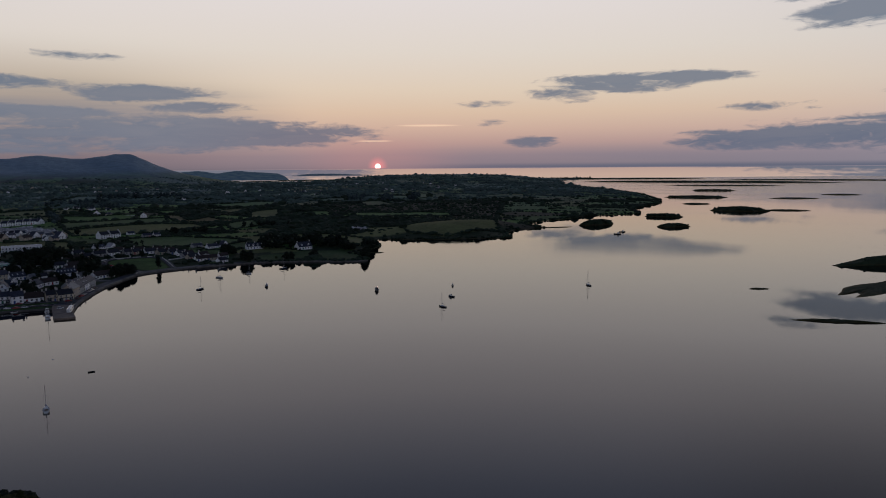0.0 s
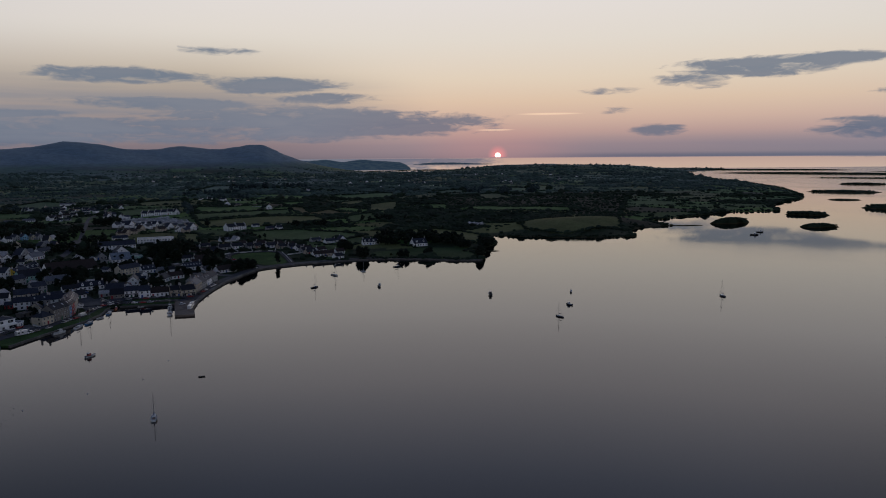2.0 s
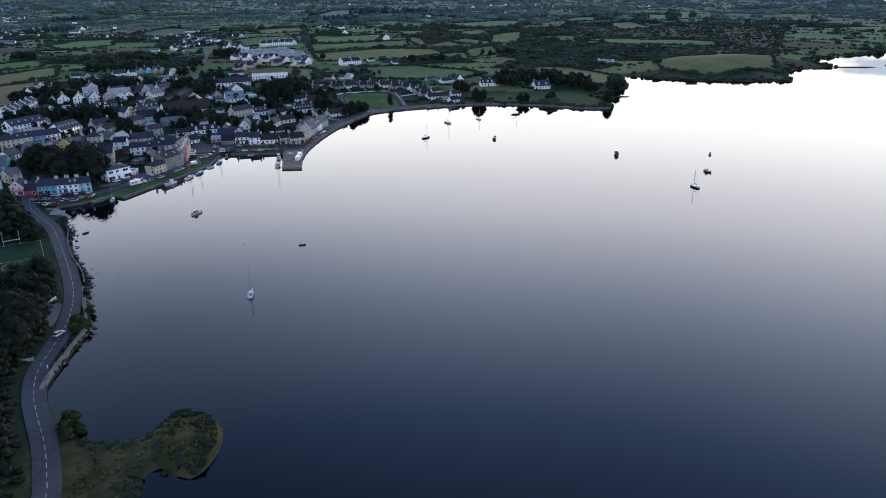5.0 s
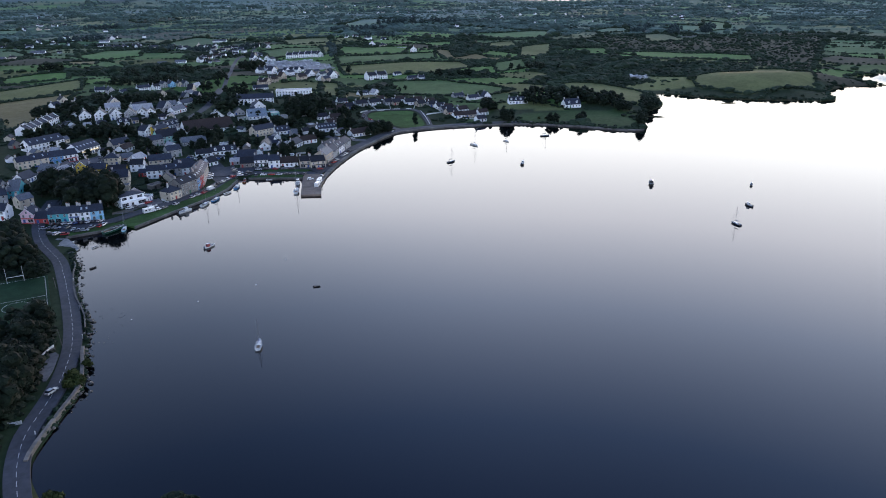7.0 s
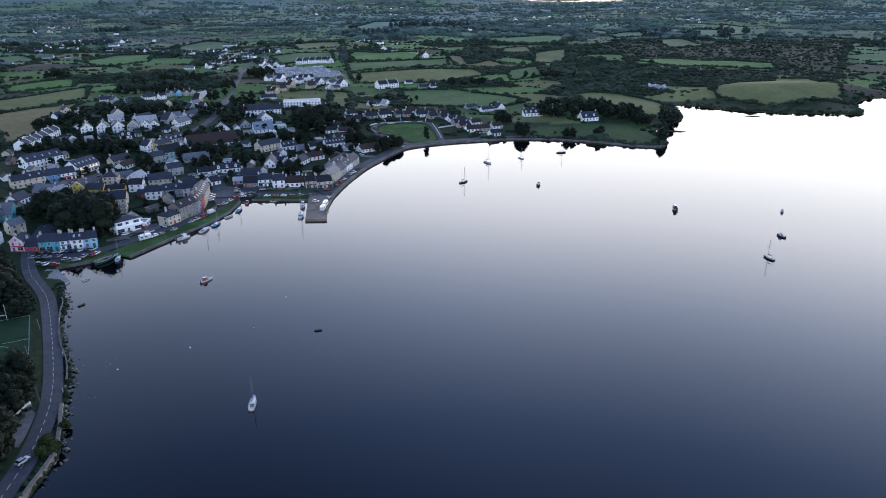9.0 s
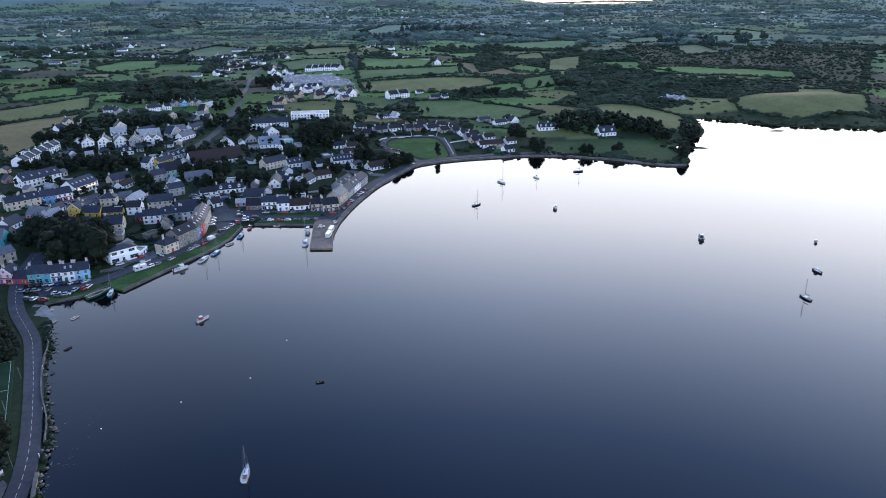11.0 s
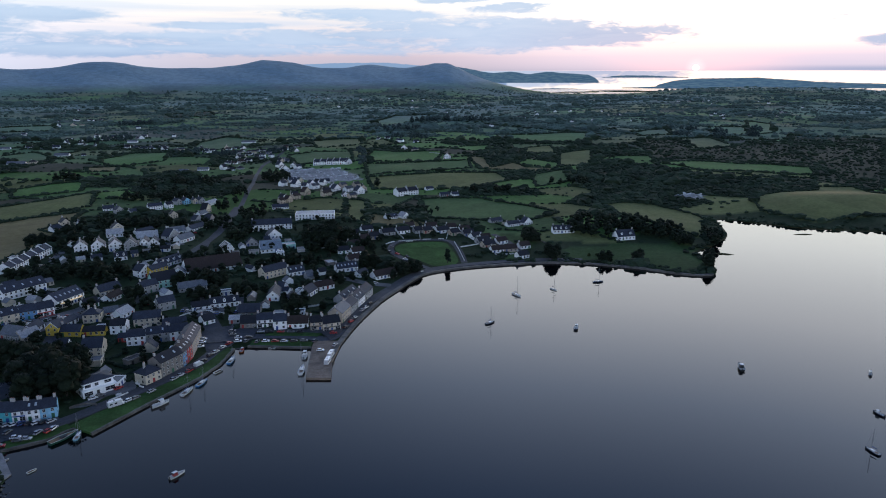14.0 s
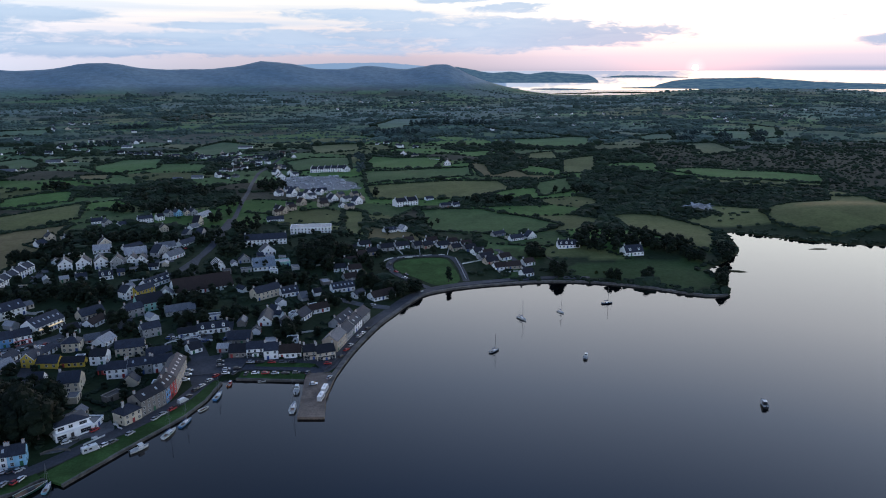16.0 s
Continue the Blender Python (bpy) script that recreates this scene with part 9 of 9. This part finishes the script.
car(-144.8, 664.5, 1.55, 58, 'silver')
car(-169.3, 653.2, 1.69, 12, 'silver')
car(-166.4, 654.1, 1.61, 80, 'grey')
car(-163.4, 654.2, 1.55, 6, 'silver')
car(-158.0, 655.0, 1.55, 79, 'grey')
car(-152.1, 650.6, 1.55, 14, 'white')
car(-149.9, 648.3, 1.55, 11, 'grey')
car(-147.0, 649.6, 1.55, 7, 'silver')
car(-162.4, 644.9, 1.55, 6, 'grey')
car(-159.1, 644.7, 1.55, 77, 'white')
car(-154.4, 643.8, 1.55, 14, 'red')
car(-145.2, 654.8, 1.55, 82, 'silver')
car(-141.6, 656.2, 1.55, 78, 'red')
car(-140.6, 658.5, 1.55, 83, 'white')
car(-91.2, 491.8, 1.56, 68, 'silver', where='on the coast road')
car(-5.5, 930.6, 3.18, -51, 'black')
car(-13.5, 937.0, 3.84, -46, 'red')
car(-19.6, 940.7, 4.29, -47, 'black')
car(-227.0, 770.7, 6.24, 17, 'blue')
car(-223.8, 771.8, 6.16, 20, 'black')
car(-217.6, 774.1, 5.99, 23, 'silver')
car(-215.0, 775.2, 5.93, 17, 'silver')
car(-209.3, 773.6, 5.77, 22, 'silver')
car(-207.8, 779.3, 5.75, 22, 'silver')
car(-216.7, 764.0, 5.99, 20, 'blue')
car(-205.8, 953.5, 8.83, 23, 'blue')
car(-205.8, 961.0, 8.90, 22, 'blue')
car(-206.2, 946.0, 8.80, 24, 'silver')
car(-252.5, 916.2, 7.92, 21, 'white')
car(-162.8, 809.9, 4.90, 23, 'red')
car(-135.7, 799.8, 3.85, 20, 'blue')
car(-114.2, 797.2, 3.24, 19, 'blue')
car(-117.5, 804.6, 3.58, 20, 'black')


# ---- garden walls, bollards, poles ----
WHITEWALL = paint("garden_wall_paint", (0.66, 0.66, 0.63), 0.85, 0.25)


def garden_wall(*pts, h=1.0, mat=None, label="low white-painted garden wall"):
    line = resample(np.array(pts, float), 2.5)
    z = heights(line[:, 0], line[:, 1])[0]
    nrm = normals(line) * 0.15
    v, f, n = [], [], len(line)
    for (x, y), (a, b), q in zip(line, nrm, z):
        v += [(x - a, y - b, q - 0.5), (x - a, y - b, q + h), (x + a, y + b, q + h), (x + a, y + b, q - 0.5)]
    for i in range(n - 1):
        f += [(i * 4 + k, (i + 1) * 4 + k, (i + 1) * 4 + k + 1, i * 4 + k + 1) for k in range(3)]
    f += [(3, 2, 1, 0), tuple((n - 1) * 4 + k for k in range(4))]
    tagged(new("garden_wall", mesh_of("garden_wall", v, f, mat or WHITEWALL)), label, "wall", "garden walls", "structure")


garden_wall((-24.4, 961.5), (-21.4, 966.2), (-15.9, 969.9))
garden_wall((-14.5, 970.0), (-0.4, 973.3))
garden_wall((-6.5, 972.5), (3.9, 975.4))
garden_wall((5.8, 977.2), (15.4, 980.0))
garden_wall((18.8, 980.4), (25.6, 981.3))
garden_wall((32.7, 973.8), (36.5, 950.7), (39.9, 923.3))
garden_wall((37.7, 959.9), (54.6, 970.7))
garden_wall((-15.7, 990.4), (-9.6, 976.8))
garden_wall((2.2, 998.5), (3.8, 976.9))
garden_wall((27.6, 1002.8), (26.0, 981.3))
garden_wall((6.7, 894.6), (9.6, 897.6))
garden_wall((-36.9, 876.5), (-31.3, 885.3), h=1.2)
garden_wall((-135.1, 791.2), (-125.5, 800.2))
garden_wall((1.0, 1561.4), (21.5, 1548.1), h=0.6)
garden_wall((-128.2, 689.2), (-124.3, 692.3), h=1.2)
garden_wall((-124.5, 702.2), (-119.8, 700.8))
garden_wall((-105.5, 512.5), (-104.5, 524.2), h=1.4, label='old roadside stone wall')


# ---- paved yards and lanes, cars and walls in the village ----
PAVING = surface("yard_paving", (0.115, 0.115, 0.118), 0.88, 0.28, 0.7, 0.09, 0.3, local=False)


def paved(label, category, *pts):
    line = resample(np.array(list(pts) + [pts[0]], float), 3.0)
    mid_ = line.mean(0)
    rings_ = [mid_ + (line - mid_) * k for k in (1.0, 0.7, 0.4)]
    v = [(q[0], q[1], h + 0.3) for r_ in rings_ for q, h in zip(r_, heights(r_[:, 0], r_[:, 1])[0])] + [(mid_[0], mid_[1], height(*mid_) + 0.3)]
    v += [(q[0], q[1], h - 0.6) for q, h in zip(line, heights(line[:, 0], line[:, 1])[0])]
    n = len(line)
    f = [(k * n + i, k * n + (i + 1) % n, (k + 1) * n + (i + 1) % n, (k + 1) * n + i) for k in range(2) for i in range(n)] + [(2 * n + i, 2 * n + (i + 1) % n, 3 * n) for i in range(n)]
    f += [((i + 1) % n, i, 3 * n + 1 + i, 3 * n + 1 + (i + 1) % n) for i in range(n)]
    tagged(new(category.replace(" ", "_"), mesh_of("paving", v, f, PAVING)), label, category, "village yards", "structure")


paved('grey paved village street with parked cars', 'street', (-223, 782), (-212, 787), (-202, 801), (-200, 829), (-194, 826), (-193, 798), (-194, 785), (-190, 774), (-201, 775), (-211, 762))
paved('grey gravel lay-by beside the coast road', 'lay-by', (-106, 513), (-104, 520), (-100.5, 517.5), (-97.5, 506), (-96.4, 498), (-99, 501))
garden_wall((-106.5, 512.0), (-105.2, 518.0), (-103.2, 523.5), h=0.9, mat=QUAYSTONE, label='low stone wall round a lay-by')
paved('grey tarmac lane beside the white terrace', 'lane', (-273, 900), (-279, 923), (-281, 938), (-274, 929), (-266, 897))
paved('grey tarmac yard before the guest house', 'yard', (-143, 677), (-139, 684), (-132, 696), (-133, 705), (-130, 709), (-123, 700), (-122, 694), (-132, 690), (-136, 679))
paved('grey yard between village buildings', 'yard', (-139, 807), (-125, 814), (-112, 806), (-110, 796), (-134, 794))
paved('grey yard between village buildings', 'yard', (-183, 795), (-172, 800), (-163, 793), (-163, 784), (-178, 784))
paved('pale gravel yard by the sheds', 'yard', (-236, 952), (-207, 966), (-199, 969), (-188, 952), (-212, 936))
paved('grey yard behind the quay houses', 'yard', (-154, 766), (-142, 773), (-137, 767), (-148, 759))
paved('grey tarmac lane among the houses', 'lane', (-99, 770), (-106, 808), (-112, 835), (-108, 835), (-100, 800), (-95, 770))
paved('grey tarmac drive among bungalows', 'lane', (-58, 883), (-32, 869), (-13, 865), (-13, 858), (-32, 862), (-56, 875))
garden_wall((-143.2, 676.6), (-141.2, 679.1), (-136.5, 680.9), (-131.1, 679.4), h=1.1, mat=QUAYSTONE, label='rough stone wall before the guest house')
garden_wall((-129.1, 683.9), (-126.1, 688.7), (-123.0, 693.6), h=1)
garden_wall((-125.4, 705.3), (-120.7, 698.6), (-117.9, 697.8), h=1)
garden_wall((-135.0, 790.5), (-131.6, 796.3), (-122.4, 802.5), h=1.4)
garden_wall((-122.4, 807.5), (-119.0, 799.3), (-109.5, 798.1), h=1.2)
garden_wall((-203.1, 896.7), (-195.1, 904.5), (-189.8, 909.8), h=1.3)
garden_wall((-115.6, 903.5), (-95.8, 915.5), h=1.2)
garden_wall((-42.1, 885.1), (-37.8, 895.3), (-33.9, 881.2), h=1.2)
garden_wall((-66.2, 809.5), (-53.9, 816.3), h=1.1)
garden_wall((-182.2, 793.8), (-171.2, 797.9), h=1)
garden_wall((-198.5, 939.3), (-195.0, 959.2), h=1.2)
garden_wall((-76.1, 946.1), (-60.1, 957.6), h=1)
garden_wall((-260.2, 843.6), (-233.1, 833.5), (-228.3, 837.7), h=1.6)
garden_wall((58.7, 956.3), (66.5, 940.2), (86.7, 946.2), h=1)
garden_wall((95.6, 1003.6), (116.1, 964.5), h=0.8, mat=QUAYSTONE, label='low stone field wall')
car(-210.4, 775.8, 5.87, 20, 'white', where='in the village')
car(-204.9, 782.6, 5.75, 25, 'black', where='in the village')
car(-194.7, 793.1, 5.57, 60, 'grey', where='in the village')
car(-197.3, 818.0, 5.92, 60, 'white', where='in the village')
car(-213.6, 770.9, 5.95, 10, 'white', where='in the village')
car(-199.3, 786.1, 5.63, 30, 'red', where='in the village')
car(-133.1, 800.3, 3.86, 10, 'silver', where='in the village')
car(-127.2, 802.3, 3.77, 10, 'silver', where='in the village')
car(-120.5, 801.7, 3.60, 15, 'white', where='in the village')
car(-176.8, 789.2, 4.99, 0, 'white', where='in the village')
car(-171.6, 790.4, 4.83, 90, 'blue', where='in the village')
car(-136.8, 685.2, 2.02, 40, 'white', where='in the village')
car(-134.7, 688.1, 1.99, 30, 'grey', where='in the village')
car(-129.9, 696.0, 1.94, 60, 'red', where='in the village')
car(-226.1, 942.8, 8.86, 5, 'silver', where='in the village')
car(-218.6, 946.0, 8.88, 5, 'grey', where='in the village')
car(-211.8, 950.8, 8.90, 5, 'grey', where='in the village')
car(-199.5, 959.2, 8.89, 5, 'grey', where='in the village')
car(-275.6, 910.1, 7.87, 75, 'grey', where='in the village')
car(-276.4, 920.6, 8.23, 70, 'grey', where='in the village')
car(-103.5, 799.8, 3.23, 80, 'blue', where='in the village')
car(-109.6, 820.8, 4.14, 80, 'white', where='in the village')
car(-48.3, 872.7, 2.97, 10, 'grey', where='in the village')
car(-24.4, 864.0, 1.77, 15, 'silver', where='in the village')
car(-19.0, 953.2, 5.21, 70, 'grey', where='in the village')
car(-6.4, 923.5, 2.87, 150, 'white', where='in the village')
car(-144.5, 765.4, 3.47, 10, 'silver', where='in the village')
car(-192.5, 990.7, 9.19, 40, 'red', where='in the village')
car(-191.5, 1008.9, 9.60, 40, 'black', where='in the village')



def marker_post(x, y):
    z = height(x, y)
    ob = tagged(empty("marker_post", pose(x, y, z)), "short white roadside marker post", "post", "marker posts")
    part("post", mesh_of("post", *boxes((-0.09, 0.09, -0.09, 0.09, -0.4, 1.25)), STEEL), ob)
    part("cap", mesh_of("cap", *boxes((-0.13, 0.13, -0.13, 0.13, 1.25, 1.4)), CARPAINT["white"]), ob)


def pole(x, y, tall):
    z = height(x, y)
    ob = tagged(empty("utility_pole", pose(x, y, z, 2, -3, 0)), "grey wooden utility pole beside the coast road", "pole", "utility poles")
    part("post", mesh_of("post", *limb((0, 0, -0.5), (0, 0, tall), 0.13, 0.09, 8), PALE), ob)
    part("crossarm", mesh_of("crossarm", *boxes((-0.7, 0.7, -0.06, 0.06, tall - 0.6, tall - 0.45)), BARK), ob)



def sign_board(x, y):
    z = height(x, y)
    ob = tagged(empty("sign_board", pose(x, y, z, 0, 0, 60)), "small white board on two posts at the lay-by", "sign")
    part("board", mesh_of("board", *boxes((-0.8, 0.8, -0.03, 0.03, 0.8, 1.8)), STEEL), ob)
    for k in (-0.7, 0.7):
        part("post", mesh_of("post", *boxes((k - 0.05, k + 0.05, 0.03, 0.13, -0.4, 1.85)), PALE), ob)


sign_board(-104.6, 520.5)

def field_gate(x, y, turn, wide=3.4):
    z = height(x, y)
    ob = tagged(empty("field_gate", pose(x, y, z, 0, 0, turn)), "white five-barred gate between two posts by the coast road", "gate")
    for k in (-wide / 2, wide / 2):
        part("post", mesh_of("post", *boxes((k - 0.1, k + 0.1, -0.1, 0.1, -0.4, 1.5)), STEEL), ob)
    for k in range(5):
        part("bar", mesh_of("bar", *boxes((-wide / 2 + 0.1, wide / 2 - 0.1, -0.03, 0.03, 0.25 + 0.24 * k, 0.35 + 0.24 * k)), STEEL), ob)


field_gate(-94, 475, 20)
marker_post(-124.3, 583.9)
marker_post(-97.8, 530.0)
marker_post(-85.8, 470.0)
marker_post(-109.6, 555.3)
pole(-102.6, 524.3, 6.5)
pole(-128.2, 576.2, 5.0)
pole(-121.6, 554.3, 5.0)
